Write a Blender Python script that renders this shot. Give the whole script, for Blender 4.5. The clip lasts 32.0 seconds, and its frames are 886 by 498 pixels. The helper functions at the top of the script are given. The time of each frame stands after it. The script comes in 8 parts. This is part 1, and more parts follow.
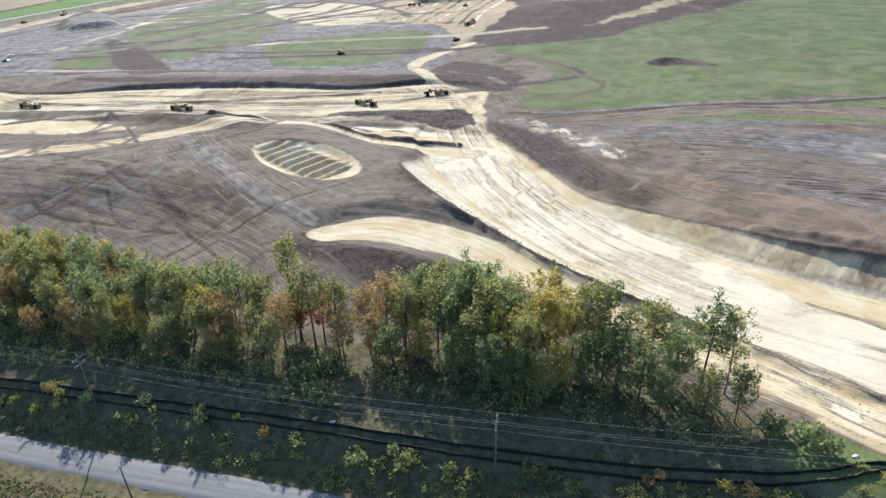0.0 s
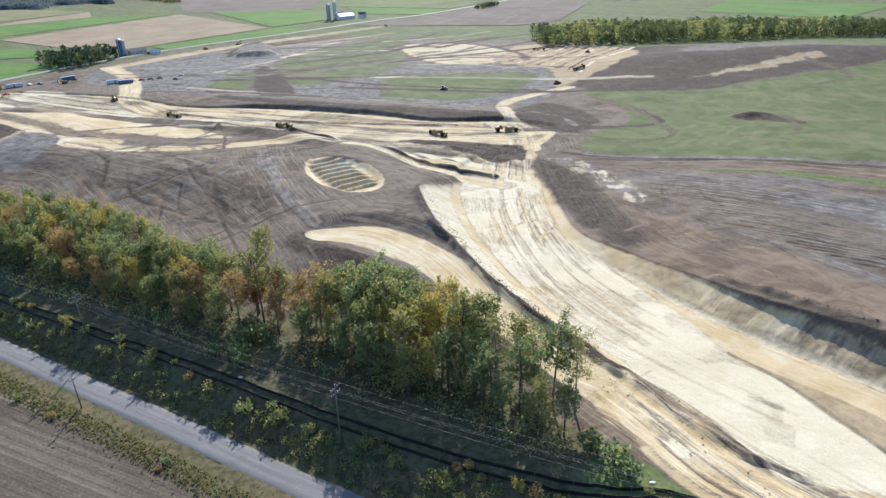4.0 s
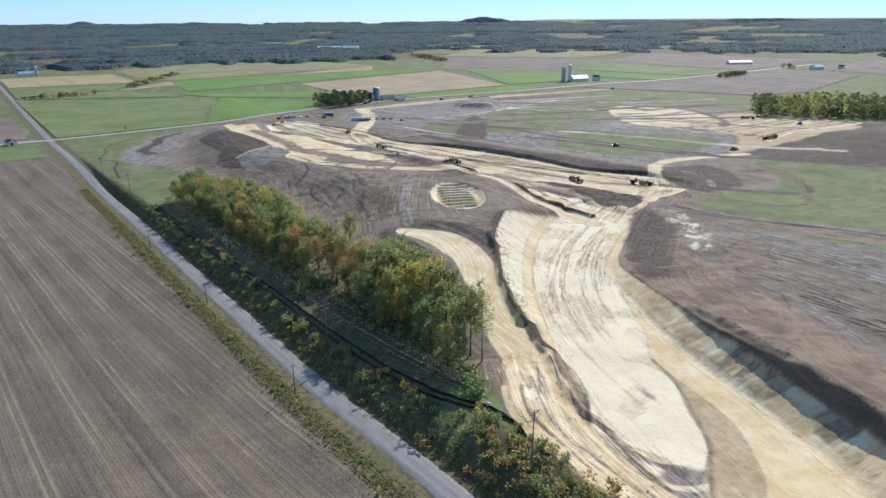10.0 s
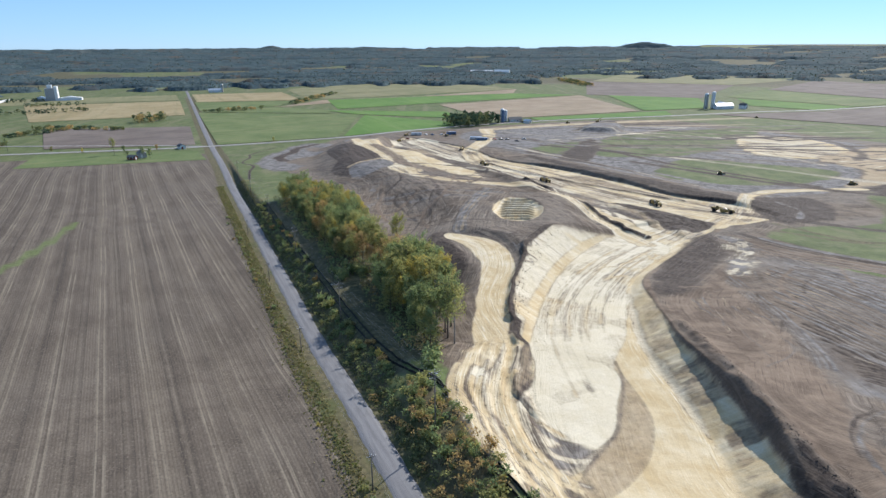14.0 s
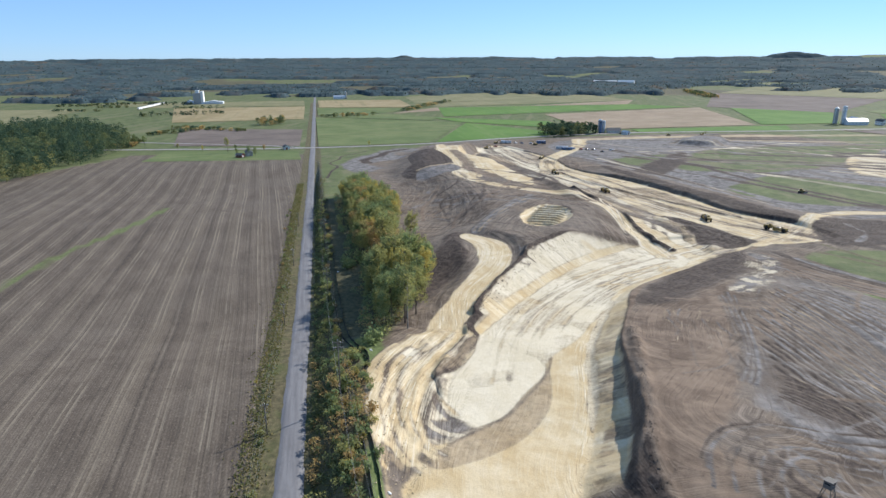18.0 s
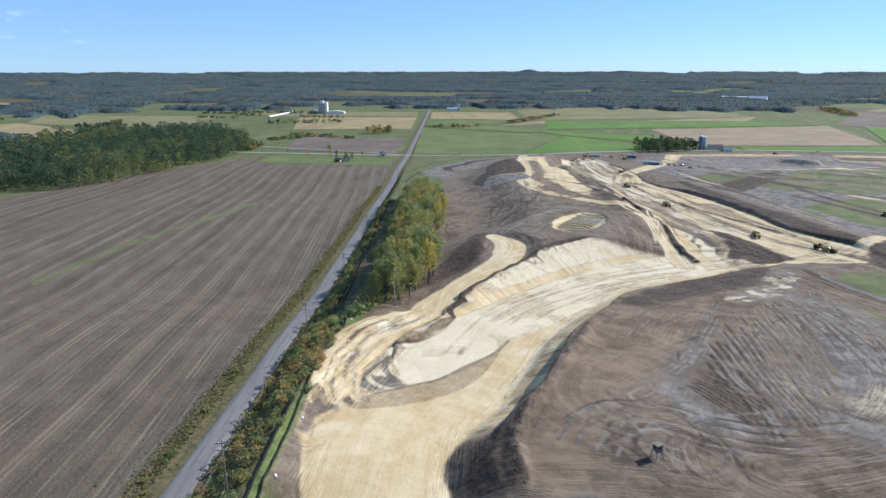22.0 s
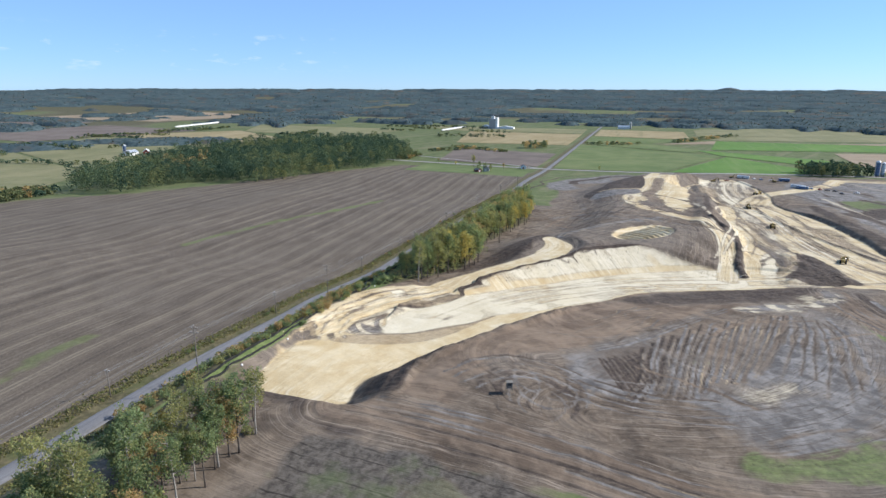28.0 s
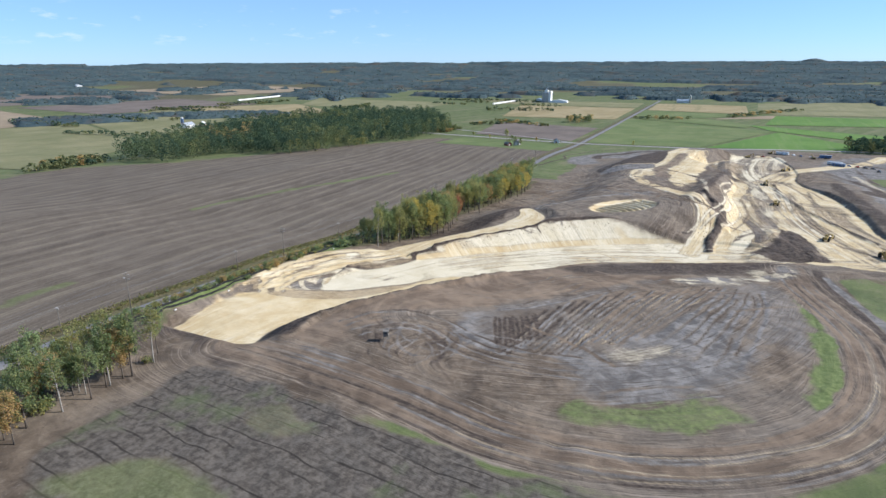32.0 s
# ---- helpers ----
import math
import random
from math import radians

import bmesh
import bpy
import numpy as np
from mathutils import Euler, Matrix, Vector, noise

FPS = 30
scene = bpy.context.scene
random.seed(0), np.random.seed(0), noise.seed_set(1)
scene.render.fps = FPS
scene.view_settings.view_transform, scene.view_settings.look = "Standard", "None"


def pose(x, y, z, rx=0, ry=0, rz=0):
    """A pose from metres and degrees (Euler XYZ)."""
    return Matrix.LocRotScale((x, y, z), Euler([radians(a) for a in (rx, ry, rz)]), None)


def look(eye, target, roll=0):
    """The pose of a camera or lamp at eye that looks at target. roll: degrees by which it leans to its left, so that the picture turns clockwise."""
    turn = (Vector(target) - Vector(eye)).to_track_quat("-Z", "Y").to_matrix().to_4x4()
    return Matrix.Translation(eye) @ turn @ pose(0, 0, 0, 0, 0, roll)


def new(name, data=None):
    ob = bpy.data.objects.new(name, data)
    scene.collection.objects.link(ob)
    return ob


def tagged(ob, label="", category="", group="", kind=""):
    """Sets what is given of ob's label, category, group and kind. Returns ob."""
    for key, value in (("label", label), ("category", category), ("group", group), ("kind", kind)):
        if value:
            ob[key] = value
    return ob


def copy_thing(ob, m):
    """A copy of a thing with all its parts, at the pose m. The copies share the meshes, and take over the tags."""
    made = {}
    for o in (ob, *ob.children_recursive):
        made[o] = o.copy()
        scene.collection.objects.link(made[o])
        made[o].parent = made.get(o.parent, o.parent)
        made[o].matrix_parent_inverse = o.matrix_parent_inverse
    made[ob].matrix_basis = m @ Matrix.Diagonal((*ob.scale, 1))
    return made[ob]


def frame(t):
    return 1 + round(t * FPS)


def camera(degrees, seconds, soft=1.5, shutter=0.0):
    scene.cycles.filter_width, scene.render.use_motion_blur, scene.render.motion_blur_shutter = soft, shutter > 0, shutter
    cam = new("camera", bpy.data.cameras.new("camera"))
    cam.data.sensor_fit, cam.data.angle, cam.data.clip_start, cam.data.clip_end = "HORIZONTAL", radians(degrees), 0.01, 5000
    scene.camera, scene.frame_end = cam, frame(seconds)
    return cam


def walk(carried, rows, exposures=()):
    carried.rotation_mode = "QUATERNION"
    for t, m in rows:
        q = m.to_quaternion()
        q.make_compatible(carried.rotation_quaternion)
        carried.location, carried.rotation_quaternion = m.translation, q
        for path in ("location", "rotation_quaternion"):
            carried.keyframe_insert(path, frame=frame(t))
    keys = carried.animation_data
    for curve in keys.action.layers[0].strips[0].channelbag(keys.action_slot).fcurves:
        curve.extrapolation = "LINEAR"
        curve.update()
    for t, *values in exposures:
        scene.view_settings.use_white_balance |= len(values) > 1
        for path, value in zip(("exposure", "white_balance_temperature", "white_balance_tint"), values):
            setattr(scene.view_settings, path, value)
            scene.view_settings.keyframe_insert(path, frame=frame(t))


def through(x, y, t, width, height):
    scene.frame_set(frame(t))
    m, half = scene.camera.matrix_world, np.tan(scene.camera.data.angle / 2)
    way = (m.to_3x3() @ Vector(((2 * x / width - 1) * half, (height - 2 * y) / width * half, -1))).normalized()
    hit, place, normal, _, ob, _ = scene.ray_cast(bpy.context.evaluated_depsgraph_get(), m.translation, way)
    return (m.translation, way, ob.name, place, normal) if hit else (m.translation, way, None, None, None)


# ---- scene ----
cam = camera(70.6, 32.0)
METRES, EYE, TILT, LEAN, TURN = 447.4, 85.0, -0.96, -2.2, 15.6
ROWS = [
    (0.0, 0.0, 0.0, 0.0, -1.84, -28.63, 3.37),
    (0.5, 0.0151, -0.0038, -0.0008, 0.24, -28.07, 3.3),
    (1.0, 0.03, -0.0075, -0.0014, 2.49, -27.48, 3.2),
    (1.5, 0.0449, -0.0113, -0.002, 4.42, -26.98, 3.16),
    (2.0, 0.0603, -0.0152, -0.0026, 6.13, -26.46, 3.1),
    (2.5, 0.0755, -0.0192, -0.0031, 7.87, -25.91, 3.03),
    (4.5, 0.1363, -0.0348, -0.0046, 15.28, -23.67, 2.64),
    (5.0, 0.1515, -0.0387, -0.005, 17.3, -23.11, 2.55),
    (5.5, 0.1666, -0.0427, -0.0055, 19.32, -22.57, 2.47),
    (6.0, 0.1819, -0.0467, -0.0061, 21.25, -22.01, 2.36),
    (6.5, 0.1975, -0.0508, -0.0064, 23.15, -21.51, 2.29),
    (7.0, 0.2128, -0.0548, -0.0069, 25.24, -20.98, 2.19),
    (7.5, 0.228, -0.0589, -0.0073, 27.33, -20.49, 2.11),
    (8.0, 0.2433, -0.063, -0.0076, 29.53, -20.05, 2.02),
    (8.5, 0.2587, -0.067, -0.0083, 31.34, -19.53, 1.94),
    (9.0, 0.2741, -0.071, -0.0089, 33.03, -19.05, 1.83),
    (9.5, 0.2896, -0.0746, -0.0094, 34.92, -18.6, 1.66),
    (10.0, 0.3053, -0.0769, -0.0101, 36.81, -18.13, 1.56),
    (10.5, 0.3204, -0.0778, -0.0104, 38.82, -17.74, 1.43),
    (11.0, 0.3356, -0.0771, -0.0111, 40.58, -17.33, 1.45),
    (11.5, 0.3504, -0.076, -0.0116, 42.56, -17.02, 1.3),
    (12.0, 0.3653, -0.0729, -0.0122, 44.69, -16.7, 1.26),
    (12.5, 0.3799, -0.0688, -0.0126, 46.6, -16.45, 1.13),
    (13.0, 0.3945, -0.0631, -0.0126, 48.09, -16.22, 1.08),
    (13.5, 0.4088, -0.0561, -0.0129, 49.62, -15.99, 0.99),
    (15.5, 0.4592, -0.0199, -0.0133, 55.01, -15.4, 0.79),
    (16.0, 0.4714, -0.0098, -0.0134, 56.68, -15.32, 0.74),
    (16.5, 0.4831, 0.0002, -0.0138, 58.47, -15.17, 0.65),
    (17.0, 0.4956, 0.0102, -0.0144, 59.97, -15.09, 0.59),
    (17.5, 0.5081, 0.0201, -0.0147, 61.39, -14.98, 0.51),
    (18.0, 0.5201, 0.0297, -0.0152, 62.88, -14.85, 0.39),
    (18.5, 0.5323, 0.0394, -0.0157, 64.53, -14.74, 0.29),
    (19.0, 0.5448, 0.0491, -0.016, 66.05, -14.58, 0.25),
    (19.5, 0.5572, 0.0588, -0.0163, 67.55, -14.44, 0.15),
    (20.0, 0.5697, 0.0684, -0.0167, 68.93, -14.3, 0.05),
    (20.5, 0.582, 0.0783, -0.0172, 70.35, -14.15, -0.08),
    (21.0, 0.5946, 0.0882, -0.0174, 71.67, -13.99, -0.15),
    (21.5, 0.6068, 0.0977, -0.0176, 72.94, -13.83, -0.21),
    (22.0, 0.6187, 0.1071, -0.018, 74.4, -13.67, -0.27),
    (22.5, 0.6301, 0.1162, -0.018, 75.96, -13.55, -0.4),
    (23.0, 0.6414, 0.1258, -0.0185, 77.66, -13.44, -0.49),
    (23.5, 0.6535, 0.1359, -0.0187, 79.16, -13.33, -0.55),
    (24.0, 0.6657, 0.146, -0.0191, 80.48, -13.19, -0.64),
    (24.5, 0.6777, 0.1566, -0.0192, 81.84, -13.06, -0.74),
    (25.0, 0.6884, 0.1673, -0.0195, 83.33, -12.94, -0.79),
    (25.5, 0.6982, 0.1787, -0.0201, 84.75, -12.85, -0.88),
    (26.0, 0.7073, 0.191, -0.0205, 86.45, -12.78, -0.95),
    (26.5, 0.7162, 0.204, -0.0209, 88.02, -12.7, -1.01),
    (28.5, 0.7444, 0.2596, -0.0206, 92.58, -12.39, -1.18),
    (29.0, 0.7492, 0.2748, -0.0202, 93.38, -12.42, -1.16),
    (29.5, 0.7534, 0.2902, -0.0196, 94.4, -12.37, -1.17),
    (30.0, 0.7569, 0.3057, -0.0192, 95.18, -12.85, -1.15),
    (30.5, 0.7603, 0.3211, -0.0187, 95.91, -13.69, -1.11),
    (31.0, 0.7638, 0.3365, -0.0181, 96.63, -14.2, -1.07),
    (31.5, 0.7674, 0.352, -0.0175, 97.3, -14.51, -1.05),
    (32.0, 0.771, 0.3673, -0.017, 98.12, -14.82, -1.04),
]
walk(cam, [(t, pose(0, 0, EYE, TILT, LEAN, TURN) @ pose(METRES * x, METRES * y, METRES * z, 90 + pitch, roll, yaw)) for t, x, y, z, yaw, pitch, roll in ROWS],
     [(0.0, 0.84), (3.0, 0.77), (6.0, 0.62), (10.0, 0.56), (20.0, 0.52), (32.0, 0.62)])

# ---- sky and sun ----
SUN_TURN, SUN_UP = -28.0, 33.0
world = bpy.data.worlds.new("sky")
scene.world = world
world.use_nodes = True
wt = world.node_tree
wt.nodes.clear()
sky = wt.nodes.new("ShaderNodeTexSky")
sky.sky_type, sky.sun_disc = "NISHITA", False
sky.sun_elevation, sky.sun_rotation = radians(SUN_UP), radians(SUN_TURN)
sky.altitude, sky.air_density, sky.dust_density, sky.ozone_density = 0, 0.75, 0.0, 6.0
sky_back, sky_out = wt.nodes.new("ShaderNodeBackground"), wt.nodes.new("ShaderNodeOutputWorld")
sky_back.inputs["Strength"].default_value = 0.107
tint = wt.nodes.new("ShaderNodeMix")
tint.data_type, tint.blend_type = "RGBA", "MULTIPLY"
tint.inputs[0].default_value, tint.inputs[7].default_value = 1.0, (0.71, 0.89, 1.22, 1)
wt.links.new(sky.outputs[0], tint.inputs[6])
# a few thin fair-weather clouds
way, puff = wt.nodes.new("ShaderNodeTexCoord"), wt.nodes.new("ShaderNodeTexNoise")
squash, veil, cloud = wt.nodes.new("ShaderNodeMapping"), wt.nodes.new("ShaderNodeMapRange"), wt.nodes.new("ShaderNodeMix")
squash.inputs["Scale"].default_value, squash.inputs["Location"].default_value = (24, 24, 90), (3.1, 1.7, 0.4)
puff.inputs["Scale"].default_value, puff.inputs["Detail"].default_value, puff.inputs["Roughness"].default_value = 1.0, 4, 0.6
veil.inputs["From Min"].default_value, veil.inputs["From Max"].default_value, veil.inputs["To Max"].default_value = 0.58, 0.74, 0.4
cloud.data_type = "RGBA"
cloud.inputs[7].default_value = (5.6, 6.3, 7.2, 1)
wt.links.new(way.outputs["Generated"], squash.inputs["Vector"])
wt.links.new(squash.outputs[0], puff.inputs["Vector"])
wt.links.new(puff.outputs[0], veil.inputs["Value"])
up, low_band, high_band, south, pick_a, pick_b = wt.nodes.new("ShaderNodeSeparateXYZ"), wt.nodes.new("ShaderNodeMapRange"), wt.nodes.new("ShaderNodeMapRange"), wt.nodes.new("ShaderNodeMapRange"), wt.nodes.new("ShaderNodeMath"), wt.nodes.new("ShaderNodeMath")
wt.links.new(way.outputs["Generated"], up.inputs[0])
for node, axis, a, b in ((low_band, 2, 0.018, 0.03), (high_band, 2, 0.085, 0.062), (south, 1, -0.38, -0.52)):
    wt.links.new(up.outputs[axis], node.inputs["Value"])
    node.inputs["From Min"].default_value, node.inputs["From Max"].default_value = a, b
pick_a.operation = pick_b.operation = "MULTIPLY"
wt.links.new(low_band.outputs[0], pick_a.inputs[0]), wt.links.new(high_band.outputs[0], pick_a.inputs[1])
wt.links.new(pick_a.outputs[0], pick_b.inputs[0]), wt.links.new(south.outputs[0], pick_b.inputs[1])
thin = wt.nodes.new("ShaderNodeMath")
thin.operation = "MULTIPLY"
wt.links.new(veil.outputs[0], thin.inputs[0]), wt.links.new(pick_b.outputs[0], thin.inputs[1])
wt.links.new(thin.outputs[0], cloud.inputs[0])
# the even pale blue of a dry autumn sky
even = wt.nodes.new("ShaderNodeMix")
even.data_type = "RGBA"
even.inputs[0].default_value, even.inputs[7].default_value = 0.5, (2.3, 3.8, 5.5, 1)
wt.links.new(tint.outputs[2], even.inputs[6])
wt.links.new(even.outputs[2], cloud.inputs[6])
wt.links.new(cloud.outputs[2], sky_back.inputs["Color"])
wt.links.new(sky_back.outputs[0], sky_out.inputs["Surface"])
sun = new("sun", bpy.data.lights.new("sun", "SUN"))
sun.data.energy, sun.data.angle, sun.data.color = 4.8, radians(0.53), (1.0, 0.97, 0.92)
to_sun = Vector((math.sin(radians(SUN_TURN)) * math.cos(radians(SUN_UP)), math.cos(radians(SUN_TURN)) * math.cos(radians(SUN_UP)), math.sin(radians(SUN_UP))))
sun.matrix_world = look(to_sun * 500, (0, 0, 0))
scene.view_settings.exposure = 0.55

# ---- materials ----
class Nodes:
    """Short hand for building a node material."""

    def __init__(self, name):
        self.mat = bpy.data.materials.new(name)
        self.mat.use_nodes = True
        self.t = self.mat.node_tree
        self.t.nodes.clear()
        self.out = self.t.nodes.new("ShaderNodeOutputMaterial")

    def put(self, kind, **given):
        n = self.t.nodes.new(kind)
        for key, value in given.items():
            if key == "op":
                n.operation = value
            elif key == "blend":
                n.blend_type = value
            elif key == "dims":
                n.noise_dimensions = value
        return n

    def set(self, socket, value):
        if isinstance(value, bpy.types.NodeSocket):
            self.t.links.new(value, socket)
        elif isinstance(value, (tuple, list)) and len(value) == 3 and socket.type == "RGBA":
            socket.default_value = (*value, 1)
        else:
            socket.default_value = value

    def math(self, op, a, b=0.0, c=0.0):
        n = self.put("ShaderNodeMath", op=op)
        for s, v in zip(n.inputs, (a, b, c)):
            self.set(s, v)
        return n.outputs[0]

    def mix(self, w, a, b, blend="MIX"):
        n = self.t.nodes.new("ShaderNodeMix")
        n.data_type, n.blend_type = "RGBA", blend
        self.set(n.inputs[0], w), self.set(n.inputs[6], a), self.set(n.inputs[7], b)
        return n.outputs[2]

    def attr(self, name):
        n = self.t.nodes.new("ShaderNodeAttribute")
        n.attribute_name = name
        return n.outputs["Fac"]

    def place(self):
        return self.t.nodes.new("ShaderNodeNewGeometry").outputs["Position"]

    def local(self):
        return self.t.nodes.new("ShaderNodeTexCoord").outputs["Object"]

    def stretch(self, vector, x, y, z=1.0, turn=0.0):
        if turn:
            spun = self.t.nodes.new("ShaderNodeVectorRotate")
            spun.rotation_type = "Z_AXIS"
            self.set(spun.inputs["Vector"], vector)
            spun.inputs["Angle"].default_value = radians(turn)
            vector = spun.outputs[0]
        n = self.t.nodes.new("ShaderNodeMapping")
        self.set(n.inputs["Vector"], vector)
        n.inputs["Scale"].default_value = (x, y, z)
        return n.outputs[0]

    def join(self, x, y, z=0.0):
        n = self.t.nodes.new("ShaderNodeCombineXYZ")
        for s, v in zip(n.inputs, (x, y, z)):
            self.set(s, v)
        return n.outputs[0]

    def noise(self, vector, scale, detail=3.0, rough=0.55, warp=0.0):
        n = self.t.nodes.new("ShaderNodeTexNoise")
        self.set(n.inputs["Vector"], vector)
        n.inputs["Scale"].default_value, n.inputs["Detail"].default_value = scale, detail
        n.inputs["Roughness"].default_value, n.inputs["Distortion"].default_value = rough, warp
        return n.outputs[0]

    def ramp(self, v, lo, hi, a=0.0, b=1.0):
        n = self.t.nodes.new("ShaderNodeMapRange")
        n.interpolation_type = "SMOOTHSTEP"
        for s, value in zip(n.inputs, (v, lo, hi, a, b)):
            self.set(s, value)
        return n.outputs[0]

    def bump(self, height, strength, distance):
        n = self.t.nodes.new("ShaderNodeBump")
        n.inputs["Strength"].default_value, n.inputs["Distance"].default_value = strength, distance
        self.set(n.inputs["Height"], height)
        return n.outputs[0]

    def finish(self, colour, rough=0.9, metal=0.0, normal=None, specular=0.3):
        n = self.t.nodes.new("ShaderNodeBsdfPrincipled")
        self.set(n.inputs["Base Color"], colour), self.set(n.inputs["Roughness"], rough), self.set(n.inputs["Metallic"], metal)
        n.inputs["Specular IOR Level"].default_value = specular
        if normal is not None:
            self.set(n.inputs["Normal"], normal)
        self.t.links.new(n.outputs[0], self.out.inputs["Surface"])
        return self.mat


def plain(name, colour, rough=0.6, metal=0.0, wear=0.25, grain=1.5, specular=0.35):
    """Painted or bare stuff with dust and wear at two scales."""
    n = Nodes(name)
    p = n.local()
    a, b = n.noise(p, grain, 4), n.noise(p, grain * 9, 2)
    dark = tuple(c * (1 - wear) for c in colour)
    c = n.mix(n.ramp(a, 0.35, 0.7), dark, colour)
    c = n.mix(n.ramp(b, 0.55, 0.8, 0, wear), c, tuple(min(1, 0.5 * v + 0.12) for v in colour))
    return n.finish(c, n.ramp(a, 0.2, 0.8, max(0.05, rough - 0.15), min(1, rough + 0.15)), metal, specular=specular)


def leaf_stuff(name, low, high, odd, odd_part=0.12, through=0.35):
    """Leaves: the hue wanders from tree to tree and from spray to spray; light shines through them."""
    n = Nodes(name)
    isl = n.t.nodes.new("ShaderNodeNewGeometry").outputs["Random Per Island"]
    tree = n.t.nodes.new("ShaderNodeObjectInfo").outputs["Random"]
    patch = n.noise(n.place(), 0.35, 2)
    c = n.mix(n.math("ADD", n.math("MULTIPLY", isl, 0.6), n.math("MULTIPLY", tree, 0.4)), tuple(0.72 * v for v in low), tuple(1.22 * v for v in high))
    c = n.mix(n.ramp(n.math("ADD", patch, n.math("MULTIPLY", n.math("SUBTRACT", isl, 0.5), 0.35)), 0.62 - odd_part, 0.75 - odd_part * 0.5, 0, 0.8), c, odd)
    d, s, m = n.put("ShaderNodeBsdfDiffuse"), n.put("ShaderNodeBsdfTranslucent"), n.put("ShaderNodeMixShader")
    n.set(d.inputs["Color"], c), n.set(s.inputs["Color"], n.mix(0.5, c, (0.95, 1.0, 0.75), "MULTIPLY"))
    m.inputs[0].default_value = through
    n.t.links.new(d.outputs[0], m.inputs[1]), n.t.links.new(s.outputs[0], m.inputs[2])
    n.t.links.new(m.outputs[0], n.out.inputs["Surface"])
    return n.mat


def ground_stuff():
    n = Nodes("ground")
    p = n.place()
    across, along = n.attr("across"), n.attr("along")
    lane = n.join(across, n.math("MULTIPLY", along, 0.03))
    wide_streak = n.noise(lane, 0.28, 3, 0.6, 0.3)
    streak = n.noise(lane, 1.25, 4, 0.65, 0.2)
    fine_streak = n.noise(n.join(across, n.math("MULTIPLY", along, 0.06)), 2.8, 2, 0.5)
    big, mid, fine, grit = n.noise(p, 0.018, 3), n.noise(p, 0.075, 5, 0.65, 0.5), n.noise(p, 0.6, 5, 0.65), n.noise(p, 3.6, 2)
    track = n.math("ADD", n.math("MULTIPLY", streak, 0.6), n.math("MULTIPLY", fine_streak, 0.4))
    rut = n.attr("rut")
    thread = n.math("MULTIPLY", n.ramp(n.math("ABSOLUTE", n.math("SUBTRACT", n.noise(n.join(across, n.math("MULTIPLY", along, 0.012)), 0.62, 2, 0.5, 0.15), 0.5)), 0.022, 0.004), n.math("MULTIPLY", n.math("MULTIPLY", rut, n.math("ADD", n.attr("furrow"), 0.45)), n.ramp(n.noise(p, 0.045, 3, 0.6), 0.4, 0.62, 0.15, 1.0)))
    pale_thread = n.math("MULTIPLY", n.ramp(n.math("ABSOLUTE", n.math("SUBTRACT", n.noise(n.join(n.math("ADD", across, 91.0), n.math("MULTIPLY", along, 0.012)), 0.55, 2, 0.5, 0.15), 0.5)), 0.022, 0.005), n.math("MULTIPLY", n.math("MULTIPLY", rut, n.math("ADD", n.attr("furrow"), 0.45)), n.ramp(n.noise(p, 0.05, 3, 0.6), 0.6, 0.4, 0.15, 1.0)))
    # bare stripped soil
    soil = n.mix(n.ramp(mid, 0.33, 0.67), (0.07, 0.051, 0.037), (0.18, 0.138, 0.102))
    soil = n.mix(n.ramp(big, 0.4, 0.62, 0, 0.6), soil, (0.165, 0.14, 0.118))
    soil = n.mix(n.math("MULTIPLY", n.ramp(wide_streak, 0.52, 0.66), n.math("MULTIPLY", rut, 0.25)), soil, (0.24, 0.195, 0.155))
    soil = n.mix(n.math("MULTIPLY", n.ramp(wide_streak, 0.48, 0.34), n.math("MULTIPLY", rut, 0.2)), soil, (0.062, 0.047, 0.038))
    soil = n.mix(n.math("MULTIPLY", n.ramp(track, 0.535, 0.64), n.math("MULTIPLY", rut, 0.5)), soil, (0.30, 0.255, 0.21))
    soil = n.mix(n.math("MULTIPLY", n.ramp(track, 0.465, 0.37), n.math("MULTIPLY", rut, 0.55)), soil, (0.036, 0.027, 0.022))
    patch = n.noise(p, 0.21, 5, 0.7, 0.8)
    soil = n.mix(n.ramp(patch, 0.52, 0.66, 0, 0.4), soil, (0.225, 0.18, 0.138))
    soil = n.mix(n.ramp(patch, 0.46, 0.34, 0, 0.4), soil, (0.06, 0.046, 0.037))
    soil = n.mix(n.ramp(fine, 0.58, 0.74, 0, 0.4), soil, (0.27, 0.22, 0.18))
    soil = n.mix(n.ramp(fine, 0.42, 0.3, 0, 0.5), soil, (0.045, 0.035, 0.03))
    soil = n.mix(thread, soil, (0.04, 0.03, 0.024))
    soil = n.mix(pale_thread, soil, (0.29, 0.235, 0.19))
    # dark topsoil
    dark = n.mix(n.ramp(fine, 0.3, 0.7), (0.026, 0.019, 0.016), (0.085, 0.064, 0.052))
    dark = n.mix(n.ramp(mid, 0.5, 0.75, 0, 0.6), dark, (0.13, 0.105, 0.088))
    dark = n.mix(n.math("MULTIPLY", n.ramp(track, 0.55, 0.64), n.math("MULTIPLY", rut, 0.4)), dark, (0.20, 0.17, 0.145))
    dark = n.mix(n.math("MULTIPLY", pale_thread, 0.6), dark, (0.19, 0.155, 0.13))
    # yellow sand, with tyre lanes
    sand = n.mix(n.ramp(mid, 0.32, 0.68), (0.45, 0.34, 0.188), (0.55, 0.45, 0.295))
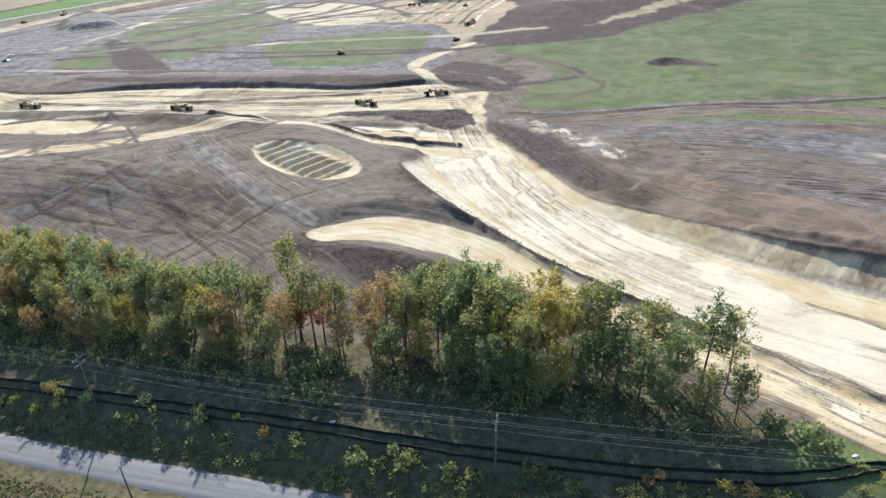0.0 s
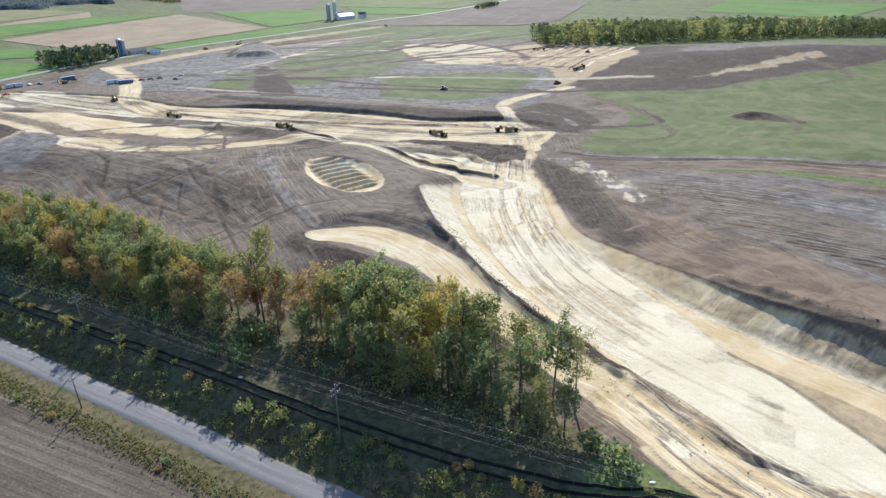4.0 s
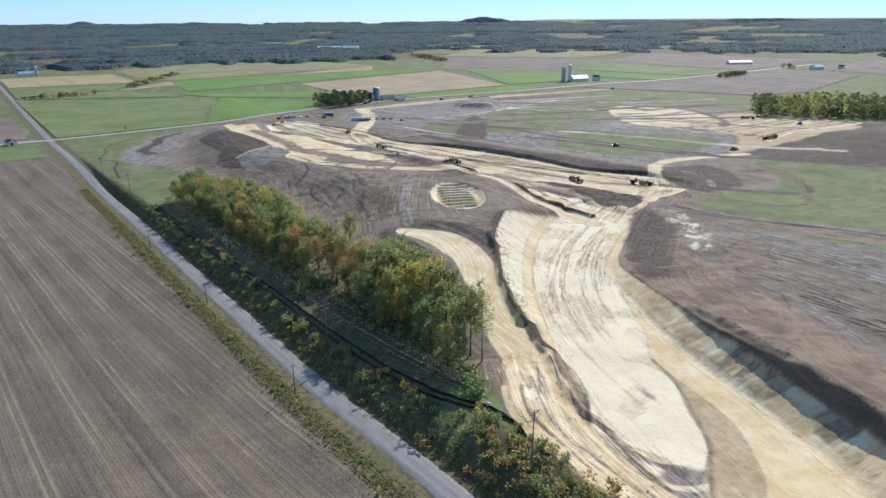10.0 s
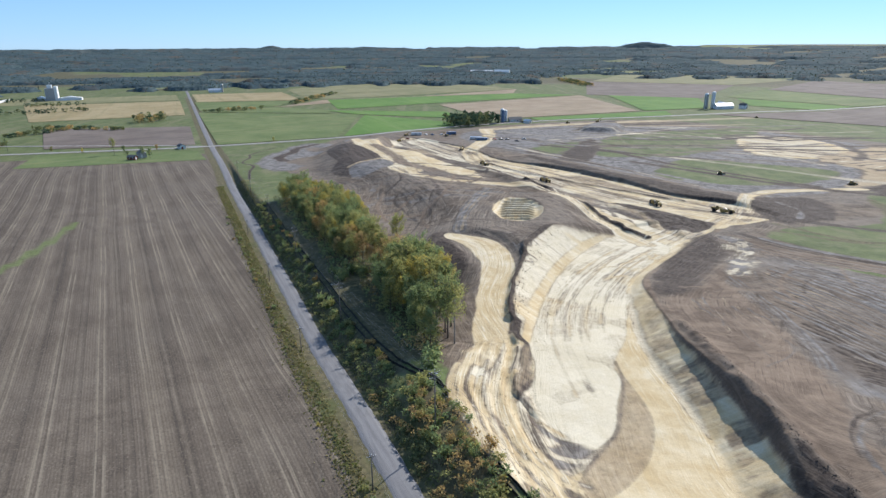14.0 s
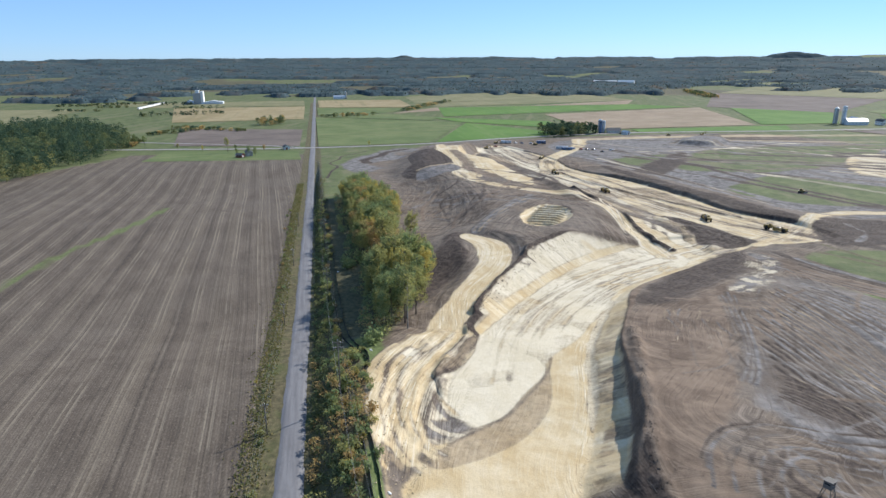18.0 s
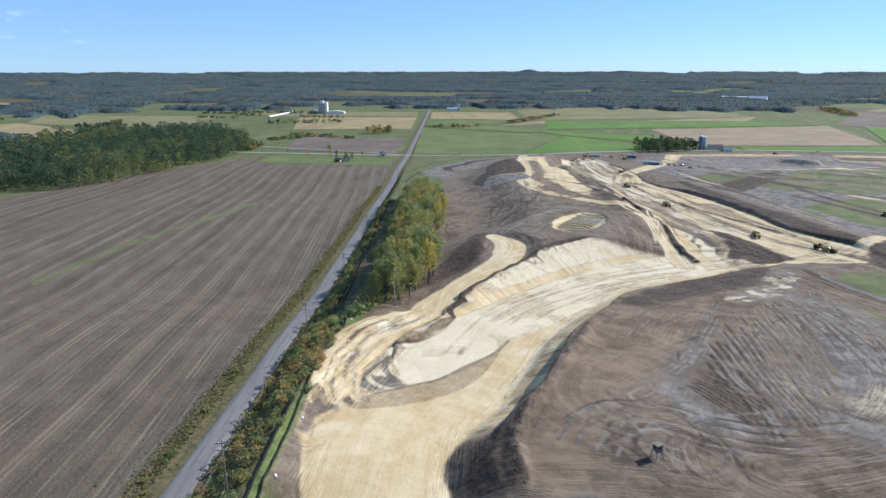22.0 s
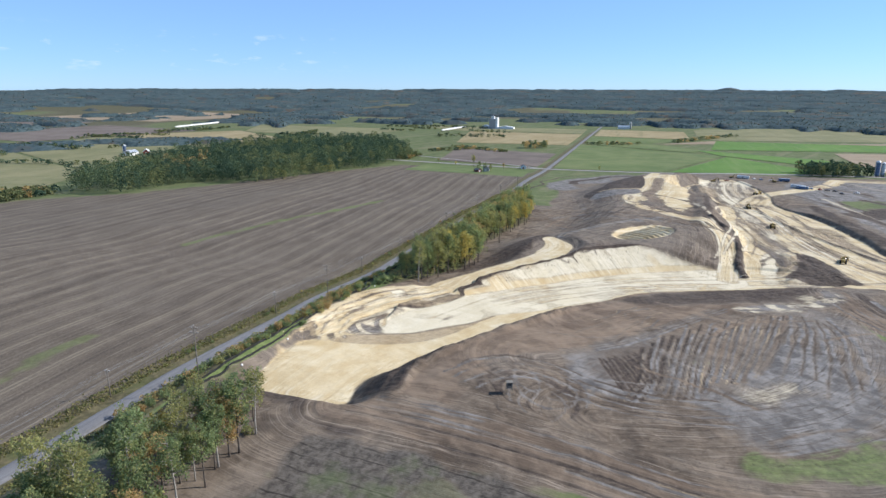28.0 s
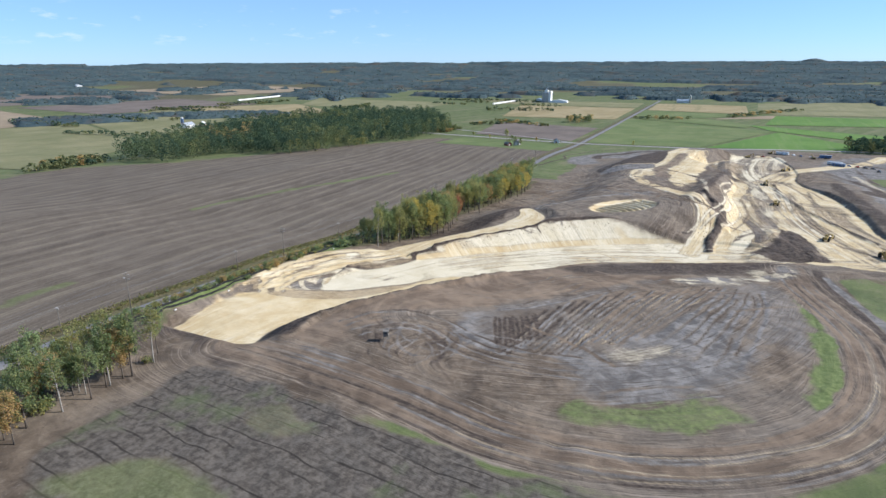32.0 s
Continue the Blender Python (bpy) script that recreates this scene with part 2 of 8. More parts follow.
    sand = n.mix(n.ramp(n.noise(p, 0.04, 4, 0.6, 0.6), 0.52, 0.66, 0, 0.7), sand, (0.62, 0.545, 0.40))
    sand = n.mix(n.math("MULTIPLY", n.ramp(wide_streak, 0.53, 0.63), n.math("MULTIPLY", rut, 0.55)), sand, (0.6, 0.53, 0.40))
    sand = n.mix(n.math("MULTIPLY", n.ramp(wide_streak, 0.46, 0.38), n.math("MULTIPLY", rut, 0.5)), sand, (0.43, 0.315, 0.17))
    sand = n.mix(n.math("MULTIPLY", n.ramp(track, 0.53, 0.63), n.math("MULTIPLY", rut, 0.8)), sand, (0.62, 0.555, 0.43))
    sand = n.mix(n.math("MULTIPLY", n.ramp(track, 0.46, 0.36), n.math("MULTIPLY", rut, 0.75)), sand, (0.34, 0.25, 0.145))
    sand = n.mix(n.ramp(fine, 0.6, 0.78, 0, 0.45), sand, (0.42, 0.325, 0.20))
    sand = n.mix(n.math("MULTIPLY", thread, 0.8), sand, (0.30, 0.22, 0.125))
    # trodden tan sand, and warm brown topsoil
    tan = n.mix(n.ramp(mid, 0.32, 0.68), (0.29, 0.215, 0.13), (0.385, 0.30, 0.195))
    tan = n.mix(n.math("MULTIPLY", n.ramp(track, 0.52, 0.62), n.math("MULTIPLY", rut, 0.7)), tan, (0.47, 0.4, 0.29))
    tan = n.mix(n.math("MULTIPLY", n.ramp(track, 0.47, 0.37), n.math("MULTIPLY", rut, 0.7)), tan, (0.18, 0.135, 0.085))
    tan = n.mix(n.ramp(fine, 0.58, 0.75, 0, 0.5), tan, (0.2, 0.15, 0.095))
    warm = n.mix(n.ramp(mid, 0.33, 0.67), (0.112, 0.08, 0.058), (0.2, 0.148, 0.108))
    warm = n.mix(n.math("MULTIPLY", n.ramp(track, 0.53, 0.63), n.math("MULTIPLY", rut, 0.4)), warm, (0.26, 0.2, 0.15))
    warm = n.mix(n.math("MULTIPLY", n.ramp(track, 0.47, 0.37), n.math("MULTIPLY", rut, 0.45)), warm, (0.05, 0.033, 0.024))
    warm = n.mix(n.ramp(fine, 0.58, 0.76, 0, 0.4), warm, (0.22, 0.165, 0.12))
    # near-white sand
    white = n.mix(n.ramp(mid, 0.3, 0.7), (0.55, 0.475, 0.34), (0.63, 0.56, 0.43))
    white = n.mix(n.math("MULTIPLY", n.ramp(track, 0.5, 0.35), n.math("MULTIPLY", rut, 0.7)), white, (0.45, 0.39, 0.28))
    white = n.mix(n.math("MULTIPLY", thread, 0.55), white, (0.42, 0.36, 0.25))
    # grey clay and silt
    clay = n.mix(n.ramp(n.noise(p, 0.16, 5, 0.65, 0.6), 0.32, 0.68), (0.085, 0.078, 0.075), (0.225, 0.21, 0.20))
    clay = n.mix(n.math("MULTIPLY", n.ramp(track, 0.48, 0.36), rut), clay, (0.07, 0.06, 0.055))
    clay = n.mix(n.math("MULTIPLY", thread, 0.7), clay, (0.05, 0.042, 0.038))
    # meadow
    grass = n.mix(n.ramp(mid, 0.28, 0.72), (0.068, 0.09, 0.036), (0.13, 0.15, 0.062))
    grass = n.mix(n.ramp(n.noise(n.stretch(p, 0.006, 0.05, 1.0, 20), 1.0, 4, 0.65), 0.48, 0.66, 0, 0.75), grass, (0.165, 0.155, 0.088))
    grass = n.mix(n.ramp(fine, 0.55, 0.8, 0, 0.6), grass, (0.07, 0.085, 0.036))
    bright = n.mix(n.ramp(fine, 0.3, 0.7), (0.075, 0.105, 0.035), (0.15, 0.18, 0.07))
    # dry verge
    verge = n.mix(n.ramp(fine, 0.3, 0.7), (0.055, 0.05, 0.028), (0.15, 0.125, 0.07))
    verge = n.mix(n.ramp(mid, 0.45, 0.7, 0, 0.7), verge, (0.07, 0.085, 0.03))
    # harvested field in long rows: passes of the planter, wheel marks, stubble grain
    flat = n.stretch(p, 1.0, 1.0, 1.0, -4)
    spun = n.t.nodes.new("ShaderNodeSeparateXYZ")
    n.set(spun.inputs[0], flat)
    drift = n.math("MULTIPLY", n.math("SUBTRACT", n.noise(p, 0.006, 2), 0.5), 4.0)
    over_rows = n.math("ADD", spun.outputs[1], drift)
    lie = n.join(over_rows, n.math("MULTIPLY", spun.outputs[0], 0.005))
    passes, narrow = n.noise(lie, 0.105, 2, 0.55), n.noise(lie, 0.55, 3, 0.65)
    beat = n.math("SINE", n.math("MULTIPLY", over_rows, 1.03))
    wheel_a = n.math("SINE", n.math("MULTIPLY", over_rows, 0.515))
    wheel_b = n.math("SINE", n.math("ADD", n.math("MULTIPLY", over_rows, 0.515), 1.0))
    stub = n.math("SINE", n.math("MULTIPLY", over_rows, 8.26))
    worn = n.noise(n.stretch(p, 0.02, 0.09, 1.0, -4), 1.0, 5, 0.65)
    clod = n.noise(p, 1.7, 5, 0.75)
    till = n.mix(n.ramp(worn, 0.3, 0.7), (0.095, 0.075, 0.058), (0.15, 0.121, 0.094))
    till = n.mix(n.ramp(passes, 0.5, 0.62, 0, 0.42), till, (0.17, 0.138, 0.102))
    till = n.mix(n.ramp(passes, 0.48, 0.38, 0, 0.42), till, (0.062, 0.048, 0.038))
    till = n.mix(n.math("MULTIPLY", n.ramp(beat, 0.8, 0.99), n.ramp(worn, 0.38, 0.6, 0.1, 0.4)), till, (0.2, 0.165, 0.125))
    for wheel_line in (wheel_a, wheel_b):
        till = n.mix(n.math("MULTIPLY", n.ramp(wheel_line, 0.975, 0.992), n.ramp(n.noise(p, 0.03, 3, 0.6), 0.4, 0.6, 0.15, 0.75)), till, (0.245, 0.205, 0.155))
        till = n.mix(n.math("MULTIPLY", n.ramp(wheel_line, -0.965, -0.988), 0.35), till, (0.045, 0.036, 0.03))
    till = n.mix(n.ramp(narrow, 0.56, 0.63, 0, 0.35), till, (0.2, 0.165, 0.125))
    till = n.mix(n.ramp(narrow, 0.43, 0.36, 0, 0.42), till, (0.05, 0.04, 0.032))
    till = n.mix(n.ramp(big, 0.5, 0.68, 0, 0.3), till, (0.155, 0.13, 0.105))
    till = n.mix(n.ramp(stub, -0.2, 0.9, 0, 0.28), till, (0.045, 0.035, 0.028))
    till = n.mix(n.ramp(clod, 0.53, 0.66, 0, 0.5), till, (0.25, 0.208, 0.16))
    till = n.mix(n.ramp(clod, 0.47, 0.34, 0, 0.55), till, (0.04, 0.032, 0.026))
    # furrows left between stumps
    rows = n.t.nodes.new("ShaderNodeSeparateXYZ")
    n.set(rows.inputs[0], n.stretch(p, 1.0, 1.0, 1.0, 7))
    comb = n.math("SINE", n.math("ADD", n.math("MULTIPLY", rows.outputs[0], 1.45), n.math("ADD", n.math("MULTIPLY", n.noise(p, 0.06, 2), 5.0), n.math("MULTIPLY", fine, 0.8))))
    comb = n.math("MULTIPLY", n.ramp(comb, 0.9, 0.99), n.ramp(n.noise(n.stretch(p, 0.25, 0.06, 1.0, 7), 1.0, 2), 0.42, 0.55))
    stalk = n.mix(n.ramp(fine, 0.32, 0.68), (0.055, 0.046, 0.039), (0.13, 0.112, 0.095))
    stalk = n.mix(n.math("MULTIPLY", comb, 0.85), stalk, (0.024, 0.02, 0.017))
    stalk = n.mix(n.ramp(n.noise(p, 0.05, 4, 0.6), 0.54, 0.68, 0, 0.55), stalk, (0.10, 0.125, 0.055))
    wood = n.mix(n.ramp(fine, 0.3, 0.7), (0.05, 0.052, 0.028), (0.13, 0.115, 0.065))
    c = soil
    for key, colour in (("dark", dark), ("warm", warm), ("clay", clay), ("tan", tan), ("sand", sand), ("white", white), ("grass", grass), ("bright", bright), ("till", till), ("stalk", stalk), ("verge", verge), ("wood", wood)):
        edge = n.math("ADD", n.attr(key), n.math("ADD", n.math("MULTIPLY", n.math("SUBTRACT", fine, 0.5), 0.4), n.math("MULTIPLY", n.math("MULTIPLY", n.math("SUBTRACT", track, 0.5), rut), 0.9)))
        c = n.mix(n.ramp(edge, 0.2, 0.8), c, colour)
    c = n.mix(n.ramp(grit, 0.3, 0.75, 0, 0.16), c, (0.02, 0.016, 0.012))
    h = n.math("ADD", n.math("MULTIPLY", fine, 0.5), n.math("MULTIPLY", n.math("MULTIPLY", track, rut), 0.8))
    return n.finish(c, 0.95, 0.0, n.bump(h, 0.55, 0.6), 0.16)


GROUND = ground_stuff()
# ---- the lie of the land ----
def smooth(a, b, v):
    w = np.clip((v - a) / (b - a), 0.0, 1.0)
    return w * w * (3 - 2 * w)


def table(v, xs, ys):
    """A soft curve through a few heights."""
    v = np.clip(v, xs[0], xs[-1])
    i = np.clip(np.searchsorted(xs, v) - 1, 0, len(xs) - 2)
    xs, ys = np.array(xs, float), np.array(ys, float)
    w = (v - xs[i]) / (xs[i + 1] - xs[i])
    w = 0.45 * w + 0.55 * w * w * (3 - 2 * w)
    return ys[i] + (ys[i + 1] - ys[i]) * w


def bump(x, y, cx, cy, rx, ry, turn=0.0):
    c, s = math.cos(radians(turn)), math.sin(radians(turn))
    u, v = (x - cx) * c + (y - cy) * s, -(x - cx) * s + (y - cy) * c
    return np.exp(-((u / rx) ** 2 + (v / ry) ** 2))


def road_y(x):
    """The middle of the straight country road."""
    return 66.3 - 0.0105 * x


def natural(x, y):
    """The ground before the digging: a broad rise in the east, a plain in the west and far ridges."""
    z = table(x, [-900, -600, -370, -160, -15, 70, 150, 300], [-26, -25, -17, -8, -3.8, 3.2, 7.2, 9])
    z = z - 0.024 * np.clip(y - 95, 0, 320) * smooth(-520, -100, x)
    z = z - 0.03 * np.clip(-y - 120, 0, 300) * smooth(-700, -300, x)
    z = z + 3.3 * bump(x, y, 106, 155, 55, 30)
    z = z + 5 * bump(x, y, -540, -350, 220, 120, -20)
    z = z - 5.2 * smooth(80.5, 70, y) * smooth(-480, -260, x) * (0.3 + 0.7 * smooth(-190, 10, y))
    r = np.hypot(x - 100, y - 100)
    z = z * (1 - smooth(500, 1100, r)) - 26 * smooth(500, 1100, r)
    return z + 100 * smooth(2200, 5200, r)


def curve(points, closed=True, steps=5):
    """A soft line (Catmull-Rom) through plan points."""
    p = np.array(points, float)
    n = len(p)
    out = []
    for i in range(n if closed else n - 1):
        if closed:
            a, b, c, d = p[i - 1], p[i], p[(i + 1) % n], p[(i + 2) % n]
        else:
            a, b, c, d = p[max(i - 1, 0)], p[i], p[i + 1], p[min(i + 2, n - 1)]
        for k in range(steps):
            w = k / steps
            out.append(0.5 * (2 * b + (c - a) * w + (2 * a - 5 * b + 4 * c - d) * w * w + (3 * b - a - 3 * c + d) * w ** 3))
    if not closed:
        out.append(p[-1])
    return np.array(out)


def line_distance(x, y, line, reach=1e9):
    """Distance to a line, signed distance across it and distance along it; points past reach are left out."""
    best = np.full(x.shape, 1e9)
    side, along = np.zeros(x.shape), np.zeros(x.shape)
    grid = reach < 1e8 and x.ndim == 2 and x[0, 0] == x[0, -1]
    run = 0.0
    for (ax, ay), (bx, by) in zip(line[:-1, :2], line[1:, :2]):
        dx, dy = bx - ax, by - ay
        size = math.hypot(dx, dy) + 1e-9
        if grid:
            i, j = np.searchsorted(x[:, 0], [min(ax, bx) - reach, max(ax, bx) + reach]), np.searchsorted(y[0], [min(ay, by) - reach, max(ay, by) + reach])
            cut = (slice(i[0], i[1]), slice(j[0], j[1]))
        else:
            cut = ...
        px, py = x[cut], y[cut]
        w = np.clip(((px - ax) * dx + (py - ay) * dy) / size ** 2, 0, 1)
        d = np.hypot(px - ax - w * dx, py - ay - w * dy)
        near = d < best[cut]
        best[cut] = np.where(near, d, best[cut])
        side[cut] = np.where(near, np.sign((px - ax) * dy - (py - ay) * dx) * d, side[cut])
        along[cut] = np.where(near, run + w * size, along[cut])
        run += size
    return best, side, along


def inside(x, y, ring, reach=60.0):
    """Signed distance to a closed outline: positive inside; far outside it is cut off at -reach."""
    out = np.full(x.shape, -reach)
    lo, hi = ring.min(0) - reach, ring.max(0) + reach
    line = np.vstack([ring, ring[:1]])
    if x.ndim == 2 and x[0, 0] == x[0, -1]:
        i, j = np.searchsorted(x[:, 0], [lo[0], hi[0]]), np.searchsorted(y[0], [lo[1], hi[1]])
        pick = (slice(i[0], i[1]), slice(j[0], j[1]))
    else:
        pick = (x > lo[0]) & (x < hi[0]) & (y > lo[1]) & (y < hi[1])
    px, py = x[pick], y[pick]
    if not px.size:
        return out
    d = line_distance(px, py, line, reach)[0]
    odd = np.zeros(px.shape, bool)
    for (ax, ay), (bx, by) in zip(line[:-1], line[1:]):
        if ay != by:
            odd ^= ((ay > py) != (by > py)) & (px < ax + (py - ay) / (by - ay) * (bx - ax))
    out[pick] = np.where(odd, np.minimum(d, 400), -np.minimum(d, reach))
    return out


RIDGE = curve([(-60, 168), (-120, 200), (-240, 205), (-345, 195), (-470, 228)], False)
CUT = curve([(149.5, 92), (149, 91), (147, 91), (118, 88), (98, 98), (86, 103), (70, 107), (58, 112), (34, 127), (6, 147), (-14, 165), (-36, 188), (-56, 215), (-66, 236), (-78, 262),
             (-72, 298), (-56, 294), (-40, 264), (-21, 229), (-6, 202), (12, 185), (48, 160), (74, 148), (98, 138), (118, 126), (134, 121), (148, 123), (150, 123), (150, 121)])
LOOP = curve([(-78, 150), (-73, 144), (-60, 147), (-43, 145), (-31, 142), (-10, 130), (9, 119), (30, 108), (34, 116), (20, 127), (4, 137), (-14, 148), (-28, 156), (-44, 161), (-60, 162)])


def cut_floor(x, y):
    s = ((x - 147) * -202 + (y - 107) * 183) / 272.6
    return table(s, [-50, 0, 55, 95, 125, 150, 250, 300], [3, 2.5, -2.0, -3.6, -5.2, -6.8, -10, -12])


CORRIDOR = curve([(-560, 300), (-424, 236), (-352, 258), (-294, 268), (-233, 264), (-181, 268), (-142, 265), (-104, 264), (-74, 284), (-58, 312), (-66, 358),
                  (-100, 362), (-141, 346), (-199, 343), (-276, 336), (-343, 318), (-400, 322), (-490, 318)])
WALL = curve([(-330, 350), (-210, 358), (-161, 364), (-112, 376)], False)
DARK_STEP = curve([(-128, 284), (-111, 291), (-85, 298), (-66, 306), (-58, 286), (-50, 268), (-80, 279)])
RIM = curve([(-62, 200), (-46, 182), (-28, 164), (-8, 147), (8, 136), (18, 129)], False)
RIBS = (-104, 201)
TONGUE = curve([(54.5, 143.6), (64, 139.6), (75, 136), (86, 130.5), (94, 123.5), (100, 116), (105, 106), (107, 97), (102, 96), (96, 103), (91, 110.5), (85.8, 119.2), (76.4, 127.6), (66.4, 136.6)])
EDGE_A = curve([(-170, 246), (-154, 253), (-146, 258), (-110, 256), (-80, 252), (-57, 252)], False)
EDGE_B = curve([(-330, 298), (-264, 302), (-191, 316), (-123, 340)], False)
WEDGE = curve([(-463, 262), (-350, 258), (-250, 250), (-200, 246), (-150, 239)], False)
SLUMP = curve([(-136, 284), (-133, 298), (-103, 305), (-72, 308), (-58, 290), (-48, 268), (-100, 274)])
PILE = curve([(-516, 528), (-574, 600), (-560, 634), (-500, 600), (-470, 556)])
SPOIL_RING = curve([(-90, 482), (-82, 596), (-86, 745), (0, 812), (110, 800), (130, 640), (80, 548), (-9, 512)])
POND = curve([(-363, 652), (-363, 697), (-296, 709), (-210, 641), (-191, 590), (-227, 555), (-280, 570)])
RING = curve([(157, 126), (159, 150), (163, 185), (169, 215), (164, 246), (150, 270), (130, 288), (100, 300), (60, 303), (20, 297), (-14, 290), (-40, 287)], False)
BERM_E = curve([(149, 136), (128, 137), (104, 148), (70, 164), (48, 174)], False)
SPOIL_E = (10, 640)
MESS_LINE = curve([(116, 86), (96, 87), (78, 90), (62, 98), (48, 108), (34, 120)], False)
MESS = curve([(112, 83), (84, 84), (64, 87), (52, 90.5), (42, 98), (29, 112), (36, 133), (62, 120), (76, 114), (90, 110), (103, 104), (117, 96)])


def west_side(x, y):
    """Where the sandy cliff stands along the cut."""
    return smooth(0, 6, -(x - 60) * 0.70 - (y - 118) * 0.71 + 6) * smooth(-72, -62, x) * (y > 105)


def east_side(x, y):
    """Where the steeper clay bank stands opposite."""
    return smooth(-4, 4, (x - 60) * 0.70 + (y - 118) * 0.71 - 12) * smooth(132, 112, x)


def bank_rise(x, y, out):
    """How the two sides of the cut climb: a straight sandy cliff in the west, a loose apron under an upright soil face in the east."""
    east = east_side(x, y)
    apron = 0.52 * np.minimum(out, 8.2) + 2.1 * np.maximum(out - 8.2, 0)
    return out * 0.64 * (1 - east) + apron * east


def hash2(i, j, seed):
    v = np.sin(i * 127.1 + j * 311.7 + seed * 74.7) * 43758.5453
    return v - np.floor(v)


def value_noise(x, y, size, seed=0):
    """Soft random relief of a given grain, from 0 to 1."""
    u, v = x / size, y / size
    i, j = np.floor(u), np.floor(v)
    u, v = u - i, v - j
    u, v = u * u * (3 - 2 * u), v * v * (3 - 2 * v)
    return (hash2(i, j, seed) * (1 - u) + hash2(i + 1, j, seed) * u) * (1 - v) + (hash2(i, j + 1, seed) * (1 - u) + hash2(i + 1, j + 1, seed) * u) * v


def fractal(x, y, size, seed=0, octaves=3):
    return sum(value_noise(x, y, size / 2 ** k, seed + k) / 2 ** (k + 1) for k in range(octaves)) / (1 - 0.5 ** octaves)


def land(x, y, dug=True):
    """Height of the ground, digging and heaps included."""
    z = natural(x, y)
    d, side, run = line_distance(x, y, RIDGE, 90.0)
    north = smooth(5, 25, side) * smooth(-90, -130, x)
    z = z + table(run, [0, 70, 190, 300, 430], [8.5, 10.5, 9.0, 9.5, 10.5]) * (1 - smooth(18 + 16 * north, 62 + 22 * north, d))
    d, _, _ = line_distance(x, y, WALL, 40.0)
    z = z + 2.6 * (1 - smooth(4, 30, d))
    z = z + 9 * bump(x, y, SPOIL_E[0], SPOIL_E[1], 150, 55, 25)
    d = inside(x, y, CORRIDOR)
    z = np.minimum(z, natural(x, y) - 1.2 + np.maximum(-d, 0) * 0.85)
    d = inside(x, y, LOOP)
    z = z + (table(x, [-80, -50, 30], [-0.6, -0.6, -1.4]) - z) * smooth(-9, 0, d)
    d, _, run = line_distance(x, y, RIM, 40.0)
    z = np.maximum(z, table(run, [0, 40, 75, 115], [2.6, 1.6, 0.6, -0.4]) - 0.45 * np.maximum(d - 1.5, 0) + 0.35 * (value_noise(x, y, 5, 6) - 0.5))
    d, _, _ = line_distance(x, y, BERM_E, 8.0)
    z = z + 1.1 * (1 - smooth(0.4, 3.2, d)) * (0.5 + value_noise(x, y, 3, 9))
    floor = cut_floor(x, y)
    d = inside(x, y, MESS)
    _, off, way = line_distance(x, y, MESS_LINE, 40.0)
    steps = (value_noise(off, way * 0.10, 2.2, 21) - 0.5) * 0.45 + (value_noise(x, y, 3.0, 23) - 0.5) * 0.3
    bench = np.maximum(-inside(x, y, CUT), 0) / 4.2 + 0.9 * (value_noise(off, way * 0.14, 7.0, 24) - 0.5)
    bench = np.floor(bench) + smooth(0.68, 0.98, bench - np.floor(bench))
    z = np.where(d > 0, z + (floor + 0.3 + 0.8 * bench + steps - z) * smooth(0, 6, d), z)
    d = inside(x, y, CUT)
    if not dug:
        return z
    rise = bank_rise(x, y, np.maximum(-d, 0))
    over = floor + rise - z
    z = z + 1.0 * smooth(-0.2, 0.5, over) * smooth(2.6, 1.4, over) * west_side(x, y) * (0.5 + value_noise(x, y, 6, 4))
    z = np.where(d > 0, floor, np.minimum(z, floor + rise + 0.25 * smooth(0, 4, -d) * (value_noise(x, y, 2.5, 5) - 0.5)))
    # the ribbed borrow pit on the knoll
    u, v = (x - RIBS[0]) * 0.86 - (y - RIBS[1]) * 0.5, (x - RIBS[0]) * 0.5 + (y - RIBS[1]) * 0.86
    m = smooth(1.0, 0.7, np.hypot(u / 30, v / 15))
    z = z - 2.2 * m + 1.25 * m * np.sin(u * 1.15 + 0.6 * np.sin(v * 0.2)) * smooth(1.0, 0.5, np.abs(v) / 11) * (u < 18)
    # soft tongue of spoil on the floor of the cut, raised sand pad in the north
    z = z + 0.2 * smooth(0, 5, inside(x, y, TONGUE))
    z = z + 0.6 * smooth(-3, 3, inside(x, y, POND))
    # a dug edge round the dark triangle between corridor and cut
    d = inside(x, y, DARK_STEP)
    z = z + 1.8 * smooth(0, 5, d) * value_noise(x, y, 9, 31)
    # pushed-up edges between the haul lanes, and the slumped corner where they enter the cut
    z = z + 1.5 * (1 - smooth(0.4, 3.4, line_distance(x, y, EDGE_A, 8.0)[0])) * (0.6 + 0.8 * value_noise(x, y, 5, 41))
    z = z + 0.9 * (1 - smooth(0.4, 3.0, line_distance(x, y, EDGE_B, 8.0)[0]))
    z = z + 2.2 * (1 - smooth(2.0, 11.0, line_distance(x, y, WEDGE, 20.0)[0])) * (0.7 + 0.6 * value_noise(x, y, 9, 42))
    z = z + 1.6 * smooth(0, 5, inside(x, y, SLUMP)) * fractal(x + 0.4 * y, y * 1.6, 7, 43)
    # heaps in the north: a small mound on the meadow, a grey pile by the yard, ridged spoil
    z = z + 2.6 * bump(x, y, 36, 410, 13, 6, 30) * (0.5 + value_noise(x, y, 5, 46))
    z = z + 6.0 * smooth(0, 14, inside(x, y, PILE))
    z = z + 2.4 * smooth(0, 30, inside(x, y, SPOIL_RING)) * fractal(x * 0.8 + y * 0.5, (y - x) * 0.25, 16, 47)
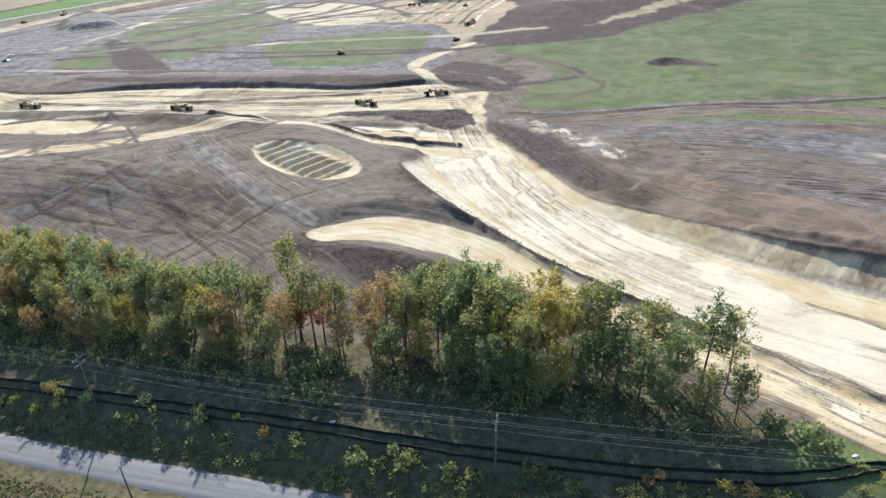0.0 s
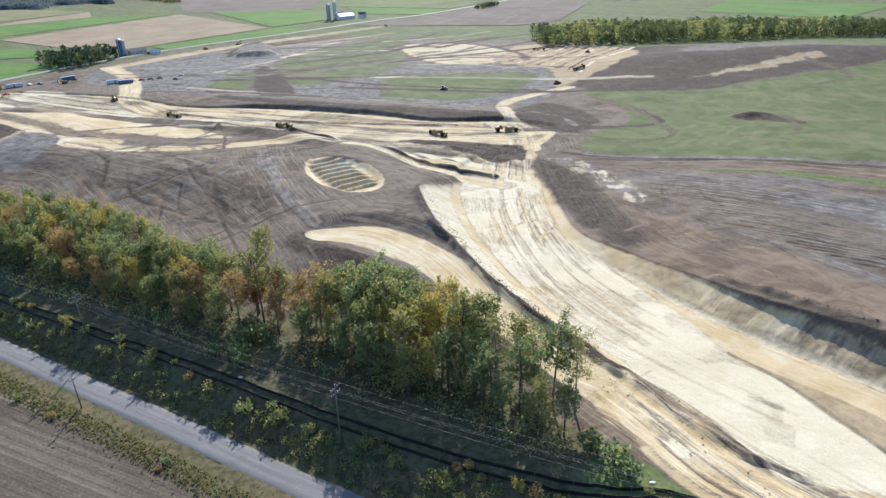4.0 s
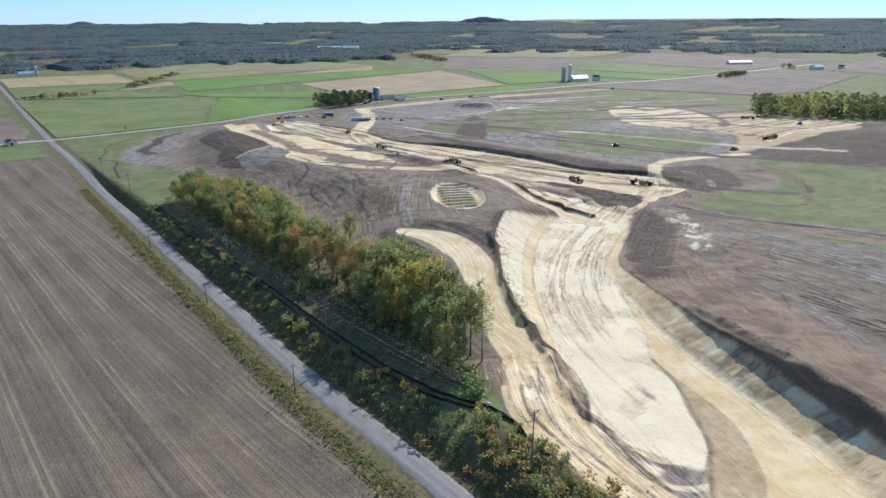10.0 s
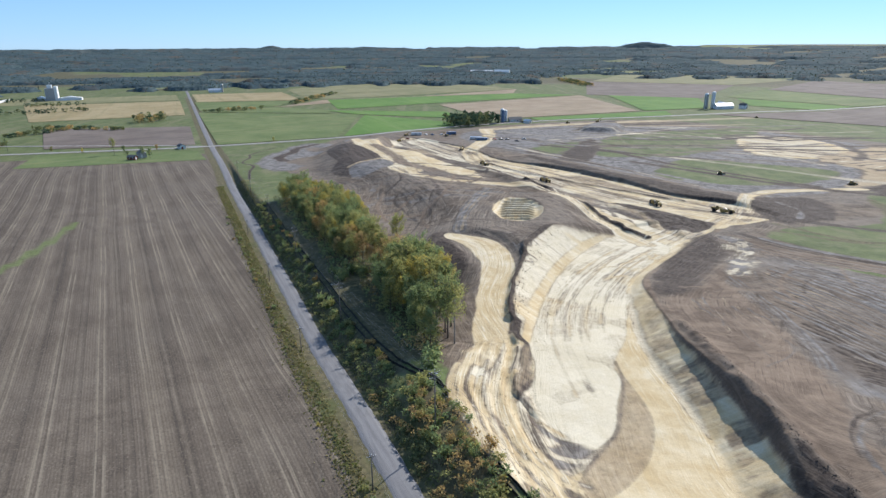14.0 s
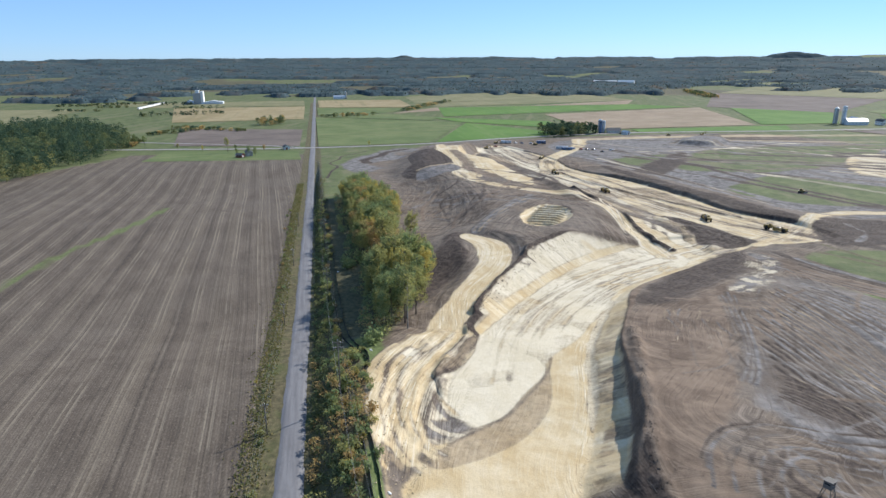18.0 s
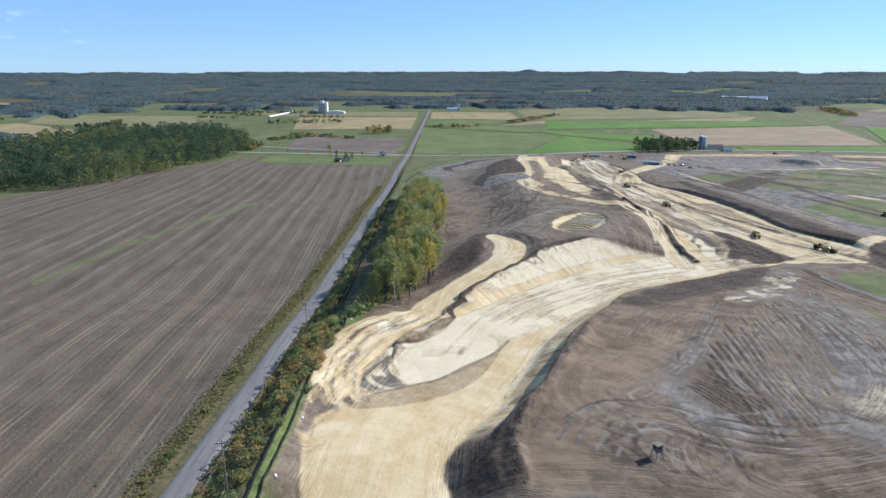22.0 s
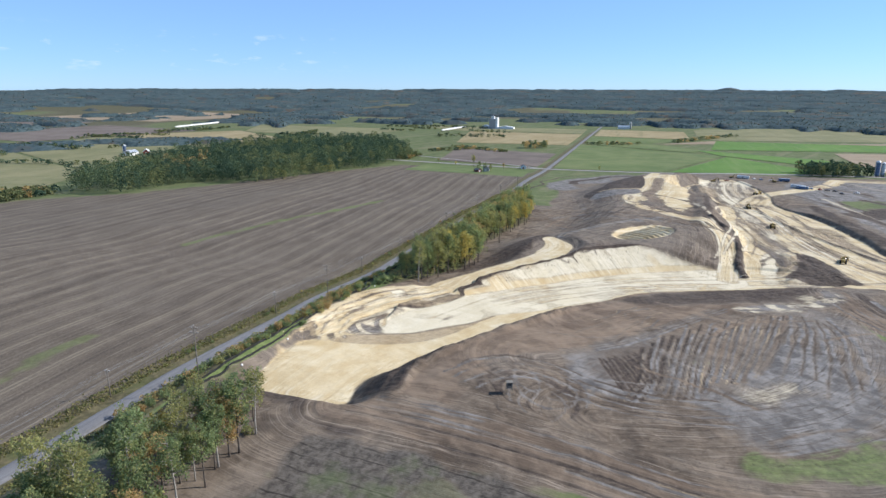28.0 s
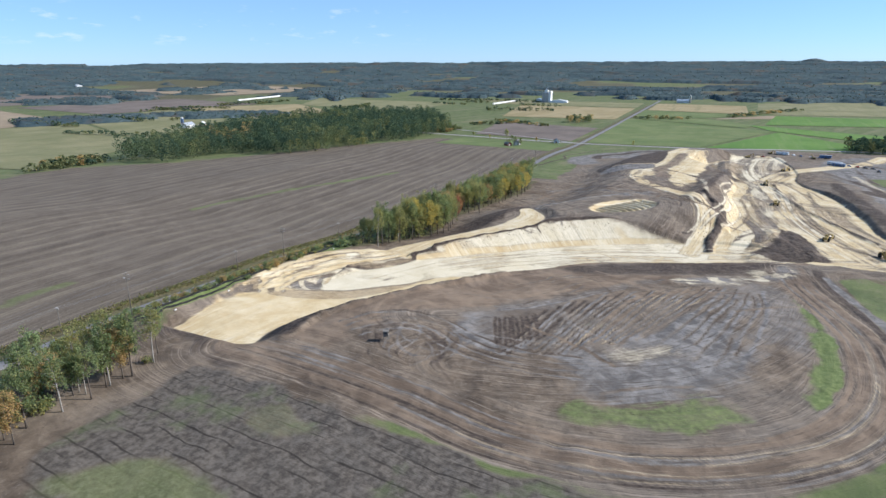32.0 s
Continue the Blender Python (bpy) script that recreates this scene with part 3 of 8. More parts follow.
    # the ditch beside the road, and the road's own bed
    z = z - 0.9 * np.exp(-((y - 77.5 - 2.0 * np.sin(x * 0.02)) / 2.2) ** 2) * smooth(-230, -200, x) * smooth(200, 180, x)
    bed = smooth(8, 4.5, np.abs(y - road_y(x)))
    return z + (natural(x, road_y(x)) - 0.25 - z) * bed * smooth(1500, 1300, np.abs(x))


# ---- the ground: one sheet to the horizon ----
def spaced(stops):
    """Grid lines: from stop to stop with a step that changes evenly."""
    out = [stops[0][0]]
    for (a, sa), (b, sb) in zip(stops[:-1], stops[1:]):
        at, step = a, sa
        marks = []
        while at < b - 1e-6:
            w = (at - a) / (b - a)
            at += sa + (sb - sa) * w
            marks.append(at)
        k = (b - a) / (marks[-1] - a)
        out += [a + (m - a) * k for m in marks]
    return np.array(out)


gx = spaced([(-4650, 320), (-1200, 40), (-620, 8), (-340, 2.4), (-150, 1.0), (-100, 0.62), (176, 0.62), (200, 1.0), (300, 4), (900, 60), (4850, 330)])
gy = spaced([(-4650, 320), (-900, 40), (-300, 12), (40, 3), (74, 0.7), (84, 0.62), (296, 0.62), (330, 1.1), (390, 2.2), (720, 5), (1100, 30), (4850, 330)])
GX, GY = np.meshgrid(gx, gy, indexing="ij")
GZ = land(GX, GY)
KINDS = ("dark", "tan", "warm", "clay", "sand", "white", "grass", "bright", "till", "stalk", "verge", "wood")
MASK = {k: np.zeros(GX.shape) for k in KINDS}
WOBBLE = (fractal(GX, GY, 9, 3) - 0.5) * 2
WIDE_WOBBLE = (fractal(GX, GY, 40, 8) - 0.5) * 2


def paint(kind, mask, amount=1.0):
    """Lay one kind of ground over the others; soil is where none lies."""
    m = np.clip(mask, 0, 1) * amount
    for k in KINDS:
        MASK[k] *= 1 - m
    if kind != "soil":
        MASK[kind] += m


def area(kind, points, soft=2.0, amount=1.0, wobble=2.0, wide=0.0, reach=60.0, raw=False):
    ring = np.array(points, float) if raw else (points if isinstance(points, np.ndarray) else curve(points))
    d = inside(GX, GY, ring, reach) + WOBBLE * wobble + WIDE_WOBBLE * wide
    paint(kind, smooth(-soft, soft, d), amount)


def trail(kind, points, width, soft=1.5, amount=1.0, wobble=1.0):
    line = points if isinstance(points, np.ndarray) else curve(points, False)
    d = line_distance(GX, GY, line, width + soft + wobble + 1)[0]
    paint(kind, smooth(width + soft, width - soft, d + WOBBLE * wobble), amount)


far = np.hypot(GX - 100, GY - 100)
paint("grass", np.ones(GX.shape))
area("till", [(330, 54.5), (-520, 63.5), (-560, 30), (-570, -135), (-420, -195), (-330, -235), (-200, -275), (-130, -350), (-40, -330), (200, -420), (420, -300)], 2, 1, 0.6, 0, 60, True)
trail("bright", [(-20, -68), (-60, -64), (-125, -56), (-160, -45), (-204, -35), (-240, -30)], 4.6, 3.0, 0.7, 2.0)
trail("bright", [(175, 22), (150, 16), (130, 14)], 4.0, 3.0, 0.6, 4.0)
# stripped building ground
area("soil", [(-560, 200), (-470, 160), (-390, 120), (-300, 122), (-200, 128), (-120, 142), (-40, 116), (20, 98), (60, 86), (140, 84), (190, 128), (170, 200), (178, 250), (150, 285),
              (110, 300), (40, 306), (-20, 300), (-40, 330), (-30, 400), (-90, 480), (-80, 560), (-100, 700), (-220, 760), (-420, 760), (-600, 700), (-620, 420), (-605, 260)], 4, 1, 3, 3)
area("soil", [(-232, 104), (-150, 116), (-100, 112), (-60, 104), (-10, 110), (40, 96), (40, 130), (-100, 160), (-220, 150)], 3, 1, 3, 0)
area("dark", [(151, 86), (153, 100), (154, 124), (153, 137), (166, 140), (176, 120), (172, 92), (162, 86)], 3, 0.7, 3, 0)
area("clay", [(-520, 360), (-400, 350), (-300, 360), (-130, 385), (-100, 470), (-150, 560), (-200, 700), (-400, 740), (-560, 600), (-590, 430)], 6, 0.85, 4, 8)
area("grass", [(-436, 530), (-449, 647), (-435, 760), (-350, 660), (-285, 520), (-310, 418), (-362, 446)], 6, 0.9, 5, 8)
area("grass", [(-205, 392), (-260, 470), (-198, 510), (-150, 530), (-130, 469), (-155, 415)], 5, 1, 3, 5)
area("grass", [(-397, 385), (-414, 452), (-380, 440), (-337, 404), (-360, 372)], 6, 0.8, 5, 8)
area("dark", [(-429, 484), (-394, 473), (-297, 392), (-290, 362), (-320, 372), (-400, 452)], 3, 0.75, 4, 0)
trail("white", [(-430, 425), (-442, 445), (-441, 526), (-484, 692), (-481, 800)], 5.0, 4.0, 0.45, 6.0)
area("clay", PILE + 0, 3, 0.9, 4, 0)
trail("dark", [(-516, 528), (-575, 606)], 6.0, 3.0, 0.7, 3.0)
area("clay", [(130, 215), (100, 200), (70, 205), (50, 225), (60, 255), (95, 268), (130, 255), (146, 235)], 12, 0.7, 6, 8)
area("clay", [(-10, 262), (30, 250), (60, 262), (90, 285), (40, 296), (0, 288)], 9, 0.5, 6, 10)
area("clay", [(99, 180), (61, 213), (79, 213), (95, 215), (114, 210), (128, 200), (123, 182), (112, 177)], 4, 0.85, 3, 2)
area("warm", [(150, 137), (118, 141), (70, 164), (30, 184), (2, 225), (0, 250), (30, 224), (60, 206), (92, 180), (120, 160), (150, 152)], 5, 0.8, 4, 4)
area("warm", [(40, 222), (100, 190), (122, 204), (100, 228), (60, 240), (10, 262)], 6, 0.55, 4, 5)
area("dark", [(97, 182), (63, 211), (79, 212), (95, 213), (113, 206), (124, 198), (118, 184)], 5, 0.45, 4, 2)
area("dark", [(11, 192), (-14, 239), (-38, 276), (-19, 274), (0, 240), (22, 205)], 5, 0.7, 4, 2)
area("white", [(15, 242), (7, 257), (-14, 279), (-34, 287), (-44, 284), (-34, 274), (-12, 262)], 7, 0.58, 9, 0)
area("white", [(95, 231), (110, 224), (116, 232), (99, 242)], 9, 0.27, 9, 2)
area("white", [(94, 240), (96, 247), (112, 238), (109, 233)], 7, 0.25, 8, 2)
area("bright", [(-9, 286), (20, 293), (60, 294), (98, 292), (119, 286), (116, 280), (85, 285), (50, 287)], 3, 0.85, 4, 0)
area("bright", [(149, 223), (137, 242), (122, 265), (134, 263), (149, 247), (154, 230)], 4, 0.6, 8, 3)
area("bright", [(98, 222), (88, 214), (80, 222), (92, 232)], 3, 0.5, 5, 0)
area("soil", [(165, 88), (235, 92), (250, 120), (225, 150), (190, 128), (168, 124)], 4, 0.95, 3, 3)
area("stalk", [(172, 128), (190, 124), (222, 126), (240, 150), (330, 260), (330, 420), (150, 320), (182, 262), (180, 220), (176, 170)], 3, 1, 3, 3)
area("bright", [(206, 146), (222, 128), (232, 140), (224, 165), (210, 172)], 5, 0.6, 6, 5)
area("bright", [(182, 150), (192, 160), (186, 172), (178, 160)], 3, 0.5, 5, 0)
area("dark", [(-364, 170), (-455, 204), (-334, 197), (-276, 160), (-320, 148)], 3, 1, 1.5, 0)
area("dark", [(-120, 352), (-205, 346), (-320, 340), (-330, 350), (-210, 357), (-112, 372), (-96, 364)], 3, 0.8, 2, 0)
area("dark", [(-60, 130), (-80, 138), (-79, 148), (-58, 142), (-40, 140), (-10, 120), (10, 106), (6, 100)], 3, 0.9, 2, 0)
area("dark", [(-95, 480), (-112, 612), (-110, 740), (40, 760), (170, 700), (140, 640), (30, 530), (-20, 490)], 6, 0.9, 5, 5)
area("clay", SPOIL_RING + 0, 14, 0.25, 10, 14)
area("clay", [(-40, 640), (20, 660), (120, 720), (60, 790), (-40, 770)], 8, 0.4, 12, 8)
area("sand", [(-16, 543), (66, 637), (68, 612), (12, 558)], 4, 0.5, 8, 3)
area("dark", [(28, 402), (30, 416), (40, 420), (66, 400), (62, 392), (44, 398)], 2, 0.85, 3, 0)
trail("verge", [(-38, 323), (-7, 340), (2, 360), (-13, 398), (-30, 413), (-69, 449)], 2.6, 2.0, 0.6, 2.0)
trail("verge", [(140, 350), (60, 378), (-10, 420)], 5, 5, 0.35, 6.0)
trail("verge", [(180, 380), (90, 430), (10, 470)], 7, 6, 0.4, 8.0)
trail("dark", curve([(140, 160), (133, 157), (126, 163), (124, 172), (130, 180), (138, 184)], False), 0.9, 0.8, 0.6, 1.0)
trail("dark", curve([(138, 163), (132, 162), (129, 168), (131, 176), (142, 184), (150, 192)], False), 0.8, 0.8, 0.5, 1.0)
area("dark", [(153, 126), (149, 137), (130, 137), (112, 142), (108, 137), (120, 127)], 1.2, 0.95, 1.2, 0)
# sand of the cut, the pad, the corridor and its roads
area("sand", CUT + 0, 1.4, 1, 1.0)
area("sand", MESS + 0, 2.0, 1, 2.0)
area("sand", LOOP + 0, 1.2, 1, 1.0)
area("sand", CORRIDOR + 0, 2.0, 1, 1.5)
toe = inside(GX, GY, CUT)
west = west_side(GX, GY)
east = east_side(GX, GY)
OVER = cut_floor(GX, GY) + bank_rise(GX, GY, np.maximum(-toe, 0)) - land(GX, GY, False)
face = smooth(0.3, -0.5, OVER + WOBBLE * 0.5) * (toe < 0.5)
lip = smooth(1.9, 1.1, OVER + WOBBLE * 0.8) * (toe < 0.5)
paint("dark", lip * west)
paint("sand", face * west)
paint("white", face * west * smooth(-2, -4, toe) * smooth(0.3, 0.5, fractal(GX, GY, 24, 71)), 0.7)
# the eastern bank: streaked sand and clay with a dark lip
paint("warm", lip * east, 0.9)
# upright soil face: its shadow band is painted in as darker ground
paint("dark", smooth(0.4, -0.2, OVER + WOBBLE * 0.4) * (toe < 0.5) * east, 0.55)
_, bank_side, bank_run = line_distance(GX, GY, BERM_E, 60.0)
bank = smooth(0.3, -0.6, OVER) * smooth(-9.2, -7.9, toe + WOBBLE * 1.2) * (toe < 0.5) * east
paint("sand", bank)
paint("tan", bank, 0.18)
paint("tan", bank * smooth(0.46, 0.56, fractal(bank_run, bank_side * 0.25, 5, 44)) * smooth(-1.0, -3.0, toe) * smooth(-20, 20, GX - 20), 0.55)
paint("clay", bank * smooth(0.52, 0.6, fractal(bank_run + 300, bank_side * 0.3, 3.4, 45)) * smooth(-1.5, -3.5, toe), 0.28)
paint("sand", bank * smooth(-2.2, -0.6, toe + WOBBLE * 0.8), 0.7)
FLOOR_WHITE = curve([(55, 143.2), (66, 136.5), (76, 127.4), (85.5, 119), (90, 110.5), (88, 107.4), (81, 106.5), (72, 103.6), (66, 103), (60, 110), (53, 116.5), (45, 121), (37, 124.5), (27, 131.5), (12, 143), (-2, 155), (-16, 168),
                     (-38, 192), (-58, 220), (-66, 240), (-50, 252), (-34, 246), (-20, 222), (-4, 197), (14, 181), (30, 168), (44, 156)])
area("white", FLOOR_WHITE, 0.9, 0.86, 0.4)
paint("sand", smooth(0.5, 0.62, fractal(GX, GY, 11, 57)) * (toe > 0) * (GX < 70), 0.3)
area("sand", [(-2, 154), (4, 161), (15, 166), (30, 158), (33, 147), (30, 136), (20, 138), (11, 143)], 4.0, 0.4, 2.5, 1.5)
area("sand", [(-40, 238), (-20, 205), (-4, 186), (10, 180), (0, 200), (-20, 232)], 4.0, 0.4, 3.0, 2.0)
area("white", [(10, 187), (48, 162), (76, 149), (96, 139.5), (94, 137.6), (74, 146.5), (46, 158.5), (12, 182)], 0.9, 0.55, 1.0)
# benches round the white floor: bands of tan, clay and pale sand that follow its edge
bands = fractal(-inside(GX, GY, FLOOR_WHITE) * 1.0, line_distance(GX, GY, MESS_LINE, 60.0)[2] * 0.05, 3.6, 51)
mess = smooth(-0.5, 1.5, inside(GX, GY, MESS)) * smooth(1.5, -0.5, toe)
paint("tan", mess * smooth(0.46, 0.6, bands), 0.35)
area("tan", [(37, 124), (53, 116), (60, 109.6), (66, 102.6), (62, 99.5), (54, 106), (46, 113), (40, 119)], 1.2, 0.45, 1.2)
area("white", [(66, 104), (74, 104.6), (82, 107), (90, 110.6), (95, 104), (96, 97), (91, 93.5), (83, 95), (74, 99)], 1.2, 0.55, 1.5)
ripple = smooth(-1, 3, inside(GX, GY, curve([(66, 104), (74, 104.6), (82, 107), (90, 110.6), (95, 104), (96, 97), (91, 93.5), (83, 95), (74, 99)])))
RIPPLE = np.hypot(GX - 78 + WOBBLE, GY - 112 + WOBBLE)
paint("clay", ripple * smooth(0.54, 0.64, value_noise(RIPPLE, GX * 0.1, 1.9, 53)), 0.55)
area("white", [(46, 99), (50, 93.5), (58, 88.5), (70, 86.4), (72, 89), (64, 93), (56, 98), (50, 102)], 2.0, 0.6, 3.0, 0)
area("white", [(-424, 234), (-391, 262), (-323, 279), (-394, 305), (-490, 312), (-540, 300)], 4, 0.7, 3, 3)
area("white", [(-60, 236), (-100, 262), (-128, 276), (-100, 282), (-66, 262)], 2.5, 0.8, 2, 0)
area("tan", TONGUE + 0, 0.7, 0.66, 0.25)
trail("warm", [(55, 143.2), (66.4, 136.8), (76.4, 127.8), (85.9, 119.2), (91, 110.6), (97, 102)], 0.5, 0.5, 0.4, 0.4)
area("dark", DARK_STEP + 0, 1.5, 1, 2)
area("sand", POND + 0, 1.5, 1, 1)
area("white", [(-355, 655), (-350, 690), (-296, 700), (-222, 640), (-200, 595), (-230, 565), (-280, 580)], 4, 0.45, 2, 0)
area("tan", [(-200, 572), (-226, 660), (-237, 728), (-120, 730), (-84, 640), (-97, 520), (-110, 480), (-136, 546)], 4, 0.85, 5, 3)
for k in range(9):
    trail(("soil", "dark", "white")[k % 3], [(-205 + 12 * k, 590 - 6 * k), (-200 + 11 * k, 650), (-205 + 12 * k, 735)], 1.6, 1.5, 0.7, 3.0)
HAUL = curve([(-480, 214), (-345, 200), (-258, 189), (-208, 200), (-180, 218), (-165, 232), (-145, 243), (-115, 249), (-88, 248), (-63, 245), (-48, 243)], False)
RIB_LINE = curve([(-310, 275), (-235, 262), (-203, 264), (-170, 266), (-140, 261), (-102, 252), (-72, 244)], False)
NORTH_ROAD = curve([(-98, 482), (-110, 455), (-122, 420), (-115, 392), (-92, 360), (-72, 330), (-58, 300)], False)
YARD_ROAD = curve([(-330, 290), (-400, 315), (-440, 345), (-520, 400), (-590, 430)], False)
PATH = curve([(-168, 220), (-150, 203), (-120, 180), (-104, 168), (-80, 154)], False)
for k, (line, wide, kind, amount) in enumerate([
        (curve([(-330, 283), (-250, 290), (-180, 296), (-120, 312), (-85, 340)], False), 1.6, "soil", 0.55),
        (curve([(-350, 305), (-270, 318), (-190, 322), (-130, 334), (-95, 350)], False), 1.2, "soil", 0.5),
        (curve([(-400, 262), (-330, 280), (-260, 276), (-190, 280), (-130, 284)], False), 2.2, "soil", 0.6),
        (curve([(-420, 300), (-360, 292), (-330, 283)], False), 2.5, "soil", 0.5),
        (curve([(-240, 330), (-235, 345), (-222, 352)], False), 1.5, "soil", 0.5),
        (curve([(-430, 250), (-400, 246), (-370, 256), (-330, 270)], False), 4.0, "dark", 0.8),
        (curve([(-350, 236), (-300, 240), (-250, 244), (-205, 252)], False), 9.0, "dark", 0.55),
        (curve([(-400, 215), (-340, 222), (-280, 226), (-220, 240)], False), 3.0, "dark", 0.7),
        (curve([(120, 87), (96, 88), (80, 92), (66, 97)], False), 0.8, "soil", 0.7), (curve([(108, 95), (92, 96), (80, 100), (64, 106)], False), 0.9, "dark", 0.5),
        (curve([(-160, 250), (-130, 252), (-100, 248), (-80, 238)], False), 2.0, "dark", 0.8),
        (curve([(-118, 292), (-100, 276), (-84, 262)], False), 2.4, "dark", 0.6),
        (curve([(-150, 288), (-118, 276), (-92, 262)], False), 1.6, "soil", 0.7)]):
    trail(kind, line, wide, 1.2, amount, 1.2)
area("soil", [(-463, 253), (-250, 243), (-160, 236), (-146, 240), (-200, 254), (-273, 258), (-350, 264), (-465, 272)], 3, 0.9, 2, 0)
trail("dark", WEDGE, 3.0, 2.0, 0.75, 2.0)
area("sand", [(-312, 267), (-247, 276), (-156, 273), (-83, 264), (-55, 258), (-73, 254), (-128, 260), (-176, 258)], 2, 0.9, 1.5, 0)
area("sand", [(-341, 213), (-423, 228), (-450, 242), (-245, 238), (-196, 226), (-250, 216)], 3, 0.9, 3, 3)
trail("white", [(-400, 278), (-323, 281), (-237, 285), (-153, 285), (-79, 271), (-51, 263)], 5.0, 2.5, 0.6, 2.5)
trail("white", [(-260, 240), (-190, 246), (-150, 246), (-100, 248)], 1.6, 1.2, 0.5, 1.5)
area("white", [(-510, 264), (-541, 316), (-434, 314), (-376, 288), (-368, 271)], 3, 0.7, 3, 2)
area("sand", [(-113, 277), (-138, 286), (-133, 298), (-105, 296), (-57, 286), (-48, 268)], 1.5, 0.9, 3, 0)
area("soil", [(-113, 277), (-138, 286), (-133, 298), (-105, 296), (-57, 286), (-48, 268)], 1.5, 0.38, 4, 0)
area("dark", [(-136, 296), (-111, 304), (-73, 308), (-58, 296), (-66, 282), (-90, 290)], 1.5, 0.95, 3, 0)
trail("dark", EDGE_B, 1.5, 1.2, 0.75, 1.0)
trail("soil", [(-300, 322), (-240, 322), (-180, 332), (-130, 345)], 1.2, 1.2, 0.6, 1.0)
trail("sand", HAUL, 5.5, 1.5, 0.95)
# dark soil of the pushed-up edge, with its shadow line painted in
trail("dark", EDGE_A, 2.2, 1.0, 0.95, 1.0)
trail("sand", NORTH_ROAD, 5.0, 1.5)
trail("sand", YARD_ROAD, 9.0, 2.0)
trail("clay", PATH, 3.4, 1.8, 0.85, 1.5)
trail("tan", PATH + np.array([0.9, 1.2]), 0.8, 0.8, 0.55, 1.2)
trail("tan", PATH - np.array([0.9, 1.2]), 0.7, 0.8, 0.45, 1.2)
area("sand", [(-440, 200), (-360, 195), (-270, 185), (-250, 200), (-330, 218), (-430, 236), (-480, 240)], 4, 0.65, 6, 6)
u_rib, v_rib = (GX - RIBS[0]) * 0.86 - (GY - RIBS[1]) * 0.5, (GX - RIBS[0]) * 0.5 + (GY - RIBS[1]) * 0.86
paint("sand", smooth(1.0, 0.86, np.hypot(u_rib / 30, v_rib / 15) + WOBBLE * 0.08), 0.95)
# scraped streaks over the silt in the north and the stripped knoll in the west
streaks = np.random.default_rng(19)
for k in range(52):
    x0, y0, long = streaks.uniform(-560, -260), streaks.uniform(372, 720), streaks.uniform(90, 260)
    turn = radians(streaks.choice([8, 20, 62, 75]) + streaks.normal(0, 7))
    way_x, way_y, bow = math.cos(turn), math.sin(turn), streaks.normal(0, 14)
    if y0 > 470 and turn < 0.6:
        y0 -= 110
    trail(("dark", "white", "dark", "clay", "soil")[k % 5], [(x0, y0), (x0 + way_x * long * 0.5 - way_y * bow, y0 + way_y * long * 0.5 + way_x * bow), (x0 + way_x * long, y0 + way_y * long)],
          streaks.uniform(1.5, 6.0), 2.5, (0.75, 0.5, 0.8, 0.6, 0.6)[k % 5], 2.0)
for k in range(16):
    x0, y0, long = streaks.uniform(-330, -80), streaks.uniform(130, 212), streaks.uniform(50, 130)
    turn = radians(streaks.choice([-25, 20, 45]) + streaks.normal(0, 9))
    way_x, way_y, bow = math.cos(turn), math.sin(turn), streaks.normal(0, 8)
    if x0 + way_x * long < -85 and math.hypot(x0 + way_x * long * 0.5 - RIBS[0], y0 + way_y * long * 0.5 - RIBS[1]) > 38:
        trail(("dark", "soil", "clay", "dark")[k % 4], [(x0, y0), (x0 + way_x * long * 0.5 - way_y * bow, y0 + way_y * long * 0.5 + way_x * bow), (x0 + way_x * long, y0 + way_y * long)],
              streaks.uniform(0.9, 3.2), 1.4, (0.7, 0.6, 0.5, 0.5)[k % 4], 2.0)
# worn tracks over the silt and the meadow in the north
for line, wide, kind, amount in [
        (curve([(-420, 345), (-330, 372), (-230, 378), (-140, 390), (-110, 410)], False), 3.5, "dark", 0.5), (curve([(-560, 440), (-470, 470), (-440, 600), (-380, 690)], False), 5.0, "white", 0.35),
        (curve([(-470, 560), (-380, 500), (-280, 470), (-200, 540), (-170, 590)], False), 4.0, "white", 0.3), (curve([(-350, 400), (-370, 470), (-330, 560)], False), 9.0, "dark", 0.5),
        (curve([(-300, 430), (-240, 400), (-170, 400)], False), 3.0, "clay", 0.8), (curve([(-280, 520), (-230, 520), (-180, 560)], False), 6.0, "dark", 0.4),
        (curve([(-376, 640), (-380, 700), (-300, 722), (-215, 655), (-182, 600)], False), 5.0, "dark", 0.6), (curve([(-560, 560), (-500, 700), (-470, 800)], False), 7.0, "sand", 0.5),
        (curve([(-590, 440), (-590, 600), (-560, 760), (-540, 880)], False), 14.0, "sand", 0.55), (curve([(-560, 500), (-540, 640), (-520, 760)], False), 6.0, "dark", 0.6),
        (curve([(-40, 300), (0, 303), (40, 306), (95, 314), (160, 330)], False), 3.0, "dark", 0.75), (curve([(-38, 306), (10, 310), (90, 322), (160, 338)], False), 1.5, "soil", 0.9),
        (curve([(-80, 345), (-40, 362), (-10, 388), (-30, 420)], False), 4.0, "dark", 0.7), (curve([(-76, 352), (-50, 372), (-30, 395)], False), 3.0, "soil", 0.8),
        (curve([(30, 330), (50, 350), (62, 380), (50, 420), (20, 450)], False), 1.4, "verge", 0.5), (curve([(35, 358), (48, 362), (60, 352)], False), 1.8, "dark", 0.6),
        (curve([(70, 520), (90, 560), (60, 610)], False), 3.0, "verge", 0.7)]:
    trail(kind, line, wide, 2.0, amount, 2.0)
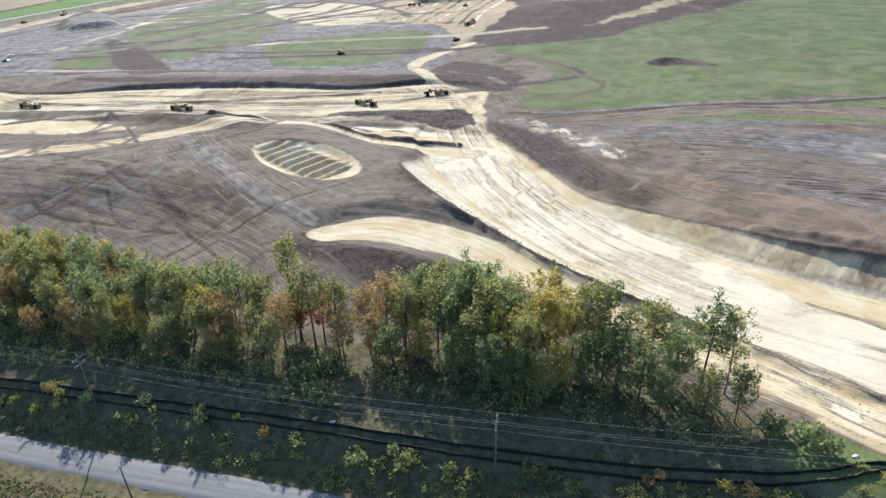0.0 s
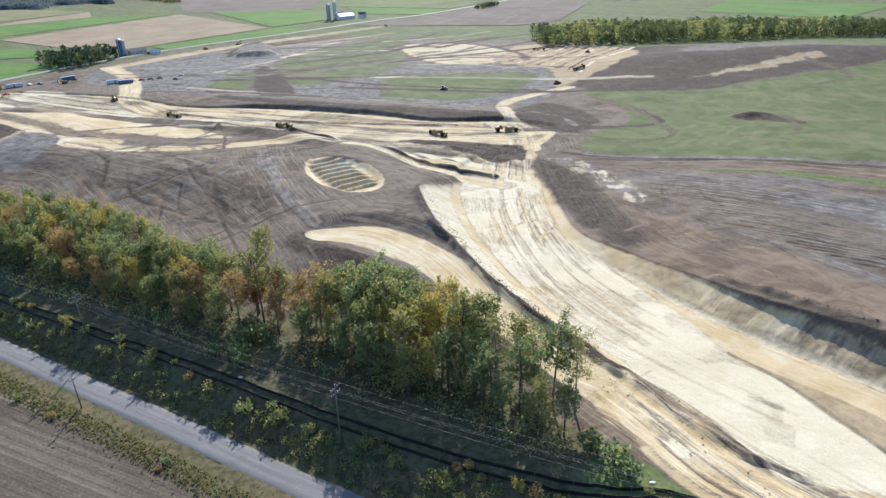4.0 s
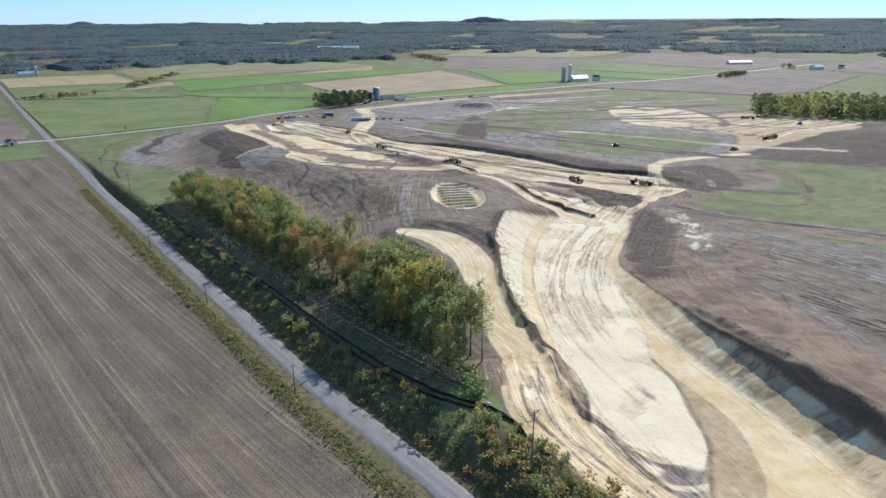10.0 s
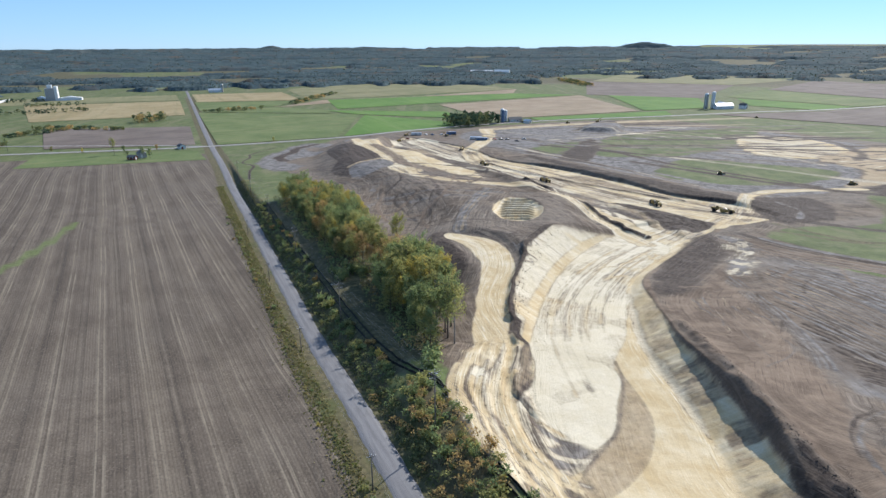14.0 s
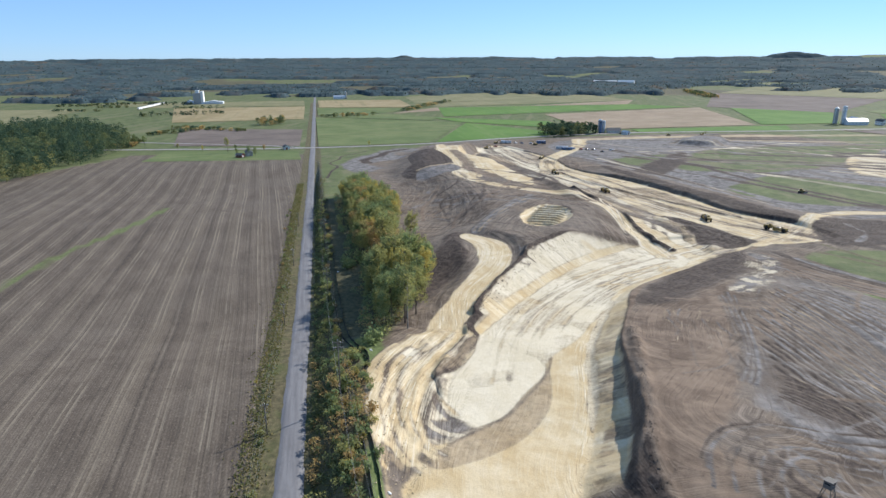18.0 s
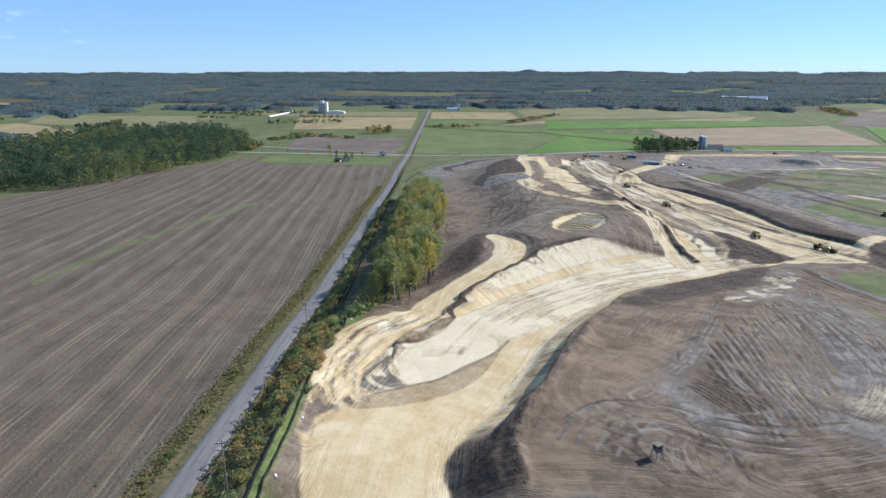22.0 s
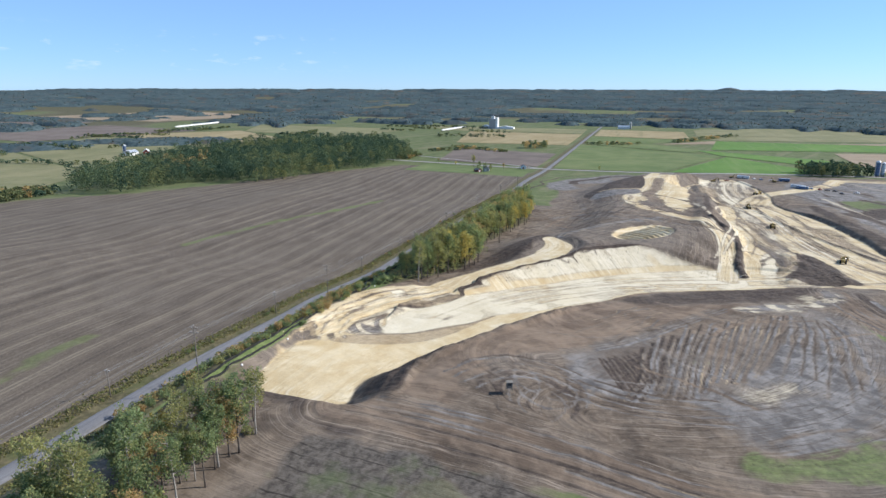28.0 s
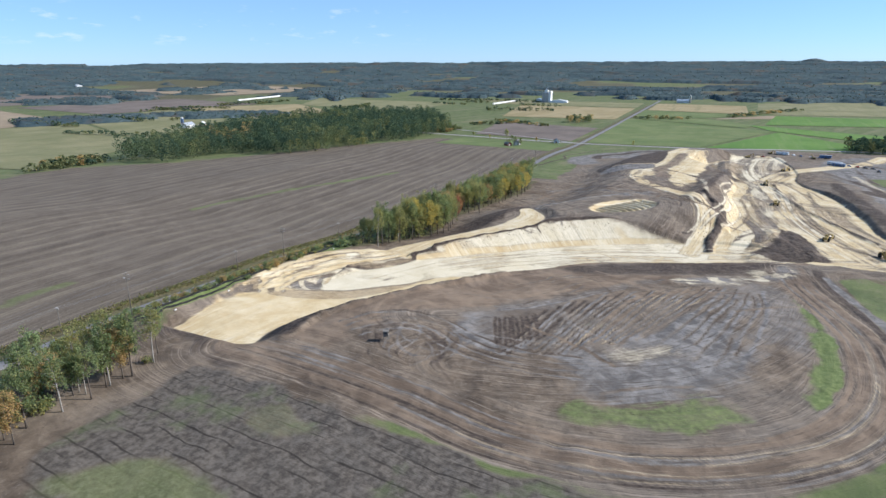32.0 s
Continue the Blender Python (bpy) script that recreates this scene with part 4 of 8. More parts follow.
# the western end: a dark heap, a grey one, scraped ground, a black crescent and a winding brook
area("clay", [(-418, 98), (-530, 150), (-560, 190), (-486, 212), (-440, 176), (-380, 142), (-356, 112)], 5, 0.75, 5, 4)
area("soil", [(-470, 200), (-520, 176), (-486, 164), (-440, 176), (-400, 160), (-380, 142), (-420, 132)], 4, 0.7, 4, 2)
area("dark", [(-444, 198), (-339, 199), (-319, 163), (-436, 172)], 1.5, 1.0, 0.8)
area("clay", [(-330, 195), (-292, 194), (-270, 158), (-310, 162)], 1.5, 0.9, 0.8)
trail("tan", [(-336, 199), (-314, 162)], 2.4, 1.0, 0.7, 0.8)
trail("dark", [(-419, 127), (-446, 126), (-484, 147), (-515, 157), (-545, 185)], 5.0, 2.0, 0.95, 2.0)
trail("dark", [(-330, 84), (-371, 89), (-400, 96), (-427, 89), (-460, 100), (-489, 104), (-520, 124), (-540, 138)], 1.3, 0.8, 0.9, 0.6)
trail("warm", [(-250, 212), (-300, 205), (-350, 214), (-420, 216)], 6.0, 3.0, 0.6, 3.0)
# verges and the floor of the wood belt
belt = smooth(72, 74, GY) * smooth(-225, -215, GX) * smooth(66, 50, GX) * (GY < 160)
edge_y = np.interp(GX, [-230, -170, -130, -60, -10, 30, 66], [112, 120, 116, 106, 112, 98, 88])
paint("wood", belt * smooth(3, -3, GY - edge_y + WOBBLE * 3) * smooth(48, 34, GX))
paint("bright", smooth(30, 40, GX) * smooth(66, 58, GX) * smooth(80, 82, GY) * smooth(93, 90, GY + WOBBLE * 2), 0.75)
paint("verge", smooth(10.5, 8.8, np.abs(GY - road_y(GX)) + WOBBLE * 0.8) * smooth(1500, 1300, np.abs(GX)))
paint("verge", smooth(70, 72, GY) * smooth(85, 82.5, GY + WOBBLE) * smooth(50, 60, GX) * smooth(330, 300, GX))
paint("bright", smooth(1.8, 1.0, np.abs(GY - 83.2)) * smooth(95, 105, GX) * smooth(185, 170, GX), 0.85)
paint("wood", smooth(1650, 2000, far) * smooth(0.36, 0.42, fractal(GX, GY, 520, 61)), 0.8)

# lanes of wheels and blades
LANES = [curve([(147, 108), (110, 112), (80, 128), (40, 145), (5, 172), (-25, 212), (-50, 262), (-64, 300)], False), HAUL, NORTH_ROAD, RING, YARD_ROAD, PATH,
         curve([(-560, 300), (-400, 285), (-270, 302), (-180, 305), (-110, 320), (-70, 330)], False), curve([(32, 117), (0, 125), (-30, 146), (-55, 155), (-74, 150)], False),
         curve([(60, 180), (30, 200), (5, 240), (-15, 275), (-30, 288)], False), curve([(110, 172), (85, 200), (60, 235), (30, 265), (-5, 284)], False),
         curve([(140, 190), (128, 225), (100, 255), (60, 275), (10, 285)], False), curve([(110, 84), (84, 90), (62, 98), (36, 115)], False),
         curve([(-150, 130), (-200, 150), (-260, 165), (-330, 140)], False), curve([(-60, 118), (-100, 145), (-150, 165), (-230, 175)], False), curve([(-240, 300), (-230, 400), (-300, 500), (-420, 660)], False)]
best, ACROSS, ALONG = np.full(GX.shape, 1e9), np.zeros(GX.shape), np.zeros(GX.shape)
for k, lane in enumerate(LANES):
    d, side, run = line_distance(GX, GY, lane, 70.0)
    near = d < best
    best, ACROSS, ALONG = np.where(near, d, best), np.where(near, side + 37 * k, ACROSS), np.where(near, run, ALONG)
haul_floor = smooth(0, 8, inside(GX, GY, CORRIDOR))
paint("soil", haul_floor * smooth(0.5, 0.6, fractal(ACROSS, ALONG * 0.04, 7, 91)), 0.5)
paint("tan", haul_floor * smooth(0.35, 0.6, fractal(GX, GY, 30, 93)), 0.5)
paint("clay", haul_floor * smooth(0.56, 0.64, fractal(ACROSS + 40, ALONG * 0.06, 4, 92)), 0.4)
# slope wash down the two banks, and furrows fanning out over the stripped rise
slope_e, slope_w = bank > 0.4, (face * west) > 0.4
ACROSS, ALONG = np.where(slope_e, bank_run, ACROSS), np.where(slope_e, bank_side * 0.5, ALONG)
_, rim_side, rim_run = line_distance(GX, GY, RIM, 60.0)
ACROSS, ALONG = np.where(slope_w, rim_run, ACROSS), np.where(slope_w, rim_side * 0.5, ALONG)
fan = smooth(-4, 6, inside(GX, GY, curve([(-5, 250), (17, 230), (67, 201), (101, 175), (130, 190), (120, 216), (88, 242), (52, 262), (0, 280)])) + WOBBLE * 3)
ACROSS = np.where(fan > 0.5, np.arctan2(GY - 316, GX + 117) * 120 + 0.8 * WIDE_WOBBLE, ACROSS)
ALONG = np.where(fan > 0.5, np.hypot(GX + 117, GY - 316), ALONG)
best = np.where((fan > 0.5) | slope_e | slope_w, 5.0, best)
RUT = (1 - 0.6 * fan) * (1 - 0.7 * slope_e) * smooth(60, 15, best) * (1 - 0.72 * smooth(8, 40, GX) * smooth(2, 6, toe))
ring_off = line_distance(GX, GY, RING, 16.0)[0] + WOBBLE
paint("soil", smooth(10.5, 8.5, ring_off), 0.9)
paint("warm", smooth(9.5, 6.5, ring_off), 0.65)

# single wheel and blade marks: thin lines laid along the ways that the machines took
MARK = np.zeros(GX.shape)


def marks(kind, lines, width, amount, lift=0.0):
    """Many thin lines of one kind of ground; lift raises or sinks them."""
    m = np.zeros(GX.shape)
    for line in lines:
        lo, hi = line.min(0) - 3, line.max(0) + 3
        i, j = np.searchsorted(gx, [lo[0], hi[0]]), np.searchsorted(gy, [lo[1], hi[1]])
        cut = (slice(i[0], i[1]), slice(j[0], j[1]))
        if m[cut].size:
            d = line_distance(GX[cut], GY[cut], line, width + 1.2)[0]
            m[cut] = np.maximum(m[cut], smooth(width + 0.55, width - 0.45, d))
    paint(kind, m * (0.55 + 0.45 * smooth(0.3, 0.6, fractal(GX, GY, 14, 63))), amount)
    MARK[:] = MARK + lift * m


def beside(line, off, a=0.0, b=1.0, sway=0.6, seed=0):
    """A line run at an offset beside another, from share a to share b of its length, swaying a little."""
    r = np.random.default_rng(seed)
    d = np.gradient(line, axis=0)
    d /= np.linalg.norm(d, axis=1, keepdims=True) + 1e-9
    k = np.linspace(0, 1, len(line))
    sway = sway * 0.6
    o = off + sway * np.sin(k * r.uniform(5, 14) + r.uniform(0, 6)) + sway * 0.5 * np.sin(k * r.uniform(20, 34) + r.uniform(0, 6))
    out = line + np.stack([d[:, 1], -d[:, 0]], -1) * o[:, None]
    return out[(k >= a - 1e-6) & (k <= b + 1e-6)]


tr = np.random.default_rng(303)
# guide lines of the blade work over the rise; the rest is laid evenly between them
upper, middle, lower = (curve(q, False, 10) for q in ([(10, 259), (34, 253), (56, 246), (95, 234)], [(26, 231), (73, 221), (102, 216), (119, 214)], [(75, 200), (96, 199), (111, 199), (130, 194)]))
far_edge = curve([(4, 275), (40, 275), (70, 270), (112, 262)], False, 10)


def between(a, b, count, sway, seed, start=0.25, stop=0.8):
    """Lines blended from one guide to the next, each beginning and ending somewhere else."""
    r = np.random.default_rng(seed)
    n, out = min(len(a), len(b)), []
    for k in range(count):
        w = (k + r.uniform(0.1, 0.9)) / count
        line = a[:n] * (1 - w) + b[:n] * w
        line = beside(line, 0.0, r.uniform(0, start), r.uniform(stop, 1.0), sway, seed + k)
        if len(line) > 4:
            out.append(line)
    return out


brown_fan, grey_fan, far_fan = between(upper, middle, 24, 0.5, 600), between(middle, lower, 17, 0.4, 640), between(far_edge, upper, 14, 0.8, 680)
marks("warm", brown_fan[::2], 0.9, 0.75, -0.1)
marks("dark", [beside(q, 0.9, 0, 1, 0.15, 7) for q in brown_fan[::2]], 0.4, 0.95, -0.25)
marks("tan", brown_fan[1::3], 0.3, 0.8, 0.12)
marks("clay", brown_fan[2::3], 0.4, 0.95, 0.1)
marks("dark", grey_fan[::2], 0.4, 0.95, -0.22)
marks("clay", grey_fan[1::2], 0.35, 0.8, 0.08)
marks("tan", grey_fan[3::6], 0.25, 0.6, 0.05)
marks("clay", far_fan[::2], 0.5, 0.9, 0.08)
marks("dark", far_fan[1::2], 0.4, 0.7, -0.12)
# short furrows across the grey wedge
marks("dark", between(curve([(99, 187), (112, 191), (124, 196)], False, 8), curve([(86, 198), (98, 203), (110, 206)], False, 8), 11, 0.3, 720, 0.15, 0.85), 0.35, 0.8, -0.15)
# the pale bundle of wheel tracks up the rise, and scribbles beside it
bundle = between(curve([(8, 232), (51, 209), (75, 195), (89, 182)], False, 10), curve([(9, 239), (60, 210), (82, 195), (94, 185)], False, 10), 6, 0.25, 740, 0.08, 0.9)
marks("clay", bundle, 0.35, 0.9, 0.1)
marks("tan", bundle[::3], 0.2, 0.4, 0.0)
marks("dark", [beside(q, 0.95, 0, 1, 0.1, 8) for q in bundle], 0.3, 0.5, -0.1)
scribble = between(curve([(24, 198), (36, 191), (46, 188), (58, 178)], False, 8), curve([(32, 217), (46, 207), (62, 201), (80, 187)], False, 8), 10, 1.0, 760, 0.35, 0.6)
marks("tan", scribble[::2], 0.28, 0.7, 0.05)
marks("clay", scribble[1::2], 0.35, 0.8, 0.05)
# one wide turning loop that runs out along the eastern edge
turn_loop = curve([(136, 152), (128, 157), (123, 163), (121, 172), (126, 183), (129, 195), (129, 205), (126, 222)], False, 8)
loop_lines = [beside(turn_loop, o, 0.0 if k % 2 else 0.12, 1.0, 0.4, 780 + k) for k, o in enumerate((-9, -7.4, -4.6, -3.0, 0.0, 1.6, 4.2, 5.8))]
marks("dark", loop_lines[::2], 0.4, 0.85, -0.12)
marks("clay", loop_lines[1::2], 0.4, 0.8, 0.06)
ring_marks = [beside(RING, tr.uniform(-9, 9), tr.uniform(0, 0.5), tr.uniform(0.6, 1.0), 0.9, k) for k in range(34)]
marks("dark", ring_marks[:14], 0.55, 0.8, -0.12)
marks("clay", ring_marks[14:22], 0.5, 0.7, 0.06)
marks("warm", ring_marks[22:30], 0.7, 0.8, 0.0)
marks("tan", ring_marks[30:], 0.35, 0.6, 0.0)
bank_marks = [beside(BERM_E, -tr.uniform(3.5, 17), tr.uniform(0, 0.25), tr.uniform(0.7, 1.0), 0.6, 40 + k) for k in range(16)]
bank_marks = [q[inside(q[:, 0], q[:, 1], CUT, 60.0) < -10.5] for q in bank_marks]
bank_marks = [q for q in bank_marks if len(q) > 4]
marks("tan", bank_marks[:5], 0.4, 0.55, 0.04)
marks("dark", bank_marks[5:11], 0.4, 0.55, -0.06)
marks("clay", bank_marks[11:], 0.5, 0.6, 0.0)
# bench edges and scrape lines that sweep round the low end of the white floor
inner_arc = curve([(36, 124), (48, 115), (58, 105), (70, 99.5), (84, 96.5), (96, 97.5), (105, 103)], False, 8)
outer_arc = curve([(30, 109), (42, 98), (54, 89), (72, 85), (90, 83.6), (106, 86), (115, 92)], False, 8)
sweep = []
for k in range(44):
    w, a, b = tr.uniform(0, 1), tr.uniform(0, 0.45), tr.uniform(0.55, 1.0)
    line = inner_arc * (1 - w) + outer_arc * w
    line = beside(line, 0.0, a, b, 0.7, 500 + k)
    if len(line) > 5:
        sweep.append(line)
marks("tan", sweep[::4], 0.9, 0.5, 0.06)
marks("warm", sweep[1::4], 0.28, 0.42, -0.12)
marks("white", sweep[2::4], 0.6, 0.5, 0.08)
marks("sand", sweep[3::4], 0.8, 0.7, 0.05)
# turning circles near the blind, and criss-cross ways over the stripped rise
loops = []
for k in range(22):
    c, r0, a0 = np.array([tr.normal(134, 7), tr.normal(172, 7)]), tr.uniform(5, 16), tr.uniform(0, 6.3)
    loops.append(np.array([c + np.array([math.cos(a0 + q), 0.8 * math.sin(a0 + q)]) * (r0 + 0.4 * q) for q in np.linspace(0, tr.uniform(1.2, 3.6), 22)]))
marks("dark", loops[:12], 0.42, 0.7, -0.08)
marks("clay", loops[12:], 0.42, 0.6, 0.03)
wander = []
for k in range(30):
    x0, y0, turn, long = tr.uniform(20, 150), tr.uniform(165, 285), tr.normal(125, 16) if k % 3 else tr.normal(35, 20), tr.uniform(25, 70)
    c, s_, bow = math.cos(radians(turn)), math.sin(radians(turn)), tr.normal(0, 5)
    wander.append(curve([(x0 - c * long / 2, y0 - s_ * long / 2), (x0 - s_ * bow, y0 + c * bow), (x0 + c * long / 2, y0 + s_ * long / 2)], False, 9))
wander = [q for q in wander if inside(q[:, 0], q[:, 1], CUT, 60.0).max() < -12 and line_distance(q[:, 0], q[:, 1], RING)[0].min() > 4]
marks("dark", wander[::3], 0.4, 0.55, -0.06)
marks("clay", wander[1::3], 0.4, 0.5, 0.04)
marks("warm", wander[2::3], 0.8, 0.6, 0.0)
# wheel lanes over the floor of the cut and its mouth
lane_marks = [beside(LANES[0], tr.uniform(-15, 15), tr.uniform(0.3, 0.7), tr.uniform(0.75, 1.0), 1.2, 90 + k) for k in range(36)]
lane_marks = [q for q in lane_marks if len(q) > 4 and inside(q[:, 0], q[:, 1], CUT, 60.0).min() > 0.8]
marks("tan", lane_marks[::3], 0.35, 0.4, -0.04)
marks("white", lane_marks[1::3], 0.5, 0.7, 0.03)
marks("sand", lane_marks[2::3], 0.6, 0.5, 0.0)
curls = []
for k in range(26):
    c, r0, a0 = np.array([tr.normal(-22, 12), tr.normal(214, 16)]), tr.uniform(4, 13), tr.uniform(0, 6.3)
    curls.append(np.array([c + np.array([math.cos(a0 + q) * r0, math.sin(a0 + q) * r0 * 1.6]) for q in np.linspace(0, tr.uniform(0.8, 2.2), 16)]))
curls = [q for q in curls if inside(q[:, 0], q[:, 1], CUT, 60.0).min() > 0.5]
marks("tan", curls[::2], 0.35, 0.4, -0.04)
marks("sand", curls[1::2], 0.5, 0.7, 0.0)
# the haul lanes, the pad by the trees and the knoll in the west
haul_marks = [beside(q, tr.uniform(-9, 9), tr.uniform(0, 0.3), tr.uniform(0.7, 1), 0.9, 200 + k) for k, q in enumerate([HAUL, LANES[6], RIB_LINE, LANES[6], RIB_LINE, NORTH_ROAD, YARD_ROAD] * 5)]
marks("tan", haul_marks[::3], 0.6, 0.5, -0.04)
marks("warm", haul_marks[1::3], 0.5, 0.35, -0.05)
marks("white", haul_marks[2::3], 0.8, 0.7, 0.0)
knoll = []
for k in range(64):
    x0, y0, turn, long = tr.uniform(-290, -50), tr.uniform(135, 232), tr.normal(-28, 14) if k % 2 else tr.normal(50, 22), tr.uniform(25, 90)
    c, s_, bow = math.cos(radians(turn)), math.sin(radians(turn)), tr.normal(0, 7)
    knoll.append(curve([(x0 - c * long / 2, y0 - s_ * long / 2), (x0 - s_ * bow, y0 + c * bow), (x0 + c * long / 2, y0 + s_ * long / 2)], False, 9))
knoll = [q for q in knoll if inside(q[:, 0], q[:, 1], CUT, 60.0).max() < -14 and inside(q[:, 0], q[:, 1], LOOP, 60.0).max() < -4 and np.hypot(q[:, 0] - RIBS[0], q[:, 1] - RIBS[1]).min() > 32]
marks("dark", knoll[::3], 0.7, 0.8, -0.2)
marks("clay", knoll[1::3], 0.45, 0.6, 0.06)
marks("warm", knoll[2::3], 1.2, 0.8, 0.1)
scuffs = []
for k in range(60):
    c, a0, long = np.array([tr.uniform(-58, -4), 0.0]), tr.uniform(0, 6.3), tr.uniform(3, 9)
    c[1] = np.interp(c[0], [-58, -4], [186, 150]) - tr.uniform(3, 17)
    scuffs.append(curve([c, c + np.array([math.cos(a0), math.sin(a0)]) * long * 0.5 + tr.normal(0, 0.8, 2), c + np.array([math.cos(a0), math.sin(a0)]) * long], False, 4))
scuffs = [q for q in scuffs if inside(q[:, 0], q[:, 1], LOOP, 60.0).max() < -2 and inside(q[:, 0], q[:, 1], CUT, 60.0).max() < -9]
marks("clay", scuffs[::2], 0.4, 0.6, 0.08)
marks("dark", scuffs[1::2], 0.4, 0.6, -0.1)

area("dark", [(-134, 291), (-112, 296), (-92, 299), (-72, 309), (-62, 304), (-56, 282), (-64, 273), (-80, 279), (-98, 286)], 1.5, 0.92, 2.0)
trail("tan", [(-120, 288), (-96, 282), (-74, 272)], 1.6, 1.0, 0.6, 1.5)
area("dark", [(-44, 292), (-52, 282), (-40, 262), (-24, 236), (-6, 212), (4, 206), (0, 222), (-18, 252), (-32, 276)], 3, 0.7, 3, 1)
trail("dark", [(-34, 300), (-6, 304), (23, 308), (64, 311), (110, 316), (170, 330)], 1.6, 0.8, 0.95, 0.6)
trail("clay", [(-30, 303), (23, 311.5), (64, 315), (110, 320), (170, 334)], 1.8, 1.0, 0.8, 1.0)
trail("verge", [(-51, 337), (-8, 343), (2, 362), (-13, 388), (-39, 431), (-73, 453)], 1.8, 1.5, 0.75, 1.0)
area("dark", [(-98, 372), (-104, 398), (-96, 424), (-62, 402), (-44, 376), (-48, 344), (-66, 350), (-82, 360)], 3, 0.85, 4, 2)
trail("clay", [(-92, 390), (-72, 384), (-54, 362)], 1.5, 1.2, 0.8, 2.0)
wash = smooth(-2, 5, inside(GX, GY, curve([(-50, 290), (-40, 280), (-22, 274), (-10, 256), (4, 240), (14, 238), (16, 247), (0, 262), (-8, 280), (-26, 292)])) + WOBBLE * 5)
paint("clay", wash, 0.6)
paint("white", wash * smooth(0.45, 0.58, fractal(GX * 0.9 + GY * 0.45, GY * 0.5 - GX * 0.25, 3.2, 66)), 0.5)

rough = (1 - MASK["till"]) * (1 - MASK["grass"]) * smooth(700, 500, far)
loose = np.clip(1 - MASK["sand"] * 0.7 - MASK["white"] * 0.9, 0.1, 1)
GZ = GZ + rough * loose * ((fractal(GX, GY, 5, 11) - 0.5) * 0.7 + (fractal(ACROSS, ALONG * 0.1, 2.2, 15, 2) - 0.5) * 0.5 * RUT)
gully = smooth(0.1, 0.8, bank) * (fractal(bank_run, bank_side * 0.12, 2.6, 81, 2) - 0.5)
GZ = GZ + MARK + 0.3 * gully
GZ = np.where(np.abs(GY - road_y(GX)) < 5, np.minimum(GZ, natural(GX, road_y(GX)) - 0.2), GZ)


def sheet(name, X, Y, Z, mat, extra=()):
    """A mesh over a grid of places, with named values on its points."""
    n, m = X.shape
    me = bpy.data.meshes.new(name)
    me.vertices.add(n * m)
    me.vertices.foreach_set("co", np.stack([X, Y, Z], -1).astype(np.float32).ravel())
    i = np.arange(n * m).reshape(n, m)
    quads = np.stack([i[:-1, :-1], i[1:, :-1], i[1:, 1:], i[:-1, 1:]], -1).reshape(-1, 4)
    me.loops.add(quads.size)
    me.polygons.add(len(quads))
    me.loops.foreach_set("vertex_index", quads.ravel().astype(np.int32))
    me.polygons.foreach_set("loop_start", (np.arange(len(quads)) * 4).astype(np.int32))
    me.polygons.foreach_set("use_smooth", np.ones(len(quads), bool))
    for key, values in extra:
        me.attributes.new(key, "FLOAT", "POINT").data.foreach_set("value", values.astype(np.float32).ravel())
    me.materials.append(mat)
    me.update(calc_edges=True)
    return new(name, me)


ground = sheet("ground", GX, GY, GZ, GROUND, [*MASK.items(), ("across", ACROSS), ("along", ALONG), ("rut", RUT), ("furrow", fan * 0.1 + 0.4 * smooth(12, 8, ring_off) + 0.3 * smooth(-400, -330, GX) * smooth(-50, -90, GX) * smooth(108, 118, GY) * smooth(236, 222, GY))])
tagged(ground, "farmland and stripped earthworks with sand cuts, brown soil and meadow", "ground", kind="structure")


